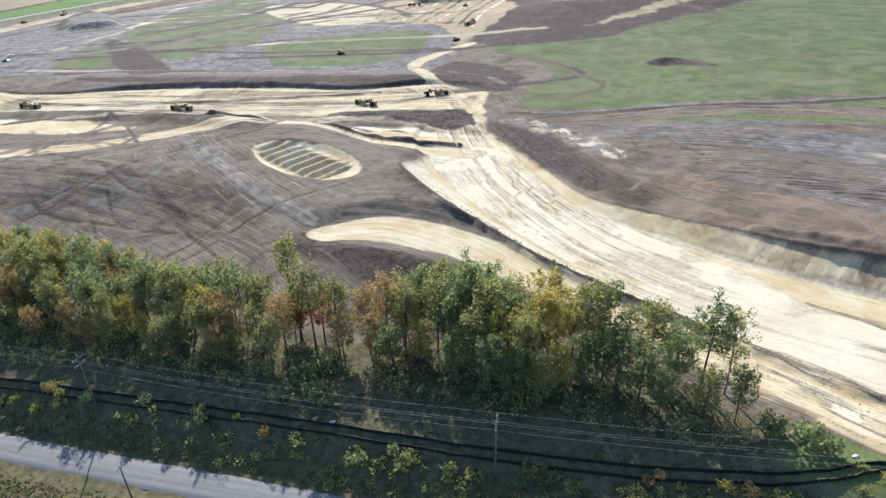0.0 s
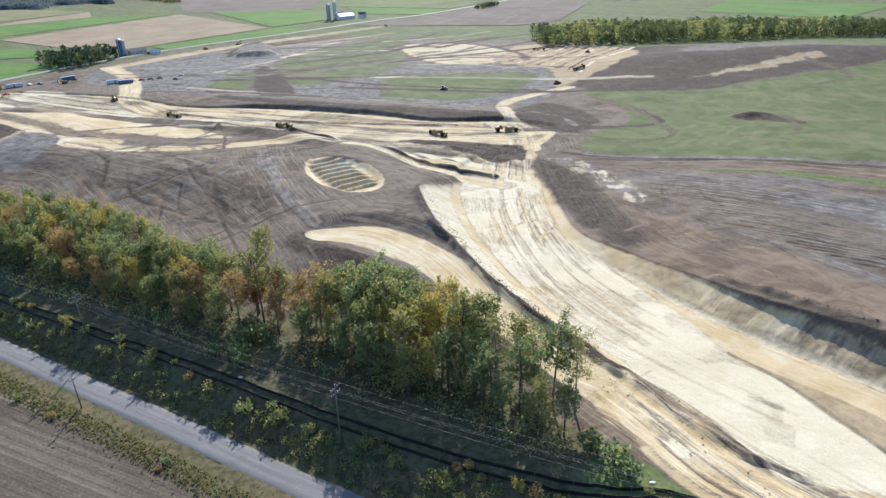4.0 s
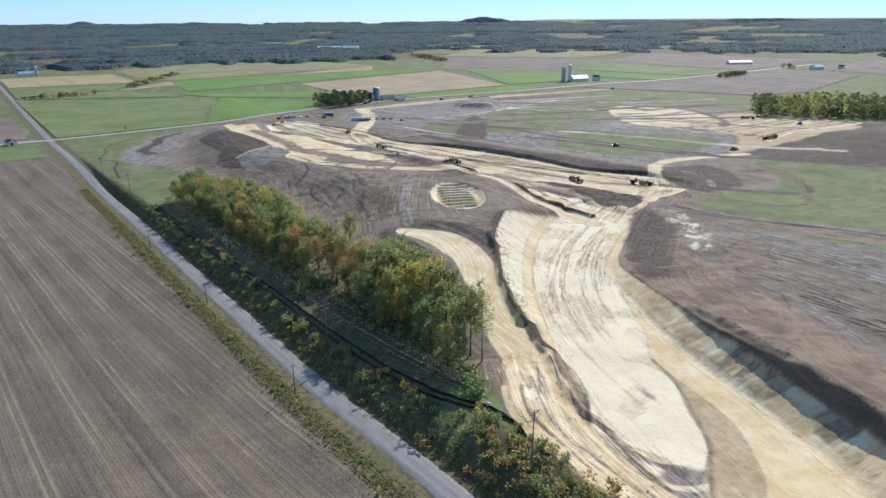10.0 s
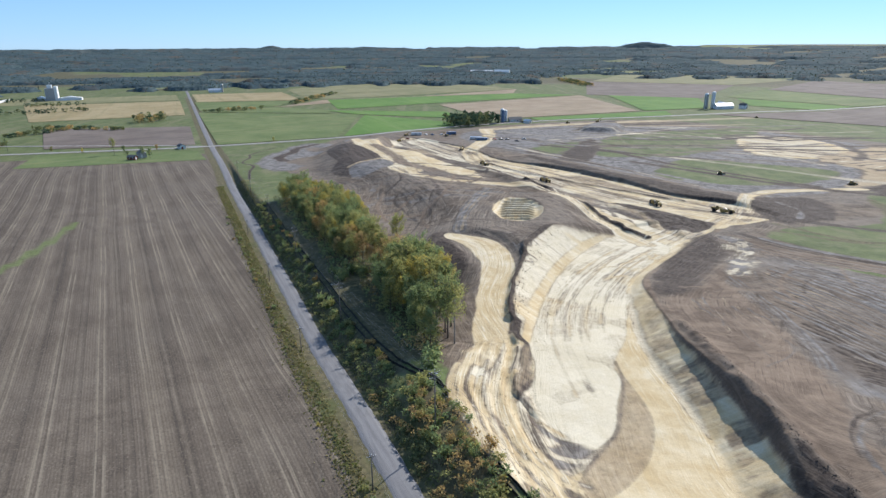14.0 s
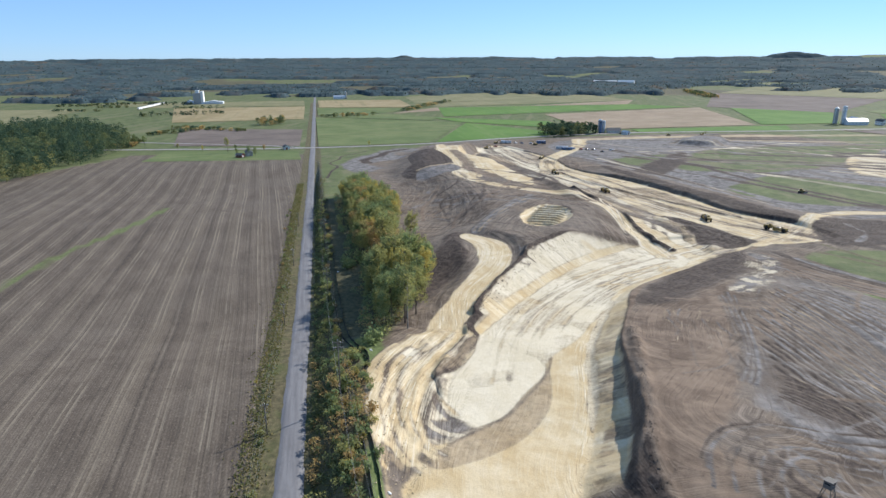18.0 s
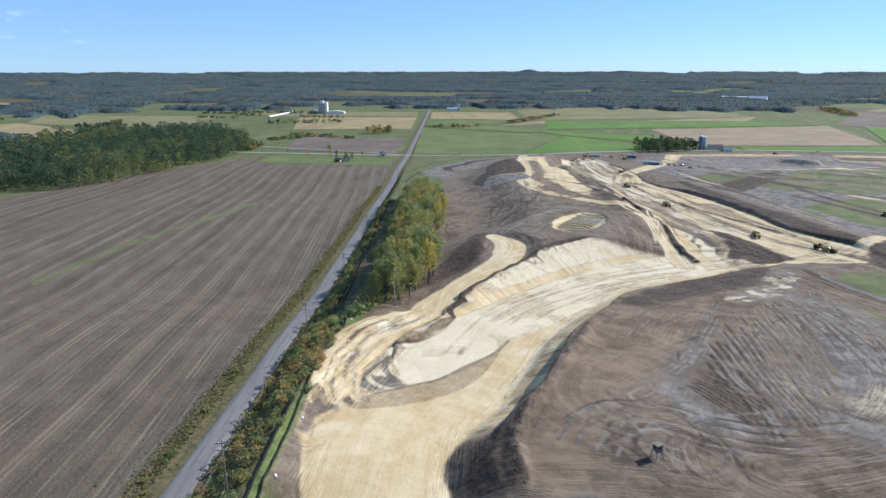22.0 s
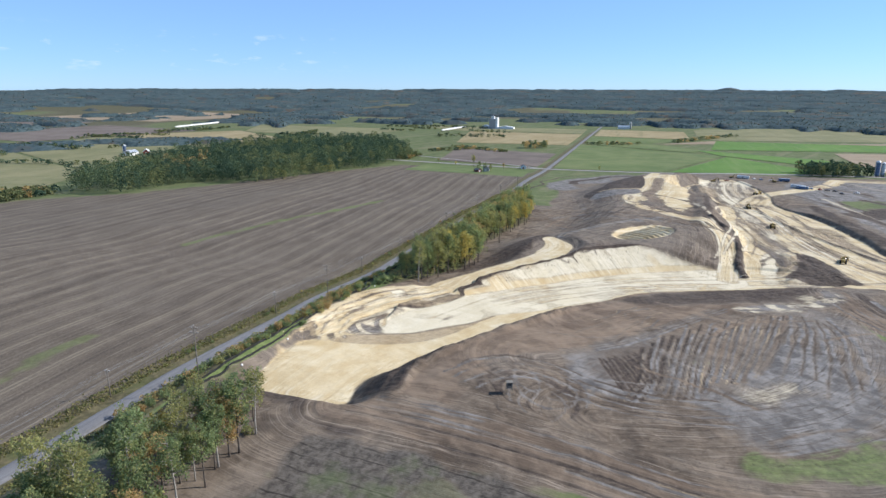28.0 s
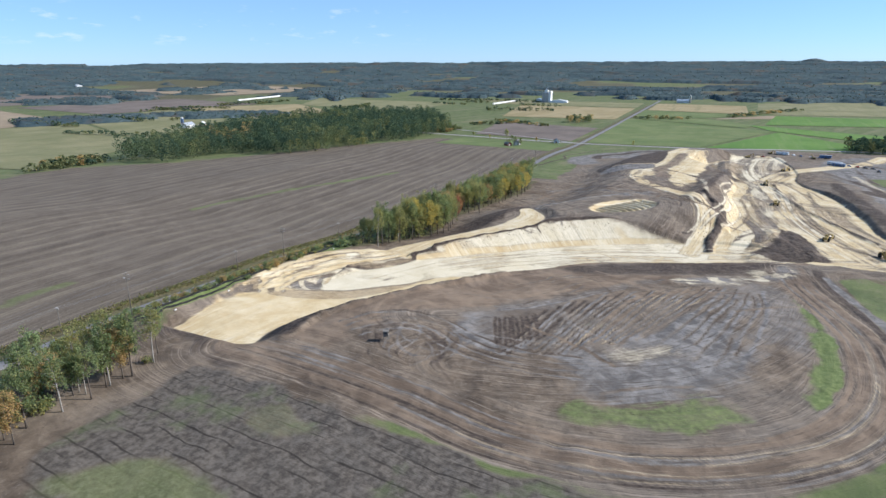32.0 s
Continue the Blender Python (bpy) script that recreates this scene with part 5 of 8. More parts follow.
# ---- kit: shaping meshes ----
class Shape:
    """Collects corners and faces; numbered materials may differ from face to face."""

    def __init__(self):
        self.v, self.f = [], []

    def add(self, verts, faces, m=None):
        k = len(self.v)
        self.v += [tuple(m @ Vector(p)) for p in verts] if m is not None else [tuple(p) for p in verts]
        self.f += [tuple(i + k for i in f) for f in faces]
        return self

    def box(self, x0, x1, y0, y1, z0, z1, bevel=0.0, m=None):
        """A block; with a bevel its edges are cut off."""
        b = min(bevel, (x1 - x0) / 2.01, (y1 - y0) / 2.01, (z1 - z0) / 2.01)
        if b <= 0:
            v = [(x, y, z) for x in (x0, x1) for y in (y0, y1) for z in (z0, z1)]
            return self.add(v, [(0, 1, 3, 2), (4, 6, 7, 5), (0, 4, 5, 1), (2, 3, 7, 6), (0, 2, 6, 4), (1, 5, 7, 3)], m)
        bm = bmesh.new()
        bmesh.ops.create_cube(bm, size=1)
        for w in bm.verts:
            w.co = (x0 + (w.co.x + 0.5) * (x1 - x0), y0 + (w.co.y + 0.5) * (y1 - y0), z0 + (w.co.z + 0.5) * (z1 - z0))
        bmesh.ops.bevel(bm, geom=bm.edges[:], offset=b, segments=1, affect="EDGES")
        bm.verts.index_update()
        self.add([w.co for w in bm.verts], [[w.index for w in f.verts] for f in bm.faces], m)
        bm.free()
        return self

    def tube(self, points, radii, sides=6, cap=True, m=None):
        """A tapered tube along points."""
        pts = [Vector(p) for p in points]
        rings, v, f = [], [], []
        for i, p in enumerate(pts):
            d = (pts[min(i + 1, len(pts) - 1)] - pts[max(i - 1, 0)]).normalized()
            a = d.orthogonal().normalized() if abs(d.z) < 0.9 else Vector((1, 0, 0))
            a = (a - d * a.dot(d)).normalized()
            b = d.cross(a)
            for k in range(sides):
                w = 2 * math.pi * k / sides
                v.append(p + (a * math.cos(w) + b * math.sin(w)) * radii[i])
        for i in range(len(pts) - 1):
            for k in range(sides):
                n = (k + 1) % sides
                f.append((i * sides + k, i * sides + n, (i + 1) * sides + n, (i + 1) * sides + k))
        if cap:
            f += [tuple(range(sides - 1, -1, -1)), tuple((len(pts) - 1) * sides + k for k in range(sides))]
        return self.add(v, f, m)

    def spin(self, profile, sides=16, m=None):
        """A turned body about z from (radius, height) pairs."""
        v = [(r * math.cos(2 * math.pi * k / sides), r * math.sin(2 * math.pi * k / sides), z) for r, z in profile for k in range(sides)]
        f = [(i * sides + k, i * sides + (k + 1) % sides, (i + 1) * sides + (k + 1) % sides, (i + 1) * sides + k) for i in range(len(profile) - 1) for k in range(sides)]
        f += [tuple(range(sides - 1, -1, -1)), tuple((len(profile) - 1) * sides + k for k in range(sides))]
        return self.add(v, f, m)

    def prism(self, outline, y0, y1, m=None):
        """An outline in x and z, drawn out along y."""
        n = len(outline)
        v = [(x, y0, z) for x, z in outline] + [(x, y1, z) for x, z in outline]
        f = [tuple(range(n)), tuple(range(2 * n - 1, n - 1, -1))] + [(k, n + k, n + (k + 1) % n, (k + 1) % n) for k in range(n)]
        return self.add(v, f, m)

    def mesh(self, name, mat, soft=False):
        me = bpy.data.meshes.new(name)
        me.from_pydata(self.v, [], self.f)
        if soft:
            me.polygons.foreach_set("use_smooth", [True] * len(me.polygons))
        me.materials.append(mat)
        me.update()
        return me


def part(name, body, material, parent, label="", soft=False):
    """Links a shape or a ready mesh as one object under a thing or a part."""
    ob = new(name, body if isinstance(body, bpy.types.Mesh) else body.mesh(name, material, soft))
    ob.parent = parent
    return tagged(ob, label)


def height(x, y):
    """Height of the finished ground, read off the sheet."""
    i = int(np.clip(np.searchsorted(gx, x) - 1, 0, len(gx) - 2))
    j = int(np.clip(np.searchsorted(gy, y) - 1, 0, len(gy) - 2))
    a, b = (x - gx[i]) / (gx[i + 1] - gx[i]), (y - gy[j]) / (gy[j + 1] - gy[j])
    return float((GZ[i, j] * (1 - a) + GZ[i + 1, j] * a) * (1 - b) + (GZ[i, j + 1] * (1 - a) + GZ[i + 1, j + 1] * a) * b)


def on_ground(x, y, turn=0.0, sink=0.05):
    return pose(x, y, height(x, y) - sink, 0, 0, turn)


def sized(m, k, kz=None):
    return m @ Matrix.Diagonal((k, k, kz or k, 1))


def quads_mesh(name, centres, sizes, mat, rng, flat=0.0, wide=1.0, corners=4):
    """Many small leaf sprays of three or four corners, each turned its own way."""
    c = np.asarray(centres, float)
    n = len(c)
    a = rng.normal(size=(n, 3))
    a[:, 2] *= 1 - flat
    a /= np.linalg.norm(a, axis=1, keepdims=True)
    b = np.cross(a, rng.normal(size=(n, 3)))
    if flat > 0.75:
        b[:, 2] *= 1 - flat
    b /= np.linalg.norm(b, axis=1, keepdims=True)
    s = np.asarray(sizes, float)[:, None]
    v = np.stack([c - a * s, c - b * s * 0.55 * wide, c + a * s, c + b * s * 0.55 * wide], 1)
    k = corners
    if k == 3:
        v = np.stack([c - a * s, c + a * s * 0.6 - b * s * 0.75 * wide, c + a * s * 0.8 + b * s * 0.75 * wide], 1)
    v = v.reshape(-1, 3)
    me = bpy.data.meshes.new(name)
    me.vertices.add(k * n)
    me.vertices.foreach_set("co", v.astype(np.float32).ravel())
    me.loops.add(k * n)
    me.polygons.add(n)
    me.loops.foreach_set("vertex_index", np.arange(k * n, dtype=np.int32))
    me.polygons.foreach_set("loop_start", (np.arange(n) * k).astype(np.int32))
    me.materials.append(mat)
    me.update(calc_edges=True)
    return me


# ---- trees ----
BARK = plain("bark", (0.13, 0.105, 0.085), 0.9, 0, 0.45, 2.0)
PALE_BARK = plain("pale_bark", (0.36, 0.33, 0.29), 0.85, 0, 0.4, 2.0)
LEAVES = {"green": leaf_stuff("leaves_green", (0.15, 0.20, 0.10), (0.26, 0.315, 0.155), (0.38, 0.36, 0.15), 0.06, 0.6),
          "olive": leaf_stuff("leaves_olive", (0.235, 0.245, 0.11), (0.37, 0.36, 0.15), (0.43, 0.37, 0.15), 0.08, 0.6),
          "gold": leaf_stuff("leaves_gold", (0.39, 0.32, 0.10), (0.55, 0.43, 0.13), (0.33, 0.34, 0.12), 0.08, 0.5),
          "rust": leaf_stuff("leaves_rust", (0.38, 0.25, 0.12), (0.50, 0.34, 0.16), (0.35, 0.31, 0.13), 0.12, 0.5),
          "red": leaf_stuff("leaves_red", (0.30, 0.09, 0.075), (0.44, 0.17, 0.12), (0.27, 0.18, 0.08), 0.08, 0.55)}
WOOD_GREEN = leaf_stuff("wood_green", (0.095, 0.12, 0.06), (0.18, 0.20, 0.095), (0.21, 0.19, 0.09), 0.1, 0.4)
PINE = leaf_stuff("pine_needles", (0.035, 0.066, 0.05), (0.08, 0.122, 0.078), (0.07, 0.1, 0.066), 0.1, 0.4)
YOUNG_PINE = leaf_stuff("young_pine_needles", (0.055, 0.092, 0.058), (0.12, 0.158, 0.085), (0.14, 0.155, 0.075), 0.1, 0.4)


def tree(leaves, seed, tall=18.0, spread=4.0, bare=0.35, density=1.0, bark=None, leaf=0.25):
    """A forest tree: bent trunk, limbs and a crown of leaf sprays gathered about the limb ends."""
    rng = np.random.default_rng(seed)
    base = new("tree")
    bend = rng.normal(0, 0.35, 2)
    axis = [(bend[0] * (k / 6) ** 2 * 2, bend[1] * (k / 6) ** 2 * 2, tall * 0.93 * k / 6) for k in range(7)]
    wood = Shape().tube([(0, 0, -0.6), *axis[1:]], [0.28, 0.21, 0.18, 0.15, 0.12, 0.08, 0.03], 6)
    tips = []
    count = 30
    for k in range(count):
        w = bare + (0.97 - bare) * (k + rng.random() * 0.7) / count
        at = np.array([np.interp(w * 6 / 0.93 * 0.93, range(7), [p[i] for p in axis]) for i in range(3)])
        turn = k * 2.4 + rng.normal(0, 0.4)
        out = spread * (1.0 - 0.8 * abs((w - bare) / (1 - bare) - 0.38) ** 1.2) * rng.uniform(0.5, 1.25)
        rise = out * rng.uniform(0.35, 0.95)
        mid = at + np.array([math.cos(turn) * out * 0.5, math.sin(turn) * out * 0.5, rise * 0.35])
        tip = at + np.array([math.cos(turn) * out, math.sin(turn) * out, rise])
        tip[2] = min(tip[2], tall * 0.98)
        wood.tube([tuple(at), tuple(mid), tuple(tip)], [0.08, 0.05, 0.02], 3, False)
        tips += [tip, (tip + mid) / 2 + rng.normal(0, 0.3, 3), mid + rng.normal(0, 0.5, 3)]
    tips.append(np.array([*axis[-1][:2], tall * 0.97]))
    part("trunk", wood, bark or BARK, base, "grey-brown trunk with rising limbs", True)
    centres, sizes = [], []
    for tip in tips:
        size = rng.uniform(0.3, 0.85) * spread / 2.9
        n = int(rng.integers(14, 58) * density * size)
        d = rng.normal(size=(n, 3))
        d *= (rng.random((n, 1)) ** 0.45) / np.linalg.norm(d, axis=1, keepdims=True)
        centres.append(tip + d * np.array([1.0, 1.0, 1.25]) * size * 1.3)
        sizes.append(rng.uniform(0.6, 1.25, n) * leaf)
    part("crown", quads_mesh("crown", np.vstack(centres), np.concatenate(sizes), LEAVES[leaves], rng, 0.25, 1.0, 3), None, base, f"loose {leaves} autumn leaves")
    return base


def shrub(leaves, seed, tall=2.2, spread=1.6, count=260):
    """A bush: several stems from one root and a ragged heap of leaves."""
    rng = np.random.default_rng(seed)
    base = new("shrub")
    stems = Shape()
    lobes = []
    for k in range(6):
        turn = k * 1.05 + rng.normal(0, 0.2)
        r, h = spread * rng.uniform(0.2, 0.75), tall * rng.uniform(0.5, 0.95)
        stems.tube([(0, 0, -0.2), (math.cos(turn) * r * 0.5, math.sin(turn) * r * 0.5, h * 0.5), (math.cos(turn) * r, math.sin(turn) * r, h)], [0.05, 0.035, 0.012], 4, False)
        lobes.append((math.cos(turn) * r, math.sin(turn) * r, h * 0.75))
    part("stems", stems, BARK, base)
    lobes = np.array(lobes)
    c = lobes[rng.integers(0, len(lobes), count)] + rng.normal(0, 0.33, (count, 3)) * np.array([spread, spread, tall]) * 0.55
    c[:, 2] = np.abs(c[:, 2] - 0.1) + 0.1
    part("foliage", quads_mesh("foliage", c, rng.uniform(0.14, 0.32, count), LEAVES[leaves], rng), None, base)
    return base


AUTUMN = {"green": "tall leafy green tree with a slim grey trunk", "olive": "tall yellowing green tree in early autumn", "gold": "tall golden-yellow autumn tree",
          "rust": "tall rusty orange autumn tree", "red": "dark red autumn maple among greener trees"}
STOCK = {}
for k, (hue, tall, spread, bare) in enumerate([("green", 17, 3.5, 0.36), ("green", 14.5, 3.7, 0.27), ("olive", 17.5, 3.5, 0.38), ("olive", 15, 3.8, 0.28), ("gold", 16, 3.3, 0.34), ("rust", 15, 3.5, 0.32),
                                               ("red", 12.5, 3.4, 0.27), ("green", 18.5, 3.4, 0.48), ("olive", 19, 3.3, 0.48)]):
    STOCK.setdefault(hue, []).append(tree(hue, 40 + k, tall, spread, bare))
STOCK["pale"] = [tree("green", 61, 17, 3.3, 0.42, 0.8, PALE_BARK), tree("olive", 62, 19, 3.2, 0.45, 0.7, PALE_BARK)]
AUTUMN["pale"] = "slim tree with a pale grey trunk and thin green leaves"
BUSH_STOCK = {hue: shrub(hue, 80 + k) for k, hue in enumerate(("green", "olive", "gold", "rust"))}
used = set()


def plant(stock, m, label, category, group):
    """The first planting takes the stock itself, later ones a copy."""
    if stock in used:
        ob = copy_thing(stock, m)
    else:
        used.add(stock)
        stock.matrix_world = m
        ob = stock
    return tagged(ob, label, category, group)


rng = np.random.default_rng(5)


def put_tree(x, y, hue, k=1.0, group="trees of the road belt"):
    stock = STOCK[hue][int(rng.integers(len(STOCK[hue])))]
    m = sized(on_ground(x, y, rng.uniform(0, 360), 0.1), k * rng.uniform(0.88, 1.1))
    if stock in used:
        ob = copy_thing(stock, m)
        ob.scale = m.to_scale()
    else:
        used.add(stock)
        ob = stock
        ob.matrix_basis = m
    return tagged(ob, AUTUMN[hue], "tree", group)


# the belt along the road: its outer edge bulges twice, with a gap where scrub grows
placed = []
tries = 0
while len(placed) < 178 and tries < 20000:
    tries += 1
    x, y = rng.uniform(-225, 31), rng.uniform(81, 150)
    far_edge = np.interp(x, [-225, -190, -165, -140, -110, -80, -62, -50, -40, -15, 5, 20, 40, 48], [108, 117, 122, 120, 116, 111, 107, 106, 115, 118, 113, 107, 101, 95])
    near_edge = np.interp(x, [-225, -60, -52, -40, -20, 30, 48], [91.5, 92.5, 99, 100, 92.5, 92, 94])
    if not near_edge < y < far_edge or min([math.hypot(x - a, y - b) for a, b in placed] + [9]) < 4.2:
        continue
    placed.append((x, y))
    roll = rng.random()
    if -62 < x < -48 and y < 99:
        continue
    if x > 5:
        hue = "green" if roll < 0.5 else "olive" if roll < 0.8 else "pale"
    elif x > -45:
        hue = "olive" if roll < 0.42 else "green" if roll < 0.74 else "gold" if roll < 0.9 else "rust"
    else:
        hue = "green" if roll < 0.34 else "olive" if roll < 0.66 else "rust" if roll < 0.8 else "gold" if roll < 0.95 else "red"
    put_tree(x, y, hue, (1.0 if x < -60 else 1.18 if -48 < x < 8 else 1.1) * min(1.0, 0.7 + 0.04 * (y - near_edge)))
for x, y, hue in [(-62, 106, "red"), (-57, 108, "red"), (-38, 110, "rust"), (-70, 118, "olive")]:
    put_tree(x, y, hue, 1.1)
# the stand at the end of the sand pad, thin at its edge
for x, y, hue, k in [(171, 109, "green", 0.75), (176, 113, "olive", 0.8), (180, 108, "green", 0.8), (184, 114, "green", 0.95), (186, 107, "green", 0.9), (190, 113, "olive", 0.9), (194, 107, "olive", 0.9),
                     (197, 115, "green", 0.8), (201, 108, "rust", 0.75), (204, 114, "olive", 0.85), (208, 107, "olive", 0.85), (212, 113, "green", 0.95), (217, 108, "green", 0.9), (221, 112, "olive", 0.85),
                     (214, 102, "olive", 0.85), (203, 101, "green", 0.85), (192, 100, "gold", 0.7), (226, 106, "green", 0.9), (180, 101, "olive", 0.7)]:
    put_tree(x, y, "pale" if hue == "olive" else hue, k * 1.1, "trees beside the sand pad")
for k in range(26):
    put_tree(rng.uniform(184, 236), rng.uniform(97, 117), ("green", "pale", "green", "rust")[k % 4], rng.uniform(0.55, 1.0), "trees beside the sand pad")
for k in range(24):
    tagged(copy_thing(BUSH_STOCK[("green", "olive")[k % 2]], on_ground(rng.uniform(176, 236), rng.uniform(94, 112), 40 * k)), "ragged green bush under the trees", "bush", "bushes under the trees").scale = (rng.uniform(1.0, 1.8),) * 3

# scrub along the ditch and the verges
for k in range(210):
    side = k % 5
    if side < 3:
        x, y = rng.uniform(-225, 185), 75.2 + rng.uniform(0, 5)
        if x > 45:
            y = rng.uniform(74.5, 82)
    elif side == 3:
        x, y = rng.uniform(-215, 150), road_y(0) - 9.0 + rng.normal(0, 1.0)
    else:
        x, y = rng.uniform(46, 110), rng.uniform(74.5, 86)
    hue = ("green", "olive", "gold", "rust")[int(rng.choice(4, p=[0.45, 0.4, 0.03, 0.12]))]
    k2 = rng.uniform(0.55, 1.25) * (0.6 if side == 3 else 1.0)
    stock, m = BUSH_STOCK[hue], sized(on_ground(x, y, rng.uniform(0, 360), 0.0), k2, k2 * rng.uniform(0.75, 1.2))
    if stock in used:
        ob = copy_thing(stock, m)
        ob.scale = m.to_scale()
    else:
        used.add(stock)
        ob = stock
        ob.matrix_basis = m
    tagged(ob, {"green": "ragged green bush on the roadside verge", "olive": "yellow-green bush on the roadside verge", "gold": "yellowing bush on the roadside verge", "rust": "brown bush on the roadside verge"}[hue], "bush", "roadside bushes")
for x, y, k in [(-50, 88, 2.0), (-54, 92, 2.4), (-47, 86, 1.7), (-57, 86, 1.8), (36, 92, 1.9), (41, 90, 2.2), (44, 88, 1.7), (-52, 97, 2.0)]:
    tagged(copy_thing(BUSH_STOCK["green"], on_ground(x, y, 40 * k)), "tall leafy green bush at the wood edge", "bush", "roadside bushes").scale = (k, k, k)


def woods(name, outline, spacing, tall, mats, label, seed, leaf=1.1, per=34, thin=0.0, clear=0.0, level=0.2):
    """A stretch of woodland as one mass: every tree a ragged heap of leaf sprays, uneven in height."""
    r = np.random.default_rng(seed)
    ring = np.array(outline, float)
    lo, hi = ring.min(0), ring.max(0)
    xs, ys = np.meshgrid(np.arange(lo[0], hi[0], spacing), np.arange(lo[1], hi[1], spacing))
    x, y = xs.ravel() + r.uniform(-0.45, 0.45, xs.size) * spacing, ys.ravel() + r.uniform(-0.45, 0.45, xs.size) * spacing
    keep = (inside(x, y, ring, 1.0) > 0) & (r.random(x.size) > thin)
    x, y = x[keep], y[keep]
    if clear:
        keep = fractal(x, y, clear, seed + 9) > 0.4
        x, y = x[keep], y[keep]
    h = tall * r.uniform(0.6, 1.12, x.size) * (0.85 + 0.3 * value_noise(x, y, spacing * 7, seed))
    z = natural(x, y) if np.max(np.hypot(x, y)) > 1000 else np.array([height(a, b) for a, b in zip(x, y)])
    d = r.normal(size=(x.size, per, 3))
    d *= (r.random((x.size, per, 1)) ** 0.4) / np.linalg.norm(d, axis=2, keepdims=True)
    wide = spacing * 0.5
    c = np.stack([x, y, z + h * 0.56], -1)[:, None, :] + d * np.stack([0 * h + wide, 0 * h + wide, h * 0.46], -1)[:, None, :] * (1.2 - 0.75 * np.clip(d[:, :, 2:], 0, 1))
    ob = new(name, quads_mesh(name, c.reshape(-1, 3), np.repeat(r.uniform(0.8, 1.25, x.size), per) * leaf, mats[0], r, level, 1.3))
    if len(mats) > 1:
        for mat in mats[1:]:
            ob.data.materials.append(mat)
        pick = np.repeat(np.clip((fractal(x, y, spacing * 8, seed + 3) * 2.2 - 0.6 + r.normal(0, 0.3, x.size)) * len(mats), 0, len(mats) - 1).astype(int), per)
        ob.data.polygons.foreach_set("material_index", pick.astype(np.int32))
    return tagged(ob, label, "woodland", kind="stuff")


woods("undergrowth", [(-224, 86), (-60, 86), (-54, 92), (-40, 93), (-20, 87), (34, 86), (36, 94), (18, 103), (-14, 113), (-38, 110), (-60, 100), (-110, 110), (-160, 116), (-222, 106)], 3.4, 5.0,
      [LEAVES["green"], LEAVES["olive"], LEAVES["green"], LEAVES["rust"]], "young growth and saplings under the tall roadside trees", 8, 0.3, 46, 0.25)
woods("scrub", [(-225, 72.6), (-100, 71.4), (46, 70.2), (46, 77.5), (-60, 77.2), (-225, 78)], 2.3, 2.0, [WOOD_GREEN, LEAVES["green"], WOOD_GREEN, LEAVES["olive"]], "dense low scrub and weeds on the bank above the road", 18, 0.24, 34, 0.35)
woods("scrub", [(44, 70.4), (120, 69.4), (176, 69), (176, 78), (112, 81), (100, 83.5), (62, 83.6), (46, 78)], 2.6, 3.4, [WOOD_GREEN, LEAVES["olive"], LEAVES["green"], WOOD_GREEN, LEAVES["rust"]], "dense shoulder-high scrub between road and sand pad", 19, 0.27, 52, 0.2)
woods("pine_wood", [(-190, -345), (-196, -275), (-260, -292), (-318, -282), (-310, -222), (-395, -192), (-540, -160), (-645, -155), (-720, -180), (-850, -270), (-860, -330), (-800, -470), (-620, -500), (-480, -470), (-360, -440), (-255, -400)], 10.5, 31,
      [PINE, YOUNG_PINE, PINE, PINE, YOUNG_PINE, PINE, WOOD_GREEN], "dense dark green pine wood at the edge of the field", 3, 0.8, 150, 0.04, level=0.05)
woods("copse", [(-322, -218), (-395, -186), (-455, -172), (-458, -184), (-398, -200), (-326, -230)], 7.5, 21, [LEAVES["olive"], WOOD_GREEN, LEAVES["olive"], LEAVES["green"]], "row of yellowing trees along the front of the pine wood", 5, 0.7, 90, 0.2)
woods("copse", [(-352, -340), (-385, -330), (-420, -352), (-400, -385), (-360, -378)], 9.0, 34, [LEAVES["rust"], WOOD_GREEN, LEAVES["rust"]], "clump of rust-brown trees rising out of the pine wood", 6, 0.8, 110, 0.1)
woods("copse", [(-199, 704), (-125, 763), (8, 838), (150, 905), (150, 1000), (-20, 1000), (-180, 900), (-260, 800)], 7.0, 23, [WOOD_GREEN, YOUNG_PINE, WOOD_GREEN, LEAVES["green"], YOUNG_PINE, WOOD_GREEN, LEAVES["olive"]],
      "block of green and yellowing deciduous trees behind the site", 4, 0.95, 74)


# trees round the lonely houses
for x, y, hue, k in [(-572, -28, "olive", 0.9), (-566, -18, "green", 0.7), (-520, 8, "green", 0.75), (-513, 2, "green", 0.8), (-576, 14, "rust", 0.5), (-662, -154, "green", 1.0), (-652, -140, "green", 0.8),
                     (-593, 144, "olive", 0.55), (-600, -90, "olive", 0.5), (-590, -60, "gold", 0.5), (-540, -14, "green", 0.5)]:
    put_tree(x, y, hue, k, "trees round the lonely houses")


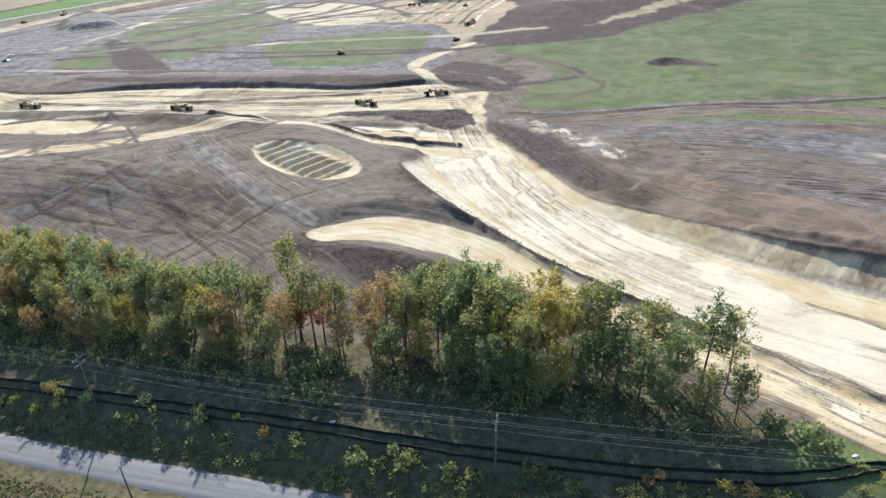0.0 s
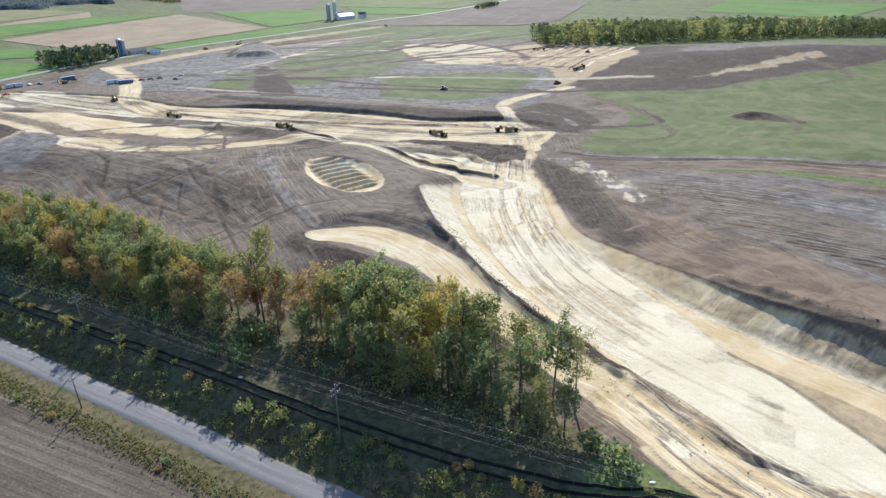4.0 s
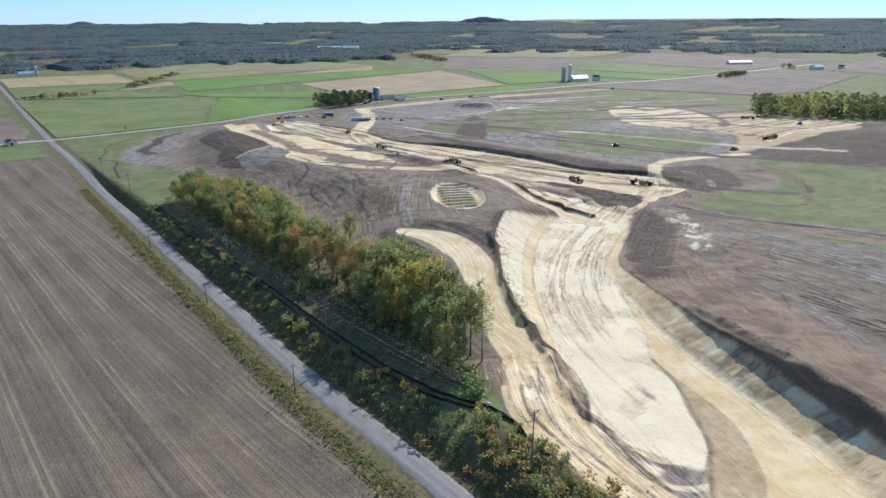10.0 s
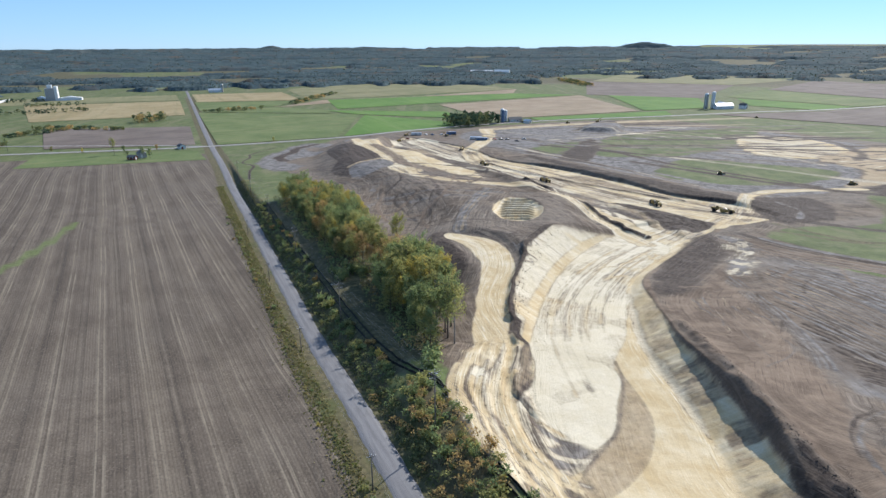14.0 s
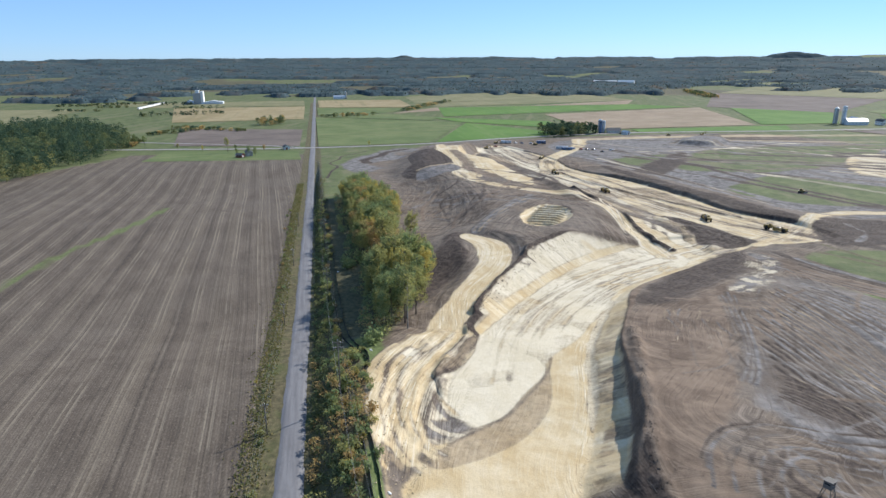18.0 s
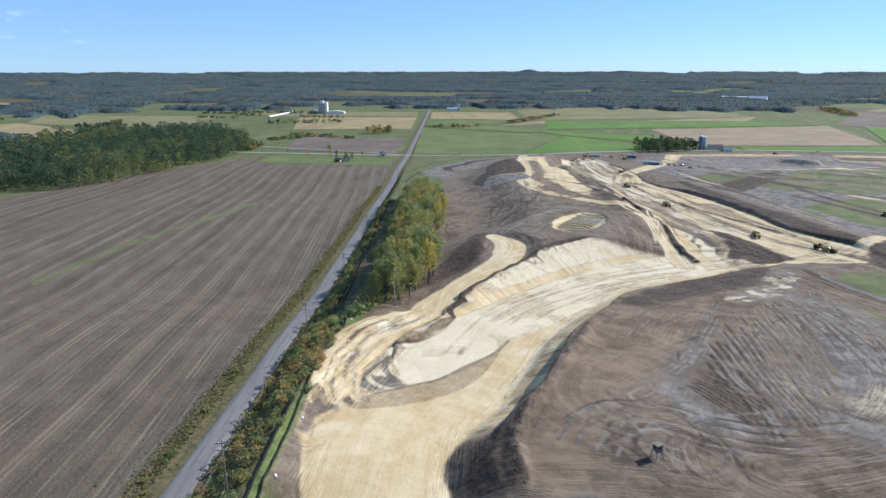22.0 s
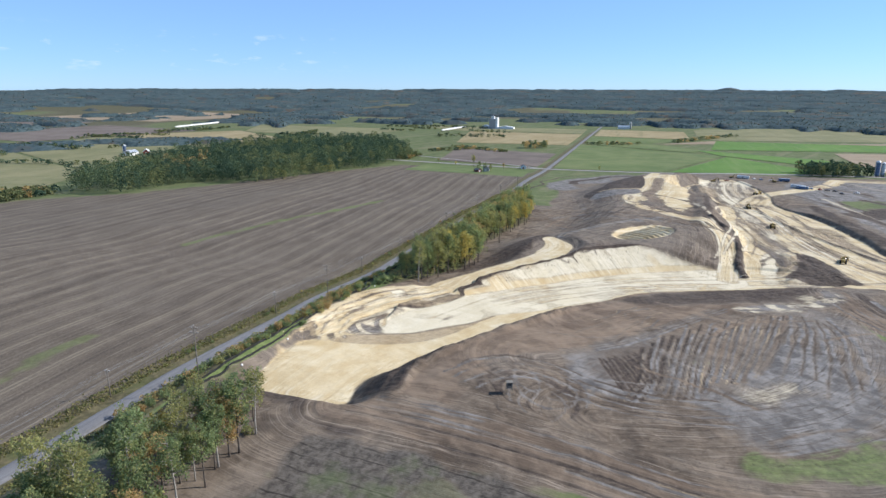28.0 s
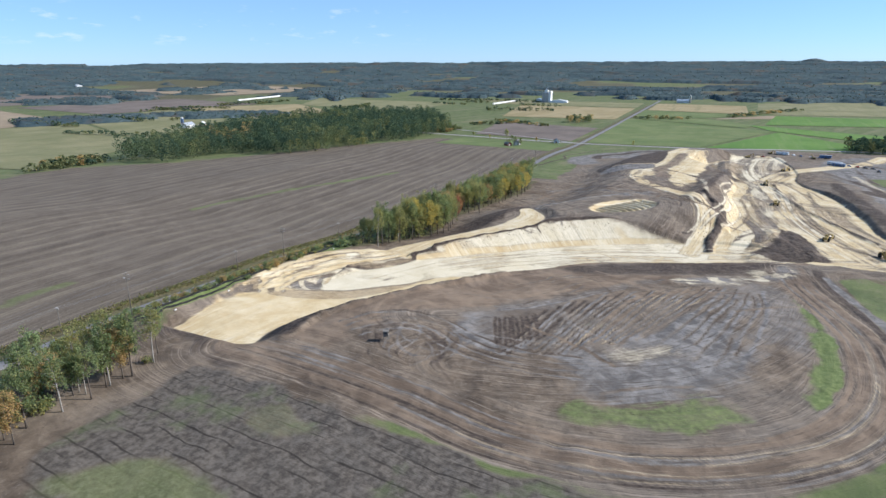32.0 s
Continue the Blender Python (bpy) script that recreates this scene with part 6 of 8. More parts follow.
# rank grass and weeds on the verges, the ditch and the field edge
r = np.random.default_rng(77)
n = 26000
tx = r.uniform(-330, 215, n)
band = r.integers(0, 3, n)
ty = np.where(band == 0, 57.5 + np.abs(r.normal(0, 2.6, n)), np.where(band == 1, 73.6 + np.abs(r.normal(0, 3.2, n)), 63.0 - np.abs(r.normal(0, 3.0, n))))
ty = ty + road_y(tx) - 69.2
keep = np.abs(ty - road_y(tx)) > 4.0
tx, ty = tx[keep], ty[keep]
tz = np.array([height(a, b) for a, b in zip(tx, ty)])
tuft = new("verge_grass", quads_mesh("verge_grass", np.stack([tx, ty, tz + 0.18], -1), r.uniform(0.16, 0.5, len(tx)), leaf_stuff("dry_grass", (0.12, 0.115, 0.05), (0.27, 0.23, 0.115), (0.12, 0.15, 0.05), 0.14, 0.4), r, -0.6))
tagged(tuft, "rank dry grass and weeds along the road verges", "grass", kind="stuff")


# ---- roads ----
def asphalt(name, low, high, seam):
    n = Nodes(name)
    p = n.place()
    wear = n.noise(n.stretch(p, 0.03, 1.1), 1.0, 4, 0.6)
    c = n.mix(n.ramp(wear, 0.3, 0.7), low, high)
    c = n.mix(n.ramp(n.noise(p, 0.25, 4, 0.6), 0.5, 0.75, 0, 0.5), c, seam)
    crack = n.noise(n.stretch(p, 0.5, 1.0), 1.6, 3, 0.7, 1.5)
    c = n.mix(n.ramp(n.math("ABSOLUTE", n.math("SUBTRACT", crack, 0.5)), 0.0, 0.012, 0.55, 0.0), c, (0.06, 0.06, 0.06))
    g = n.noise(p, 9.0, 2)
    c = n.mix(n.ramp(g, 0.35, 0.75, 0, 0.25), c, (0.07, 0.07, 0.07))
    return n.finish(c, 0.82, 0, n.bump(g, 0.3, 0.05), 0.3)


ASPHALT = asphalt("asphalt", (0.135, 0.13, 0.135), (0.195, 0.19, 0.195), (0.115, 0.11, 0.11))
GRAVEL = asphalt("gravel", (0.24, 0.225, 0.205), (0.34, 0.32, 0.295), (0.20, 0.185, 0.165))


def ribbon(name, line, width, mat, lift, label, base=None):
    """A cambered strip of road laid along a line."""
    line = np.asarray(line, float)
    d = np.gradient(line, axis=0)
    d /= np.linalg.norm(d, axis=1, keepdims=True)
    side = np.stack([-d[:, 1], d[:, 0]], -1)
    w = np.linspace(-1, 1, 9)
    X = line[:, 0, None] + side[:, 0, None] * w * width / 2
    Y = line[:, 1, None] + side[:, 1, None] * w * width / 2
    mid = natural(line[:, 0], line[:, 1]) if base is None else base(line[:, 0], line[:, 1])
    Z = mid[:, None] + lift - 0.09 * w ** 2 - 0.3 * (np.abs(w) > 0.99)
    return tagged(sheet(name, X, Y, Z, mat), label, "road", kind="structure")


xs = np.concatenate([np.arange(-2300, -600, 25), np.arange(-600, 330, 3.0)])
ribbon("road", np.stack([xs, road_y(xs)], -1), 6.4, ASPHALT, 0.06, "straight grey country road with worn asphalt")
ribbon("side_road", curve([(-640, -260), (-618, -110), (-590, 69), (-597, 226), (-622, 320), (-638, 420), (-645, 560), (-618, 765), (-602, 953), (-577, 1080), (-570, 1400), (-575, 1700)], False, 14), 8.0, GRAVEL, 0.7,
       "pale gravel side road past the farms")
ribbon("farm_lane", curve([(-700, -160), (-640, -20), (-615, 30), (-592, 66)], False, 10), 5.0, GRAVEL, 0.6, "pale farm lane beside the field")


# ---- fields beyond the site ----
def field_stuff(name, low, high, stripe, turn=0.0, seed=0.0):
    n = Nodes(name)
    p = n.place()
    c = n.mix(n.ramp(n.noise(p, 0.02, 4, 0.6), 0.3, 0.7), low, high)
    c = n.mix(n.ramp(n.noise(n.stretch(p, 0.004, 0.11, 1.0, turn), 1.0, 3, 0.6), 0.5, 0.72, 0, 0.6), c, stripe)
    c = n.mix(n.ramp(n.noise(p, 0.4, 3, 0.6), 0.4, 0.75, 0, 0.35), c, tuple(0.55 * v for v in low))
    return n.finish(c, 0.95, specular=0.14)


CROP = {"lush": field_stuff("field_lush", (0.075, 0.15, 0.032), (0.11, 0.19, 0.045), (0.15, 0.20, 0.07)),
        "green": field_stuff("field_green", (0.09, 0.125, 0.045), (0.145, 0.17, 0.07), (0.19, 0.18, 0.09), 80),
        "hay": field_stuff("field_hay", (0.15, 0.15, 0.075), (0.22, 0.20, 0.11), (0.12, 0.13, 0.06)),
        "tan": field_stuff("field_tan", (0.23, 0.175, 0.12), (0.30, 0.235, 0.165), (0.20, 0.17, 0.105), 80),
        "gold": field_stuff("field_gold", (0.24, 0.19, 0.10), (0.31, 0.25, 0.145), (0.17, 0.16, 0.08)),
        "brown": field_stuff("field_brown", (0.115, 0.092, 0.08), (0.17, 0.14, 0.12), (0.20, 0.165, 0.135), 80)}
FIELD_WORDS = {"lush": "bright green crop field on the plain", "green": "green pasture on the plain", "hay": "pale green hay meadow", "tan": "tan harvested field on the plain",
               "gold": "golden stubble field on the plain", "brown": "bare brown ploughed field"}


def field(kind, a, b, c, d, lift=0.5):
    """A field between four corners, lying on the land."""
    u, v = np.meshgrid(np.linspace(0, 1, 25), np.linspace(0, 1, 25), indexing="ij")
    q = [np.array(k, float) for k in (a, b, c, d)]
    X, Y = [(q[0][i] * (1 - u) + q[1][i] * u) * (1 - v) + (q[3][i] * (1 - u) + q[2][i] * u) * v for i in (0, 1)]
    return tagged(sheet("field", X, Y, natural(X, Y) + lift, CROP[kind]), FIELD_WORDS[kind], "field", kind="structure")


field("green", (-1015, 80), (-600, 80), (-605, 225), (-860, 330))
field("lush", (-850, 335), (-608, 235), (-645, 410), (-690, 425))
field("lush", (-960, 290), (-868, 325), (-720, 470), (-840, 480), 0.55)
field("green", (-1020, 85), (-900, 290), (-960, 300), (-1060, 220), 0.6)
field("lush", (-1180, 350), (-970, 320), (-1060, 905), (-1160, 800))
field("tan", (-965, 520), (-700, 500), (-700, 790), (-1040, 905), 0.6)
field("lush", (-690, 560), (-652, 555), (-620, 790), (-680, 830), 0.65)
field("tan", (-1060, 225), (-1185, 345), (-1165, 800), (-1290, 880), 0.4)
field("hay", (-1290, 300), (-1200, 360), (-1290, 880), (-1500, 860), 0.45)
field("hay", (-1560, 330), (-1310, 320), (-1500, 900), (-1900, 900), 0.4)
field("lush", (-1010, 960), (-700, 800), (-690, 940), (-860, 1080), 0.7)
field("brown", (-1050, 930), (-860, 1090), (-1150, 1500), (-1500, 1250), 0.4)
field("lush", (-820, 1150), (-690, 1040), (-575, 1075), (-585, 1190), 0.6)
field("brown", (-600, 860), (-340, 960), (-300, 1080), (-560, 1060), 0.6)
field("brown", (-560, 1065), (-310, 1070), (-380, 1480), (-556, 1500), 0.6)
field("green", (-860, 1160), (-590, 1200), (-600, 1400), (-980, 1420), 0.5)
field("brown", (-980, 1430), (-600, 1410), (-620, 1900), (-1200, 1900), 0.5)
field("hay", (-1500, 1270), (-1160, 1510), (-1250, 1900), (-1900, 1750), 0.5)
field("brown", (-540, 1560), (-300, 1500), (-150, 1900), (-540, 2000), 0.5)
field("lush", (-130, 1300), (100, 1250), (200, 1550), (-100, 1600), 0.5)
field("gold", (-1310, -230), (-1290, 58), (-985, 58), (-975, -170))
field("hay", (-1500, -420), (-1480, 55), (-1315, 58), (-1330, -300), 0.45)
field("brown", (-860, -135), (-810, 58), (-612, 56), (-650, -105))
field("green", (-605, -105), (-560, 55), (-470, 60), (-505, -110), 0.2)
field("gold", (-1480, 90), (-1250, 90), (-1200, 300), (-1460, 300), 0.5)
field("green", (-1240, 85), (-1050, 85), (-1070, 215), (-1190, 300), 0.55)
field("hay", (-110, -360), (-360, -500), (-560, -900), (-120, -900), 0.5)
field("hay", (-370, -510), (-700, -640), (-900, -1000), (-570, -900), 0.55)
field("gold", (-705, -560), (-900, -500), (-1130, -800), (-910, -990), 0.5)
field("tan", (-120, -910), (-560, -910), (-700, -1400), (-150, -1500), 0.5)
field("brown", (-700, -1010), (-1100, -900), (-1200, -1300), (-760, -1400), 0.55)
field("hay", (-1000, -420), (-1330, -420), (-1380, -900), (-1120, -780), 0.5)
field("tan", (-1400, -1300), (-1900, -1200), (-2000, -1700), (-1450, -1900), 0.5)
field("brown", (-650, -1500), (-1300, -1450), (-1400, -2000), (-700, -2000), 0.5)

# ---- woods to the horizon ----
def canopy(r0, r1, b0, b1, tall, step, clear, label, seed, wave=0.2):
    """Far woodland: one closed, broken roof of crowns with clearings, on the rolling plain."""
    nb = int(radians(b1 - b0) * (r0 + r1) / 2 / step)
    bs, rs = np.meshgrid(np.linspace(b0, b1, nb), np.linspace(r0, r1, int((r1 - r0) / step)), indexing="ij")
    r = np.random.default_rng(seed)
    rs = rs + r.uniform(-0.4, 0.4, rs.shape) * step
    X, Y = 100 - np.sin(np.radians(bs)) * rs, 100 + np.cos(np.radians(bs)) * rs
    edge = (rs - r0) / (r1 - r0) * 4 + (value_noise(bs * 5, bs * 0 + seed, 6, seed) - 0.7) * wave * 10
    edge = np.minimum(edge, (1 - (rs - r0) / (r1 - r0)) * 6 + 0.1)
    tree_here = smooth(0.0, 0.12, edge) * smooth(clear, clear + 0.03, fractal(X, Y, 330, seed + 2) * 0.6 + fractal(X, Y * 0.5, 120, seed + 5) * 0.4)
    h = 0.72 * tall * (0.45 + 0.3 * fractal(X, Y, 70, seed) + 0.5 * r.random(X.shape))
    tree_here[:2], tree_here[-2:], tree_here[:, :2], tree_here[:, -2:] = 0, 0, 0, 0
    low = smooth(0.0, 0.9, tree_here) * (0.55 + 0.45 * (tree_here > 0.97))
    Z = natural(X, Y) + np.where(tree_here > 0.25, h * low, -2.0)
    ob = sheet("far_woods", X, Y, Z, HAZED_CANOPY)
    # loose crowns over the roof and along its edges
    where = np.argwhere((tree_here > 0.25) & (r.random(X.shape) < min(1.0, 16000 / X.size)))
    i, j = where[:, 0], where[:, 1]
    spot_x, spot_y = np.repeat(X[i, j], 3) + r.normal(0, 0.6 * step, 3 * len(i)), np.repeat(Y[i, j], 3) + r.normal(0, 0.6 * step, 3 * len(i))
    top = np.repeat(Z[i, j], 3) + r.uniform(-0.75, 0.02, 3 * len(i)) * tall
    sprays = new("far_crowns", quads_mesh("far_crowns", np.stack([spot_x, spot_y, top], -1), r.uniform(0.2, 0.36, len(top)) * min(step, 12), HAZED_CROWN, r, 0.45, 1.5))
    tagged(sprays, "crowns standing out of the far woods", "woodland", kind="stuff")
    return tagged(ob, label, "woodland", kind="stuff")


# crown colours drawn towards blue-grey: distance haze painted into the leaves
HAZED_CROWN = leaf_stuff("hazed_crown", (0.045, 0.07, 0.065), (0.105, 0.135, 0.11), (0.15, 0.11, 0.08), 0.1, 0.3)
# blue of distance haze and dark of self-shaded crowns mixed into this colour
w = Nodes("hazed_canopy")
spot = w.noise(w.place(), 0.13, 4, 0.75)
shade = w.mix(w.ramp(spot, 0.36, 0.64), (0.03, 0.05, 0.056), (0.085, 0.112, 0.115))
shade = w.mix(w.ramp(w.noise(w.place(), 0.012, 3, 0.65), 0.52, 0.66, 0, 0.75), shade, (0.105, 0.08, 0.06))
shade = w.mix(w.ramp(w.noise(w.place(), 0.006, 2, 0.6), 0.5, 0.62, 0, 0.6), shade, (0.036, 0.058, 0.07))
HAZED_CANOPY = w.finish(shade, 0.95, specular=0.02)
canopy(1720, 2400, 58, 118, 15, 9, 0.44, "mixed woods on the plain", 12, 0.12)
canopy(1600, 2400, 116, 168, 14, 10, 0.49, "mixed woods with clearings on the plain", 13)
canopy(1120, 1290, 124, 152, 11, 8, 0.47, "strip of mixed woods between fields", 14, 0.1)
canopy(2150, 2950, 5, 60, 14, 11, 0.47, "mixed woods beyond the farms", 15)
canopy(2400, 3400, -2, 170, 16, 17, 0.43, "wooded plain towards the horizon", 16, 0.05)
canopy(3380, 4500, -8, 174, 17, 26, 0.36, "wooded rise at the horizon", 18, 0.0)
for k, (pts, sp, tall) in enumerate([([(-664, 398), (-622, 406), (-628, 450), (-646, 484), (-672, 490), (-704, 440)], 7, 20), ([(-888, -24), (-930, -20), (-935, 30), (-890, 26)], 9, 16), ([(-540, 1196), (-525, 1196), (-525, 1300), (-545, 1300)], 9, 12),
                                     ([(-880, -145), (-810, -25), (-800, -30), (-868, -150)], 8, 7), ([(-1025, 92), (-1030, 200), (-1018, 200), (-1010, 92)], 10, 9), ([(-1110, 255), (-1350, 400), (-1345, 412), (-1100, 268)], 11, 9),
                                     ([(-1590, 1200), (-1290, 1095), (-1290, 1130), (-1580, 1240)], 12, 12), ([(-640, -150), (-700, -150), (-720, -190), (-650, -175)], 8, 9), ([(-90, -350), (-190, -350), (-200, -400), (-150, -400)], 8, 9),
                                     ([(-790, -170), (-840, -110), (-830, -100), (-780, -160)], 9, 8), ([(-540, 1530), (-580, 1545), (-575, 1560), (-535, 1550)], 9, 12)]):
    woods("copse", pts, sp, tall, [PINE, WOOD_GREEN, PINE] if k in (0, 2) else [WOOD_GREEN, PINE, LEAVES["rust"], WOOD_GREEN], "small clump of trees among the fields", 30 + k, 1.3, 40)

r = np.random.default_rng(91)
for k in range(20):
    b, d0, long = radians(r.uniform(96, 152)), r.uniform(950, 1700), r.uniform(60, 260)
    x0, y0 = 100 - math.sin(b) * d0, 100 + math.cos(b) * d0
    turn = radians(r.choice([0, 90, 80, 10, 100]) + r.normal(0, 4))
    c, s, wide = math.cos(turn), math.sin(turn), r.uniform(7, 16)
    if (-880 < x0 < -180 and -540 < y0 < -140) or y0 > 40:
        continue
    woods("hedgerow", [(x0, y0), (x0 + c * long, y0 + s * long), (x0 + c * long - s * wide, y0 + s * long + c * wide), (x0 - s * wide, y0 + c * wide)], 8, r.uniform(6, 11),
          [PINE, WOOD_GREEN], "hedgerow of dark trees between fields", 120 + k, 1.5, 22, 0.1)


def ridge(x, y, long, wide, tall, turn, label):
    """A wooded hill at the edge of the plain."""
    u, v = np.meshgrid(np.linspace(-1, 1, 60), np.linspace(-1, 1, 24), indexing="ij")
    c, s = math.cos(radians(turn)), math.sin(radians(turn))
    X, Y = x + u * long * c - v * wide * s, y + u * long * s + v * wide * c
    h = np.clip(1 - np.abs(u) ** 2.6, 0, 1) * np.clip(1 - np.abs(v) ** 2, 0, 1) * (0.78 + 0.44 * fractal(u * 9 + x, v * 4, 3, 2)) * smooth(-1.05, 0.4, u + 0.2)
    Z = natural(X, Y) - 8 + (tall + 12) * h + 6 * (fractal(X, Y, 40, 4) - 0.5)
    return tagged(sheet("hill", X, Y, Z, HAZED_WOODED), label, "hill", kind="structure")


# hill woods in blue-grey, with the haze of distance painted into the colour
w = Nodes("hazed_hill")
HAZED_WOODED = w.finish(w.mix(w.ramp(w.noise(w.place(), 0.03, 4, 0.7), 0.35, 0.68), (0.055, 0.072, 0.075), (0.12, 0.135, 0.13)), 0.95, specular=0.0)
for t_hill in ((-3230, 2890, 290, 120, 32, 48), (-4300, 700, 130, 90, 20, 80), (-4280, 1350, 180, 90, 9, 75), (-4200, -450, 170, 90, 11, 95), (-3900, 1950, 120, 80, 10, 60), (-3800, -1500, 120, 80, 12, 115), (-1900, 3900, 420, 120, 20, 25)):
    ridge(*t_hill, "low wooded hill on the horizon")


# ---- power lines ----
POLE_WOOD = plain("pole_wood", (0.20, 0.175, 0.15), 0.9, 0, 0.4, 3.0)
WIRE = plain("wire", (0.20, 0.20, 0.205), 0.7, 0.0, 0.1, 2.0)
CERAMIC = plain("ceramic", (0.55, 0.55, 0.54), 0.3, 0, 0.2, 4.0)


def utility_pole(tall, arms, wide):
    base = new("utility_pole")
    part("pole", Shape().tube([(0, 0, -0.6), (0, 0, tall * 0.5), (0, 0, tall)], [0.17, 0.145, 0.11], 9), POLE_WOOD, base, "weathered grey wooden pole", True)
    for z in arms:
        arm = part("crossarm", Shape().box(-0.06, 0.06, -wide, wide, z - 0.07, z + 0.07, 0.015), POLE_WOOD, base)
        for s in (-1, 1):
            part("brace", Shape().tube([(0.07, 0, z - 0.75), (0.07, s * wide * 0.6, z - 0.06)], [0.025, 0.025], 4), POLE_WOOD, base)
            for k in (0.5, 0.95):
                part("insulator", Shape().spin([(0.03, 0), (0.09, 0.06), (0.05, 0.11), (0.09, 0.17), (0.04, 0.27)], 8, pose(0, s * wide * k, z + 0.07)), CERAMIC, arm)
    part("insulator", Shape().spin([(0.04, 0), (0.1, 0.07), (0.05, 0.13), (0.1, 0.2), (0.04, 0.32)], 8, pose(0, 0, tall)), CERAMIC, base)
    return base


def line_of_poles(name, spots, tall, arms, wide, label, offsets, sag, group):
    first = utility_pole(tall, arms, wide)
    for k, (x, y) in enumerate(spots):
        m = on_ground(x, y, 0, 0.0)
        if k == 0:
            first.matrix_basis = m
            ob = first
        else:
            ob = copy_thing(first, m)
        tagged(ob, label, "utility pole", group)
    line = new(name)
    line.location = (spots[0][0], spots[0][1], height(*spots[0]))
    tagged(line, "thin aluminium overhead wires strung between the poles", "power line")
    o = Vector(line.location)
    for dy, z in offsets:
        pts = []
        for (ax, ay), (bx, by) in zip(spots[:-1], spots[1:]):
            for k in range(12):
                w = k / 12
                pts.append(Vector((ax + (bx - ax) * w, ay + (by - ay) * w + dy, (height(ax, ay) * (1 - w) + height(bx, by) * w) + z - 4 * sag * w * (1 - w))) - o)
        pts.append(Vector((spots[-1][0], spots[-1][1] + dy, height(*spots[-1]) + z)) - o)
        part("wire", Shape().tube(pts, [0.015] * len(pts), 4, False), WIRE, line)


line_of_poles("power_line", [(-346, 77), (-263, 77), (-179, 77), (-95, 77), (-11, 76.6), (72, 77.8), (155, 80.5), (238, 80)], 15.2, (14.5, 13.1), 1.35, "tall wooden utility pole with two crossarms and insulators",
              [(-1.28, 14.85), (1.28, 14.85), (-1.28, 13.4), (0.68, 13.4)], 1.3, "poles of the tall power line")
line_of_poles("service_line", [(-160, 62.5), (-76, 61.5), (1, 60.2), (82, 59.4), (165, 58.6), (250, 57.8)], 8.6, (8.2,), 0.9, "slim wooden utility pole on the field side of the road",
              [(-0.85, 8.5), (-0.45, 8.5), (0.45, 8.5), (0.85, 8.5)], 0.9, "poles of the low power line")

# ---- silt fence in two rows ----
FABRIC = plain("black_fabric", (0.014, 0.015, 0.015), 0.7, 0, 0.3, 3.0)
STAKE = plain("stake_wood", (0.28, 0.22, 0.15), 0.9, 0, 0.3, 5.0)
SACK = plain("white_sack", (0.72, 0.72, 0.70), 0.8, 0, 0.2, 3.0)
stake_mesh = Shape().box(-0.025, 0.025, -0.025, 0.025, -0.3, 1.0, 0.006).mesh("stake", STAKE)


def silt_fence(points, label):
    base = new("silt_fence")
    line = curve(points, False, 10)
    o = Vector((line[0][0], line[0][1], height(*line[0])))
    base.location = o
    d = np.gradient(line, axis=0)
    d /= np.linalg.norm(d, axis=1, keepdims=True)
    v, f = [], []
    for k, ((x, y), (dx, dy)) in enumerate(zip(line, d)):
        sway = 0.10 * math.sin(k * 1.7)
        for s, z in ((-0.03, -0.15), (-0.03 + sway, 0.78), (0.03 + sway, 0.78), (0.03, -0.15)):
            v.append((x - dy * s - o.x, y + dx * s - o.y, height(x, y) + z - o.z))
    for k in range(len(line) - 1):
        for i in range(4):
            f.append((4 * k + i, 4 * k + (i + 1) % 4, 4 * k + 4 + (i + 1) % 4, 4 * k + 4 + i))
    part("fabric", Shape().add(v, f), FABRIC, base, "sagging black woven fabric")
    for k in range(0, len(line), 2):
        s = part("stake", stake_mesh, STAKE, base)
        s.location = (line[k][0] - o.x, line[k][1] - o.y, height(*line[k]) - o.z)
    return tagged(base, label, "silt fence", "silt fences along the ditch")


for shift in (0.0, 1.9):
    silt_fence([(-225, 79.5 + shift), (-170, 79 + shift), (-110, 78.5 + shift), (-60, 78.8 + shift), (-14, 79 + shift), (24, 79.5 + shift), (41, 81.5 + shift), (50, 84.6 + shift), (57 + shift, 86.5), (62 + shift, 84.5)],
               "long black silt fence in the grass beside the ditch")
    silt_fence([(92, 81.6 + shift), (116, 82 + shift), (142, 82.3 + shift), (160, 83 + shift), (176, 85 + shift)], "black silt fence beside the sand pad")
for x, y in ((142, 85.6), (116, 85.4), (-44, 81.7), (48, 88.0)):
    sack = new("sack", Shape().spin([(0.15, 0), (0.34, 0.06), (0.36, 0.2), (0.22, 0.32), (0.05, 0.36)], 9, Matrix.Diagonal((1.8, 1, 1, 1))).mesh("sack", SACK, True))
    sack.matrix_basis = on_ground(x, y, 30, 0.02)
    tagged(sack, "white sandbag lying in the grass by the fence", "sandbag", "sandbags by the fence")


# ---- farms and buildings ----
SHEET_METAL = plain("sheet_metal", (0.60, 0.61, 0.62), 0.35, 0.6, 0.15, 0.6)
WHITE_PAINT = plain("white_paint", (0.74, 0.74, 0.72), 0.5, 0, 0.15, 0.5)
BARN_RED = plain("barn_red", (0.22, 0.06, 0.045), 0.75, 0, 0.3, 0.5)
BLUE_SILO = plain("blue_enamel", (0.10, 0.15, 0.24), 0.3, 0.2, 0.2, 0.4)
CONCRETE = plain("concrete", (0.40, 0.39, 0.37), 0.85, 0, 0.2, 0.4)
DARK_ROOF = plain("dark_roof", (0.11, 0.11, 0.115), 0.8, 0, 0.3, 0.6)
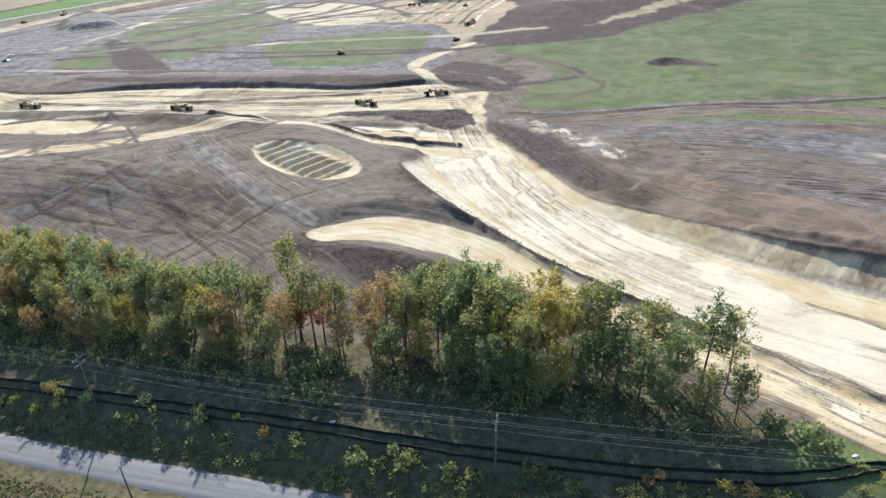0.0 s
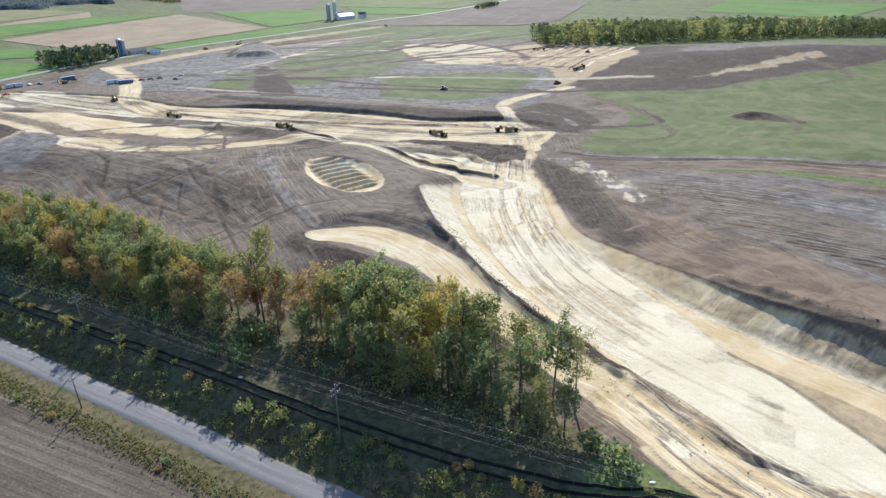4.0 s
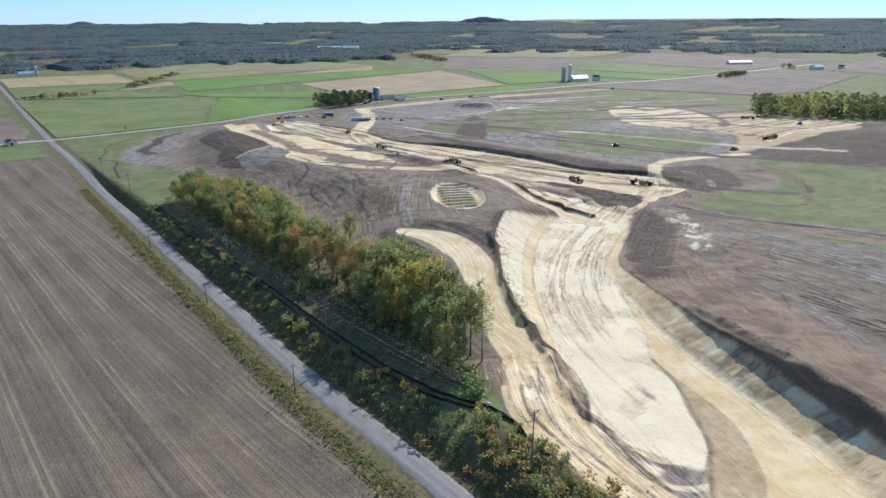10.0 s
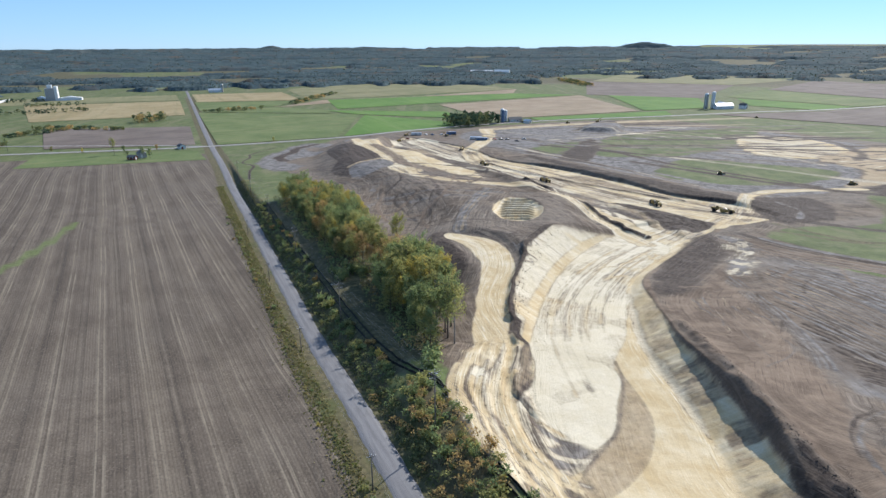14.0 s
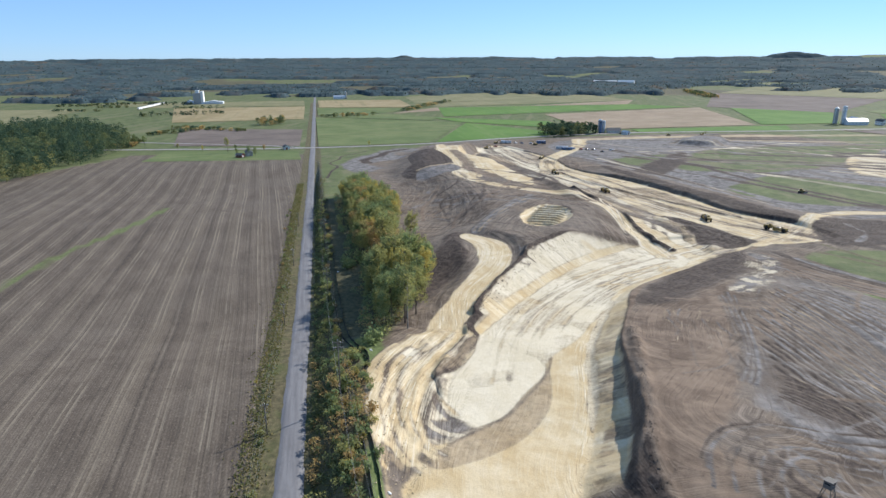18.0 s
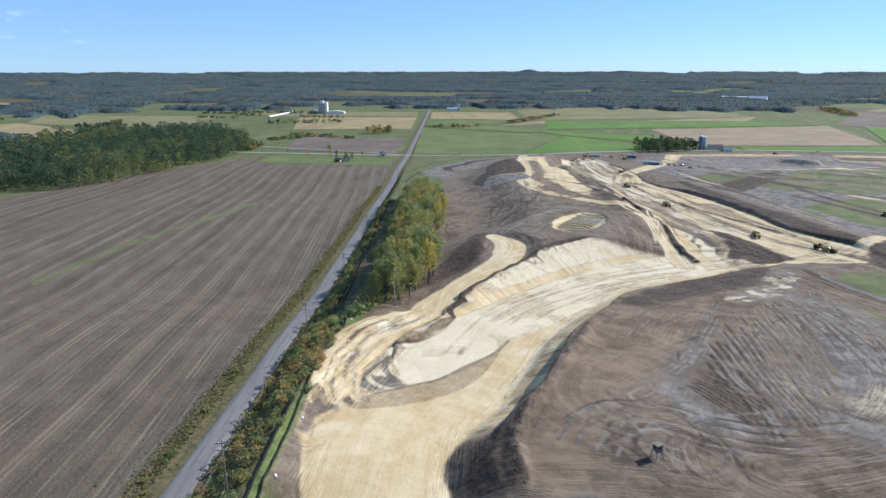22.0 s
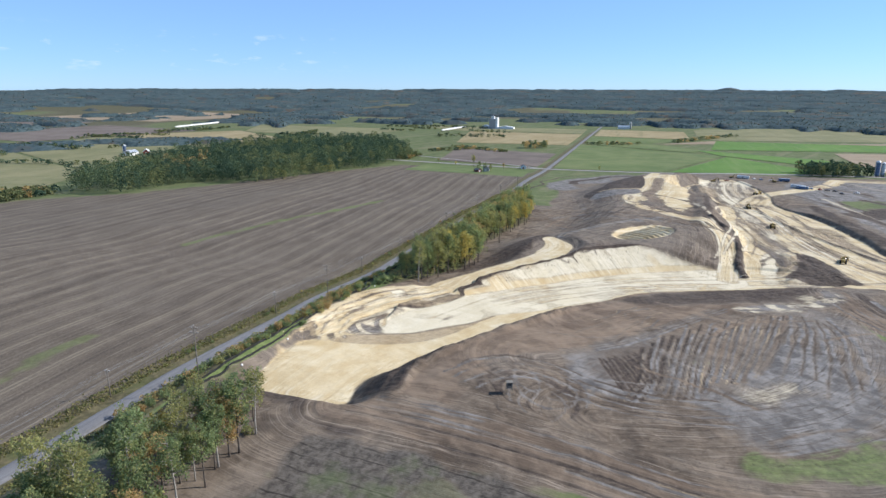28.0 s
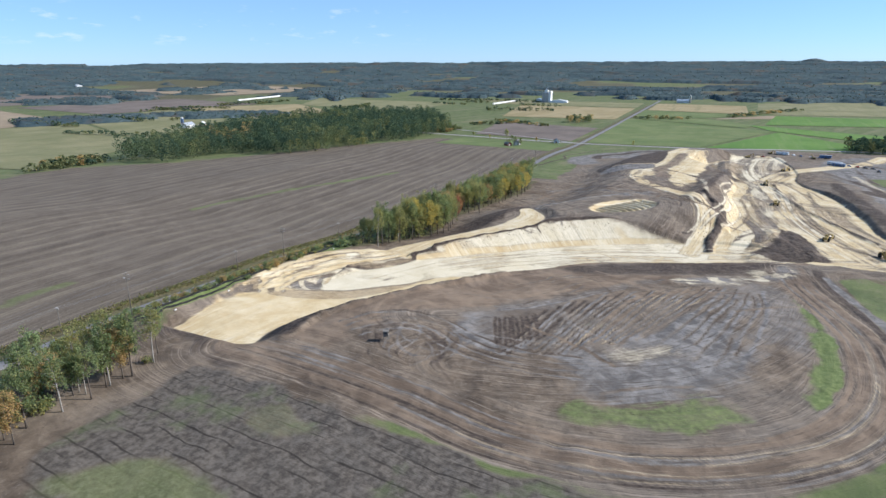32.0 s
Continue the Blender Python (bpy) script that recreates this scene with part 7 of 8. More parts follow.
GLASS_DARK = plain("window_glass", (0.03, 0.035, 0.04), 0.08, 0, 0.1, 1.0, 0.6)


def stand(ob, x, y, turn=0.0, z=None):
    ob.matrix_basis = pose(x, y, (height(x, y) if math.hypot(x, y) < 1100 else float(natural(np.array([x]), np.array([y]))[0])) + 0.35 if z is None else z, 0, 0, turn)
    return ob


def gabled(name, long, wide, wall, roof_h, walls, roofs, doors=1, windows=3, chimney=False):
    """A house, shed or barn with a ridged roof, eaves, doors and windows."""
    base = new(name)
    l, w = long / 2, wide / 2
    part("wall", Shape().add([(-l, -w, -1.5), (l, -w, -1.5), (l, w, -1.5), (-l, w, -1.5), (-l, -w, wall), (l, -w, wall), (l, w, wall), (-l, w, wall), (-l, 0, wall + roof_h), (l, 0, wall + roof_h)],
                             [(0, 1, 5, 4), (2, 3, 7, 6), (1, 2, 6, 9, 5), (3, 0, 4, 8, 7), (0, 3, 2, 1)]), walls, base)
    e, k = 0.5, roof_h / w
    roof = Shape()
    for s in (-1, 1):
        roof.add([(-l - e, s * (w + e), wall - k * e), (l + e, s * (w + e), wall - k * e), (l + e, 0, wall + roof_h), (-l - e, 0, wall + roof_h),
                  (-l - e, s * (w + e), wall - k * e + 0.2), (l + e, s * (w + e), wall - k * e + 0.2), (l + e, 0, wall + roof_h + 0.2), (-l - e, 0, wall + roof_h + 0.2)],
                 [(0, 1, 2, 3), (7, 6, 5, 4), (0, 4, 5, 1), (1, 5, 6, 2), (3, 2, 6, 7), (0, 3, 7, 4)])
    r = part("roof", roof, roofs, base)
    for k in range(doors):
        part("door", Shape().box(l - 0.02, l + 0.08, -1.6 + k * 3.6, 1.6 + k * 3.6 - 1.0, -0.2, min(wall * 0.8, 3.4), 0.03), WHITE_PAINT if walls is not WHITE_PAINT else BARN_RED, base)
    for s in (-1, 1):
        for k in range(windows):
            x = -l + long * (k + 0.5) / windows
            win = part("window", Shape().box(x - 0.55, x + 0.55, s * w - 0.06, s * w + 0.06, wall * 0.42, wall * 0.42 + 1.2, 0.02), WHITE_PAINT, base)
            part("pane", Shape().box(x - 0.43, x + 0.43, s * w - 0.075, s * w + 0.075, wall * 0.42 + 0.12, wall * 0.42 + 1.08), GLASS_DARK, win)
    if chimney:
        part("chimney", Shape().box(-0.4, 0.4, -0.4, 0.4, wall + roof_h * 0.6, wall + roof_h + 1.2, 0.04), BARN_RED, r)
    return base


def silo(tall, r, body, dome, label, x, y):
    base = new("silo")
    part("barrel", Shape().spin([(r, -1.5)] + [p for k in range(9) for p in ((r, tall * (k + 0.9) / 9), (r + 0.07, tall * (k + 0.93) / 9), (r + 0.07, tall * (k + 0.98) / 9), (r, tall * (k + 1) / 9))], 20), body, base, soft=True)
    part("dome", Shape().spin([(r + 0.1, tall), (r * 0.95, tall + r * 0.3), (r * 0.7, tall + r * 0.62), (r * 0.3, tall + r * 0.84), (0.05, tall + r * 0.9)], 20), dome, base, soft=True)
    part("chute", Shape().box(r - 0.1, r + 0.75, -0.45, 0.45, 0, tall * 0.97, 0.05), dome, base)
    return tagged(stand(base, x, y, -60), label, "silo", "farm silos")


silo(18, 3.0, BLUE_SILO, SHEET_METAL, "tall dark blue silo with a pale dome", -653, 491)
silo(16, 2.6, SHEET_METAL, SHEET_METAL, "shorter grey steel silo beside the blue one", -658, 499)
silo(24, 3.6, CONCRETE, WHITE_PAINT, "tall grey concrete silo with a white dome", -684, 925)
silo(27, 3.4, SHEET_METAL, WHITE_PAINT, "tallest pale silo with a white dome", -678, 935)
silo(17, 2.6, CONCRETE, WHITE_PAINT, "grey concrete farm silo beside a barn", -1540, 166)
silo(15, 2.4, BLUE_SILO, WHITE_PAINT, "blue farm silo beside white barns", -560, -628)
BUILT = [("barn", 34, 14, 5.5, 4.5, WHITE_PAINT, SHEET_METAL, 2, 6, -668, 950, 78, "long white barn with a bright metal roof"),
         ("barn", 18, 12, 6.0, 5.0, BARN_RED, SHEET_METAL, 1, 4, -680, 958, -12, "red barn with a metal roof"),
         ("farmhouse", 12, 9, 6.0, 3.2, WHITE_PAINT, DARK_ROOF, 1, 3, -655, 985, 20, "white farmhouse with a dark roof"),
         ("barn", 20, 10, 4.2, 3.2, SHEET_METAL, DARK_ROOF, 1, 4, -652, 512, 80, "low grey barn beside the silos"),
         ("shed", 10, 7, 3.0, 2.2, WHITE_PAINT, SHEET_METAL, 1, 2, -632, 522, 30, "small white farm shed"),
         ("barn", 30, 14, 5.0, 4.0, WHITE_PAINT, SHEET_METAL, 2, 5, -1545, 148, 85, "white barn with a metal roof among trees"),
         ("farmhouse", 12, 9, 5.5, 3.0, WHITE_PAINT, DARK_ROOF, 1, 3, -546, -614, 30, "white farmhouse behind the pine wood"),
         ("barn", 24, 12, 5.0, 4.2, WHITE_PAINT, SHEET_METAL, 1, 4, -556, -612, 10, "white barn with a pale blue roof"),
         ("barn", 20, 10, 4.5, 4.0, BARN_RED, WHITE_PAINT, 1, 4, -584, -606, 40, "barn with a white roof behind the wood"),
         ("farmhouse", 11, 8, 5.0, 2.8, WHITE_PAINT, DARK_ROOF, 1, 3, -640, -880, 30, "small white house on the far lane"),
         ("shed", 16, 9, 3.5, 2.5, SHEET_METAL, SHEET_METAL, 1, 3, -650, -868, 80, "pale metal shed beside the house"),
         ("farmhouse", 11, 8, 4.5, 2.6, CONCRETE, DARK_ROOF, 1, 3, -530, 0, 10, "grey house under trees by the field"),
         ("shed", 8, 6, 2.8, 1.8, BARN_RED, DARK_ROOF, 1, 2, -515, -8, 60, "small dark shed by the house"),
         ("cottage", 9, 7, 3.0, 2.2, WHITE_PAINT, DARK_ROOF, 1, 2, -588, 40, 15, "small cottage with a dark roof at the crossroads"),
         ("barn", 60, 18, 5.0, 3.5, WHITE_PAINT, WHITE_PAINT, 2, 6, -700, 1590, 60, "long white poultry barn on the plain"),
         ("barn", 30, 16, 6.0, 4.0, WHITE_PAINT, SHEET_METAL, 1, 5, -500, 1552, 80, "white dairy barn among the far fields"),
         ("farmhouse", 12, 9, 5.5, 3.0, WHITE_PAINT, DARK_ROOF, 1, 3, -470, 1606, 20, "white farmhouse among the far fields"),
         ("barn", 90, 24, 7.0, 5.0, WHITE_PAINT, WHITE_PAINT, 2, 6, -2131, 1203, 50, "long white sheds at the edge of the woods"),
         ("barn", 60, 20, 9.0, 6.0, WHITE_PAINT, WHITE_PAINT, 2, 6, -2060, 1255, 50, "tall white shed at the edge of the woods"),
         ("barn", 70, 20, 6.0, 4.0, WHITE_PAINT, WHITE_PAINT, 2, 6, -1540, -2190, 60, "white farm sheds on the far plain")]
for name, lo, wi, wa, ro, m1, m2, dr, wn, x, y, turn, words in BUILT:
    tagged(stand(gabled(name, lo, wi, wa, ro, m1, m2, dr, wn, name == "farmhouse"), x, y, turn), words, "house" if name in ("farmhouse", "cottage") else "barn" if name == "barn" else "shed", "farm buildings")

# grain mill with its tower and sheds, and the long rail cars
mill = new("grain_mill")
part("tower", Shape().box(-9, 9, -7, 7, -1, 26, 0.3), CONCRETE, mill, "pale concrete tower")
part("head_house", Shape().box(-4, 5, -4, 4, 26, 33, 0.2), WHITE_PAINT, mill)
part("annex", Shape().box(9, 15, -8, 8, -1, 30, 0.2), WHITE_PAINT, mill, "bright white annex")
part("shed", Shape().prism([(-30, -1), (-9, -1), (-9, 6), (-19.5, 10), (-30, 6)], -8, 8), SHEET_METAL, mill)
part("store", Shape().prism([(15, -1), (60, -1), (60, 5), (37, 8), (15, 5)], -9, 9), WHITE_PAINT, mill)
part("spout", Shape().tube([(0, 0, 33), (3, 1, 40)], [0.5, 0.3], 6), SHEET_METAL, mill)
tagged(stand(mill, -1434, -198, 88), "pale concrete grain mill with white annex and low sheds", "grain mill")


def rail_car():
    base = new("rail_car")
    part("hopper", Shape().prism([(-7, 1.1), (7, 1.1), (8.5, 2.6), (8.5, 4.4), (8, 4.9), (-8, 4.9), (-8.5, 4.4), (-8.5, 2.6)], -1.55, 1.55), WHITE_PAINT, base, "white ribbed hopper body")
    for x in (-6.4, 6.4):
        part("bogie", Shape().box(x - 1.4, x + 1.4, -1.2, 1.2, 0.05, 1.1, 0.15), DARK_ROOF, base)
    return base


car_stock = rail_car()
spots = [(-1290 - 17.6 * k * math.cos(0.1), -297 + 17.6 * k * math.sin(0.1), -6) for k in range(10)] + [(-1178 - 17.6 * k * math.cos(0.12), -1036 - 17.6 * k * math.sin(0.12), 7) for k in range(14)]
for k, (x, y, turn) in enumerate(spots):
    ob = car_stock if k == 0 else copy_thing(car_stock, Matrix())
    tagged(stand(ob, x, y, turn), "white hopper rail car in a long train", "rail car", "rail cars")


# ---- earth movers and vehicles ----
YELLOW = plain("machine_yellow", (0.36, 0.255, 0.085), 0.65, 0, 0.4, 0.9)
RUBBER = plain("rubber", (0.022, 0.021, 0.02), 0.85, 0, 0.4, 2.0)
STEEL = plain("worn_steel", (0.30, 0.27, 0.23), 0.45, 0.7, 0.4, 1.5)
DARK_STEEL = plain("dark_steel", (0.05, 0.045, 0.04), 0.6, 0.4, 0.3, 1.5)


def wheel(parent, x, y, r, w, hub=None):
    m = pose(x, y, r, 90, 0, 0)
    tyre = part("tyre", Shape().spin([(r * 0.55, -w / 2), (r * 0.93, -w / 2), (r, -w * 0.36), (r, w * 0.36), (r * 0.93, w / 2), (r * 0.55, w / 2)], 18, m), RUBBER, parent, soft=False)
    part("rim", Shape().spin([(r * 0.15, -w * 0.42), (r * 0.54, -w * 0.46), (r * 0.54, w * 0.46), (r * 0.15, w * 0.42)], 14, m), hub or YELLOW, tyre)


def scraper():
    """A motor scraper: tractor in front, gooseneck over to the bowl, engine behind."""
    base = new("scraper")
    part("hood", Shape().prism([(4.6, 1.1), (7.3, 1.2), (7.4, 2.5), (6.9, 2.8), (4.6, 2.9)], -0.95, 0.95), YELLOW, base)
    cab = part("cab", Shape().prism([(3.3, 1.7), (4.6, 1.7), (4.6, 2.9), (4.35, 3.75), (3.2, 3.75)], -0.9, 0.35), YELLOW, base, "dusty yellow operator cab")
    part("window", Shape().prism([(3.5, 2.75), (4.52, 2.75), (4.3, 3.55), (3.5, 3.55)], -0.93, 0.38), GLASS_DARK, cab)
    part("gooseneck", Shape().prism([(2.6, 1.3), (3.4, 1.3), (3.2, 3.0), (1.2, 3.3), (-0.4, 2.6), (-0.4, 2.1), (1.0, 2.7), (2.5, 2.4)], -0.45, 0.45), YELLOW, base)
    for s in (-1, 1):
        part("draft_arm", Shape().prism([(1.4, 2.9), (0.4, 2.9), (-2.4, 1.2), (-2.2, 0.8), (0.9, 2.2)], s * 1.75 - 0.16, s * 1.75 + 0.16), YELLOW, base)
        part("bowl_side", Shape().prism([(1.4, 0.7), (1.2, 2.4), (-3.6, 2.6), (-4.2, 1.0), (0.4, 0.45)], s * 1.6 - 0.09, s * 1.6 + 0.09), YELLOW, base)
        wheel(base, 5.3, s * 1.35, 1.15, 0.85)
        wheel(base, -5.2, s * 1.35, 1.15, 0.85)
    part("load", Shape().spin([(2.4, 1.3), (1.8, 2.2), (0.9, 2.75), (0.1, 2.9)], 11, pose(-1.2, 0, 0) @ Matrix.Diagonal((1, 0.62, 1, 1))), STEEL, base, "heaped earth in the bowl", True)
    part("rear_engine", Shape().prism([(-4.3, 1.2), (-4.3, 2.7), (-6.6, 2.6), (-6.9, 1.5), (-6.4, 1.0)], -0.85, 0.85), YELLOW, base)
    part("push_block", Shape().box(-7.7, -6.7, -0.55, 0.55, 0.75, 1.5, 0.08), STEEL, base)
    part("exhaust", Shape().tube([(5.4, 0.4, 2.7), (5.4, 0.4, 3.9), (5.3, 0.4, 4.0)], [0.1, 0.1, 0.08], 7), DARK_STEEL, base)
    return base


def dozer():
    base = new("bulldozer")
    for s in (-1, 1):
        part("track", Shape().prism([(-2.0, 0.1), (1.7, 0.0), (2.3, 0.45), (2.2, 0.95), (1.0, 1.25), (-1.7, 1.2), (-2.4, 0.75)], s * 1.15 - 0.32, s * 1.15 + 0.32), DARK_STEEL, base)
        part("push_arm", Shape().box(0.2, 3.0, s * 1.6 - 0.1, s * 1.6 + 0.1, 0.45, 0.75, 0.04), YELLOW, base)
    part("hood", Shape().prism([(0.2, 0.9), (2.3, 0.9), (2.3, 2.0), (0.2, 2.25)], -0.65, 0.65), YELLOW, base)
    cab = part("cab", Shape().prism([(-1.5, 1.1), (0.3, 1.1), (0.3, 2.2), (0.1, 3.2), (-1.4, 3.2)], -0.85, 0.85), YELLOW, base)
    part("window", Shape().prism([(-1.25, 2.2), (0.2, 2.2), (0.02, 3.0), (-1.25, 3.0)], -0.88, 0.88), GLASS_DARK, cab)
    part("blade", Shape().prism([(2.9, 0.05), (3.25, 0.15), (3.05, 0.8), (3.2, 1.55), (3.05, 1.55), (2.85, 0.8)], -2.1, 2.1), STEEL, base, "curved worn steel blade")
    part("ripper", Shape().prism([(-2.4, 0.9), (-3.1, 1.1), (-3.3, 0.2), (-3.1, 0.2), (-2.9, 0.8), (-2.4, 0.6)], -0.4, 0.4), STEEL, base)
    part("exhaust", Shape().tube([(1.1, 0.25, 2.1), (1.1, 0.25, 3.1)], [0.07, 0.07], 7), DARK_STEEL, base)
    return base


def excavator():
    base = new("excavator")
    for s in (-1, 1):
        part("track", Shape().prism([(-2.1, 0.1), (2.1, 0.1), (2.5, 0.55), (2.1, 1.0), (-2.1, 1.0), (-2.5, 0.55)], s * 1.2 - 0.3, s * 1.2 + 0.3), DARK_STEEL, base)
    body = part("house", Shape().prism([(-2.9, 1.15), (1.7, 1.15), (1.7, 1.9), (0.6, 2.4), (-2.9, 2.5)], -1.35, 1.35), YELLOW, base)
    cab = part("cab", Shape().prism([(0.3, 1.3), (1.9, 1.3), (1.95, 2.1), (1.6, 3.05), (0.4, 3.05)], 0.45, 1.35), YELLOW, base)
    part("window", Shape().prism([(0.55, 2.05), (1.85, 2.05), (1.5, 2.9), (0.55, 2.9)], 0.42, 1.38), GLASS_DARK, cab)
    part("boom", Shape().prism([(1.2, 1.6), (3.6, 4.4), (6.2, 4.6), (6.2, 5.0), (3.4, 5.0), (0.9, 2.2)], -0.28, 0.28), YELLOW, base)
    part("stick", Shape().prism([(5.8, 5.2), (6.5, 5.0), (6.9, 1.9), (6.6, 1.8)], -0.2, 0.2), YELLOW, base)
    part("bucket", Shape().prism([(6.4, 1.9), (7.1, 1.9), (6.9, 0.9), (6.1, 0.4), (5.7, 0.9)], -0.6, 0.6), STEEL, base)
    return base


def pickup(paint):
    base = new("pickup_truck")
    part("body", Shape().prism([(-2.8, 0.55), (2.75, 0.55), (2.85, 1.0), (2.6, 1.12), (1.15, 1.2), (-2.8, 1.2)], -0.95, 0.95), paint, base)
    cab = part("cab", Shape().prism([(1.15, 1.2), (0.5, 1.85), (-0.95, 1.88), (-1.1, 1.2)], -0.82, 0.82), paint, base)
    part("window", Shape().prism([(0.98, 1.26), (0.48, 1.76), (-0.85, 1.78), (-0.95, 1.26)], -0.84, 0.84), GLASS_DARK, cab)
    part("bed", Shape().box(-2.7, -1.2, -0.75, 0.75, 1.16, 1.21), DARK_STEEL, base)
    for x in (-1.75, 1.8):
        for s in (-1, 1):
            wheel(base, x, s * 0.82, 0.38, 0.26, STEEL)
    for s in (-1, 1):
        part("headlight", Shape().box(2.74, 2.86, s * 0.72 - 0.15, s * 0.72 + 0.15, 0.82, 0.98, 0.02), WHITE_PAINT, base)
    return base


def site_trailer(paint, long):
    base = new("site_trailer")
    part("body", Shape().box(-long / 2, long / 2, -1.5, 1.5, 0.7, 3.4, 0.06), paint, base)
    part("roof", Shape().prism([(-long / 2 - 0.1, 3.4), (long / 2 + 0.1, 3.4), (long / 2 + 0.1, 3.52), (-long / 2 - 0.1, 3.52)], -1.6, 1.6), SHEET_METAL, base)
    part("door", Shape().box(-0.5, 0.5, -1.56, -1.48, 0.75, 2.85, 0.02), DARK_ROOF, base)
    for x in (-long * 0.33, long * 0.33):
        w = part("window", Shape().box(x - 0.6, x + 0.6, -1.55, -1.48, 1.7, 2.7, 0.02), WHITE_PAINT, base)
        part("pane", Shape().box(x - 0.5, x + 0.5, -1.57, -1.53, 1.8, 2.6), GLASS_DARK, w)
    part("skirt", Shape().box(-long / 2 + 0.1, long / 2 - 0.1, -1.4, 1.4, 0, 0.72), DARK_ROOF, base)
    return base


def set_down(stock, spots, label, category, group):
    for k, (x, y, turn) in enumerate(spots):
        ob = stock if k == 0 else copy_thing(stock, Matrix())
        dx, dy = math.cos(radians(turn)) * 4, math.sin(radians(turn)) * 4
        tip = math.degrees(math.atan2(height(x - dx, y - dy) - height(x + dx, y + dy), 8))
        tip = max(-9.0, min(9.0, tip))
        ob.matrix_basis = pose(x, y, height(x, y) - 0.04, 0, tip, turn)
        tagged(ob, label, category, group)


set_down(scraper(), [(-322, 292, 176), (-222, 294, -8), (-122, 315, -20), (-88, 338, 200), (-418, 314, 150), (-113, 552, 70), (-200, 682, 20)], "dusty yellow motor scraper on the sand haul road", "scraper", "earth movers")
set_down(dozer(), [(-112, 492, 60), (-187, 440, 10), (-604, 574, 90), (-640, 519, 80), (-143, 676, 200), (-536, 882, 40)], "dusty yellow bulldozer standing on bare ground", "bulldozer", "earth movers")
set_down(excavator(), [(-576, 309, 40), (-530, 283, 120), (-545, 352, 200), (-599, 625, 100)], "yellow tracked excavator with lowered boom", "excavator", "earth movers")
CAR_PAINT = {"white": WHITE_PAINT, "blue": plain("car_blue", (0.06, 0.13, 0.26), 0.25, 0.2, 0.15, 1.0), "dark": plain("car_dark", (0.04, 0.042, 0.048), 0.25, 0.2, 0.15, 1.0), "red": plain("car_red", (0.26, 0.04, 0.03), 0.25, 0.1, 0.15, 1.0)}
for hue, spots in {"white": [(-571, 334, 20), (-560, 352, 95), (-487, 372, 15), (-460, 415, 70)], "blue": [(-566, 341, 20), (-483, 378, 15), (-556, 360, 95)], "dark": [(-473, 391, 30), (-468, 397, 30), (-552, 366, 95), (-447, 398, 10)],
                   "red": [(-478, 385, 20), (-548, 300, 60)]}.items():
    set_down(pickup(CAR_PAINT[hue]), spots, f"{hue} pickup truck parked in the site yard", "pickup truck", "cars in the site yard")
set_down(site_trailer(WHITE_PAINT, 14), [(-575, 322, 70), (-490, 366, 62)], "white site office trailer in the yard", "site trailer", "site trailers")
set_down(site_trailer(CAR_PAINT["blue"], 12), [(-562, 366, 75), (-478, 368, 60)], "blue storage trailer in the yard", "site trailer", "site trailers")

# ---- hunting blind on the stripped rise ----
BLIND_WOOD = plain("blind_wood", (0.20, 0.18, 0.155), 0.9, 0, 0.35, 2.0)
blind = new("hunting_blind")
cabin = part("cabin", Shape().box(-0.95, 0.95, -0.95, 0.95, 2.0, 3.9, 0.04), BLIND_WOOD, blind, "grey plywood cabin")
for s in (-1, 1):
    part("window", Shape().box(-0.6, 0.6, s * 0.95 - 0.03, s * 0.95 + 0.03, 3.05, 3.5), GLASS_DARK, cabin)
    part("window", Shape().box(s * 0.95 - 0.03, s * 0.95 + 0.03, -0.6, 0.6, 3.05, 3.5), GLASS_DARK, cabin)
part("roof", Shape().prism([(-1.2, 3.85), (1.2, 4.1), (1.2, 4.2), (-1.2, 3.95)], -1.15, 1.15), BLIND_WOOD, blind, "flat grey board roof")
for a in (-1, 1):
    for b in (-1, 1):
        part("leg", Shape().tube([(a * 1.25, b * 1.25, -0.3), (a * 0.85, b * 0.85, 2.05)], [0.09, 0.09], 6), BLIND_WOOD, blind)
    part("brace", Shape().tube([(a * 1.2, -1.1, 0.4), (a * 0.95, 0.9, 1.8)], [0.05, 0.05], 5), BLIND_WOOD, blind)
ladder = part("ladder", Shape().tube([(1.9, -0.25, 0), (1.0, -0.25, 2.6)], [0.04, 0.04], 5).tube([(1.9, 0.25, 0), (1.0, 0.25, 2.6)], [0.04, 0.04], 5), BLIND_WOOD, blind)
for k in range(7):
    w = (k + 0.6) / 7.4
    part("rung", Shape().tube([(1.9 - 0.9 * w, -0.25, 2.6 * w), (1.9 - 0.9 * w, 0.25, 2.6 * w)], [0.025, 0.025], 5), BLIND_WOOD, ladder)
blind.matrix_basis = sized(on_ground(138, 166, 20), 0.8)
tagged(blind, "grey wooden hunting blind on tall legs on bare soil", "hunting blind")


# ---- clods, roots and rubble along the dug edges ----
CLOD = plain("clod", (0.085, 0.066, 0.054), 0.95, 0, 0.4, 1.5)
SAND_CLOD = plain("sand_clod", (0.50, 0.40, 0.25), 0.95, 0, 0.3, 1.5)


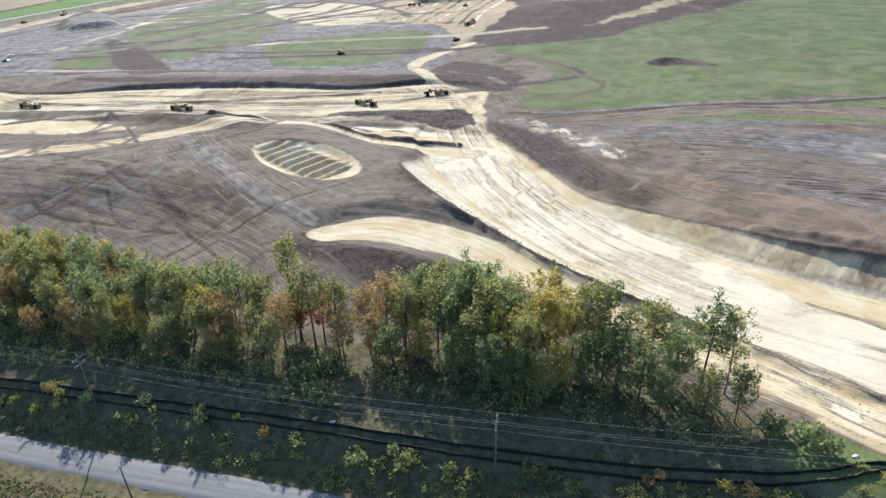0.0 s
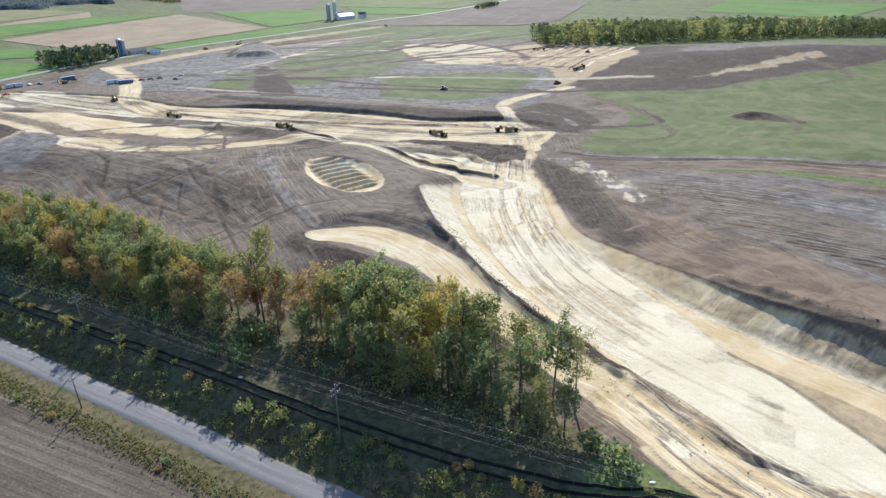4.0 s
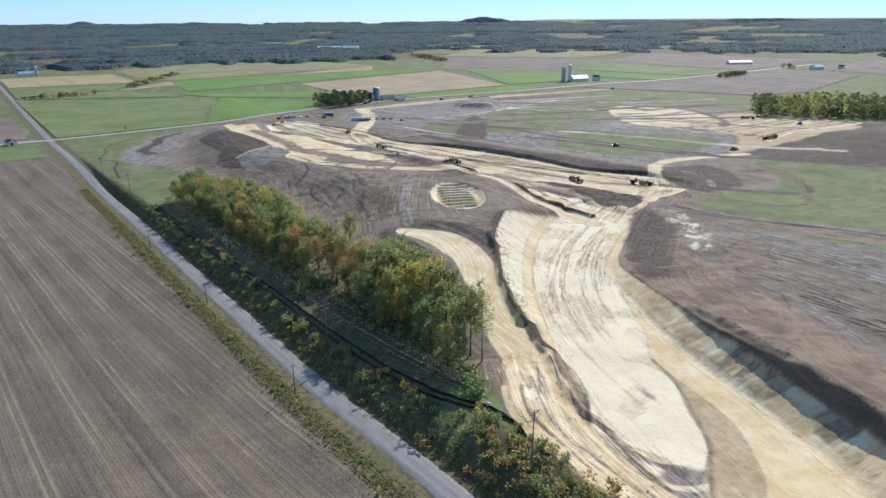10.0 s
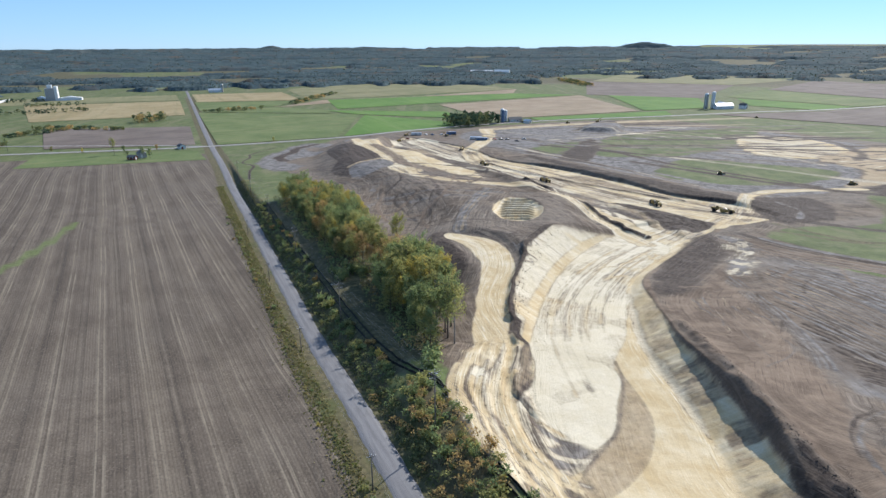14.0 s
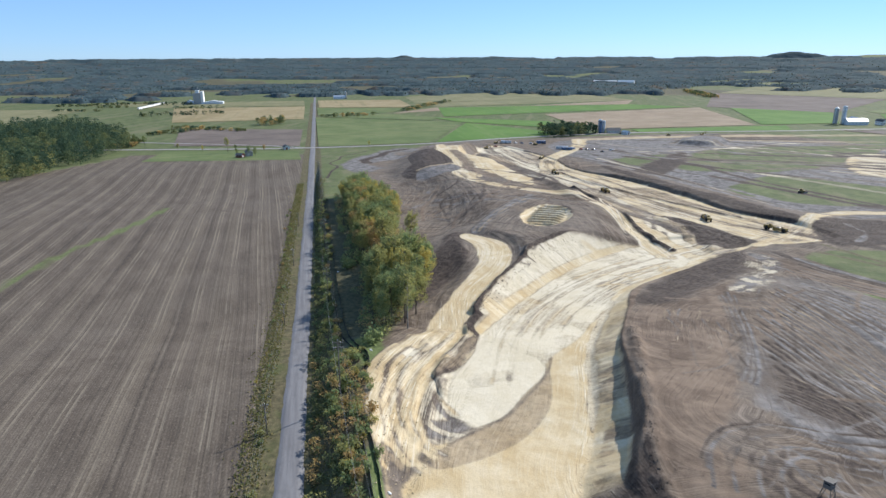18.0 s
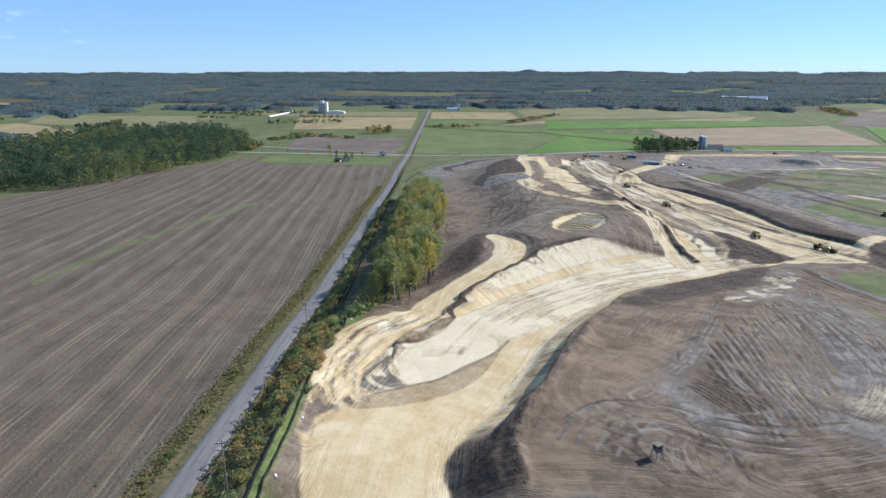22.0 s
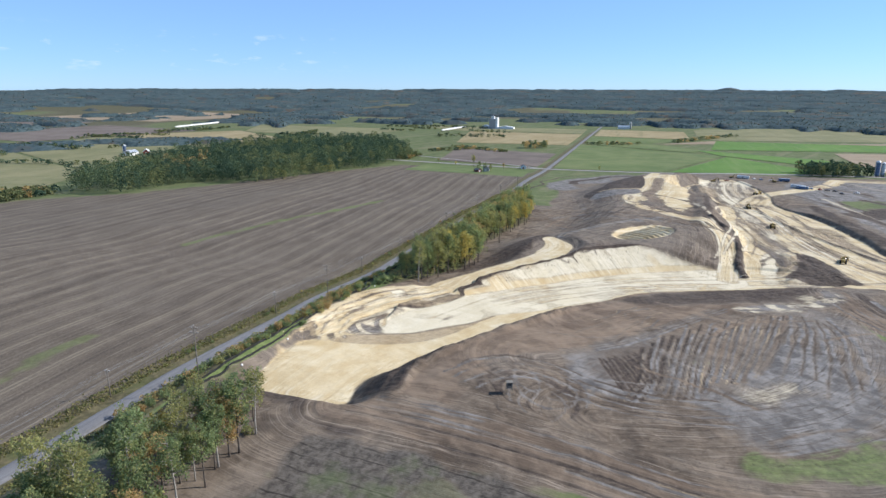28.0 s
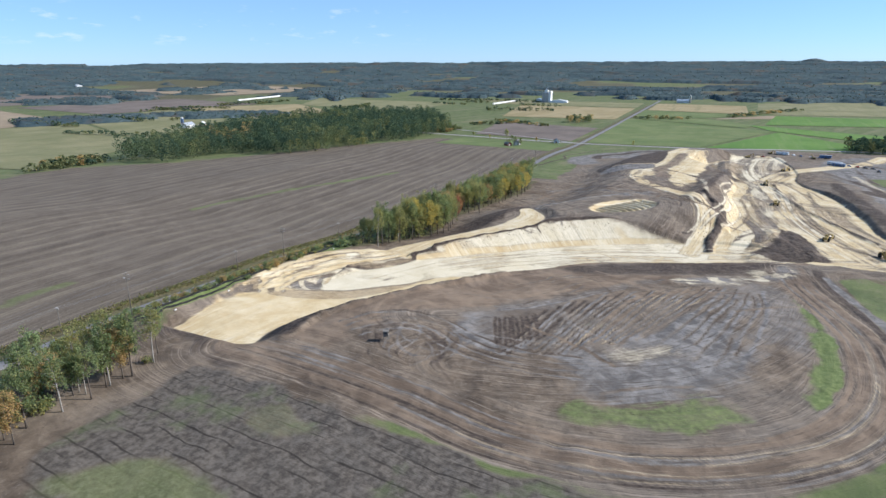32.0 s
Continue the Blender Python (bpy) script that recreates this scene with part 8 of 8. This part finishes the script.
def rubble(name, spots, low, high, mat, label, seed):
    """Loose lumps, each an uneven eight-cornered stone, joined as one mass."""
    r = np.random.default_rng(seed)
    base = np.array([(1, 0, 0), (-1, 0, 0), (0, 1, 0), (0, -1, 0), (0, 0, 1), (0, 0, -1)], float)
    faces = np.array([(0, 2, 4), (2, 1, 4), (1, 3, 4), (3, 0, 4), (2, 0, 5), (1, 2, 5), (3, 1, 5), (0, 3, 5)])
    spots = np.asarray(spots, float)
    z = np.array([height(a, b) for a, b in spots])
    size = low + (high - low) * r.random(len(spots)) ** 2.5
    a = r.uniform(0, 6.3, len(spots))
    v = base[None] * r.uniform(0.6, 1.3, (len(spots), 6, 1)) * size[:, None, None] * np.array([1.3, 1, 0.75])
    v = np.stack([v[..., 0] * np.cos(a)[:, None] - v[..., 1] * np.sin(a)[:, None], v[..., 0] * np.sin(a)[:, None] + v[..., 1] * np.cos(a)[:, None], v[..., 2]], -1)
    v += np.stack([spots[:, 0], spots[:, 1], z + size * 0.25], -1)[:, None, :]
    f = (faces[None] + (np.arange(len(spots)) * 6)[:, None, None]).reshape(-1, 3)
    me = bpy.data.meshes.new(name)
    me.from_pydata(v.reshape(-1, 3).tolist(), [], f.tolist())
    me.materials.append(mat)
    me.update()
    return tagged(new(name, me), label, "rubble", kind="stuff")


def along_line(line, count, spread, seed):
    r = np.random.default_rng(seed)
    k = r.uniform(0, len(line) - 1.001, count)
    i = k.astype(int)
    return line[i] + (line[i + 1] - line[i]) * (k - i)[:, None] + r.normal(0, spread, (count, 2))


rubble("clods", along_line(BERM_E, 520, 0.7, 1), 0.05, 0.24, CLOD, "dark clods and roots pushed into a bank", 2)
rubble("clods", along_line(RIM, 380, 1.5, 3), 0.06, 0.3, CLOD, "dark clods along the rim of the cut", 4)
rubble("sand_lumps", along_line(MESS_LINE, 420, 3.5, 7), 0.05, 0.28, SAND_CLOD, "broken lumps of sandstone on the benches", 8)
rubble("sand_lumps", along_line(np.array([(-60, 226.0), (-38, 194), (-12, 168), (10, 150), (34, 130)]), 260, 1.5, 9), 0.05, 0.24, SAND_CLOD, "fallen sand lumps at the foot of the cliff", 10)
rubble("clods", along_line(RIB_LINE, 260, 1.8, 11), 0.08, 0.35, CLOD, "dark clods along the haul road edge", 12)
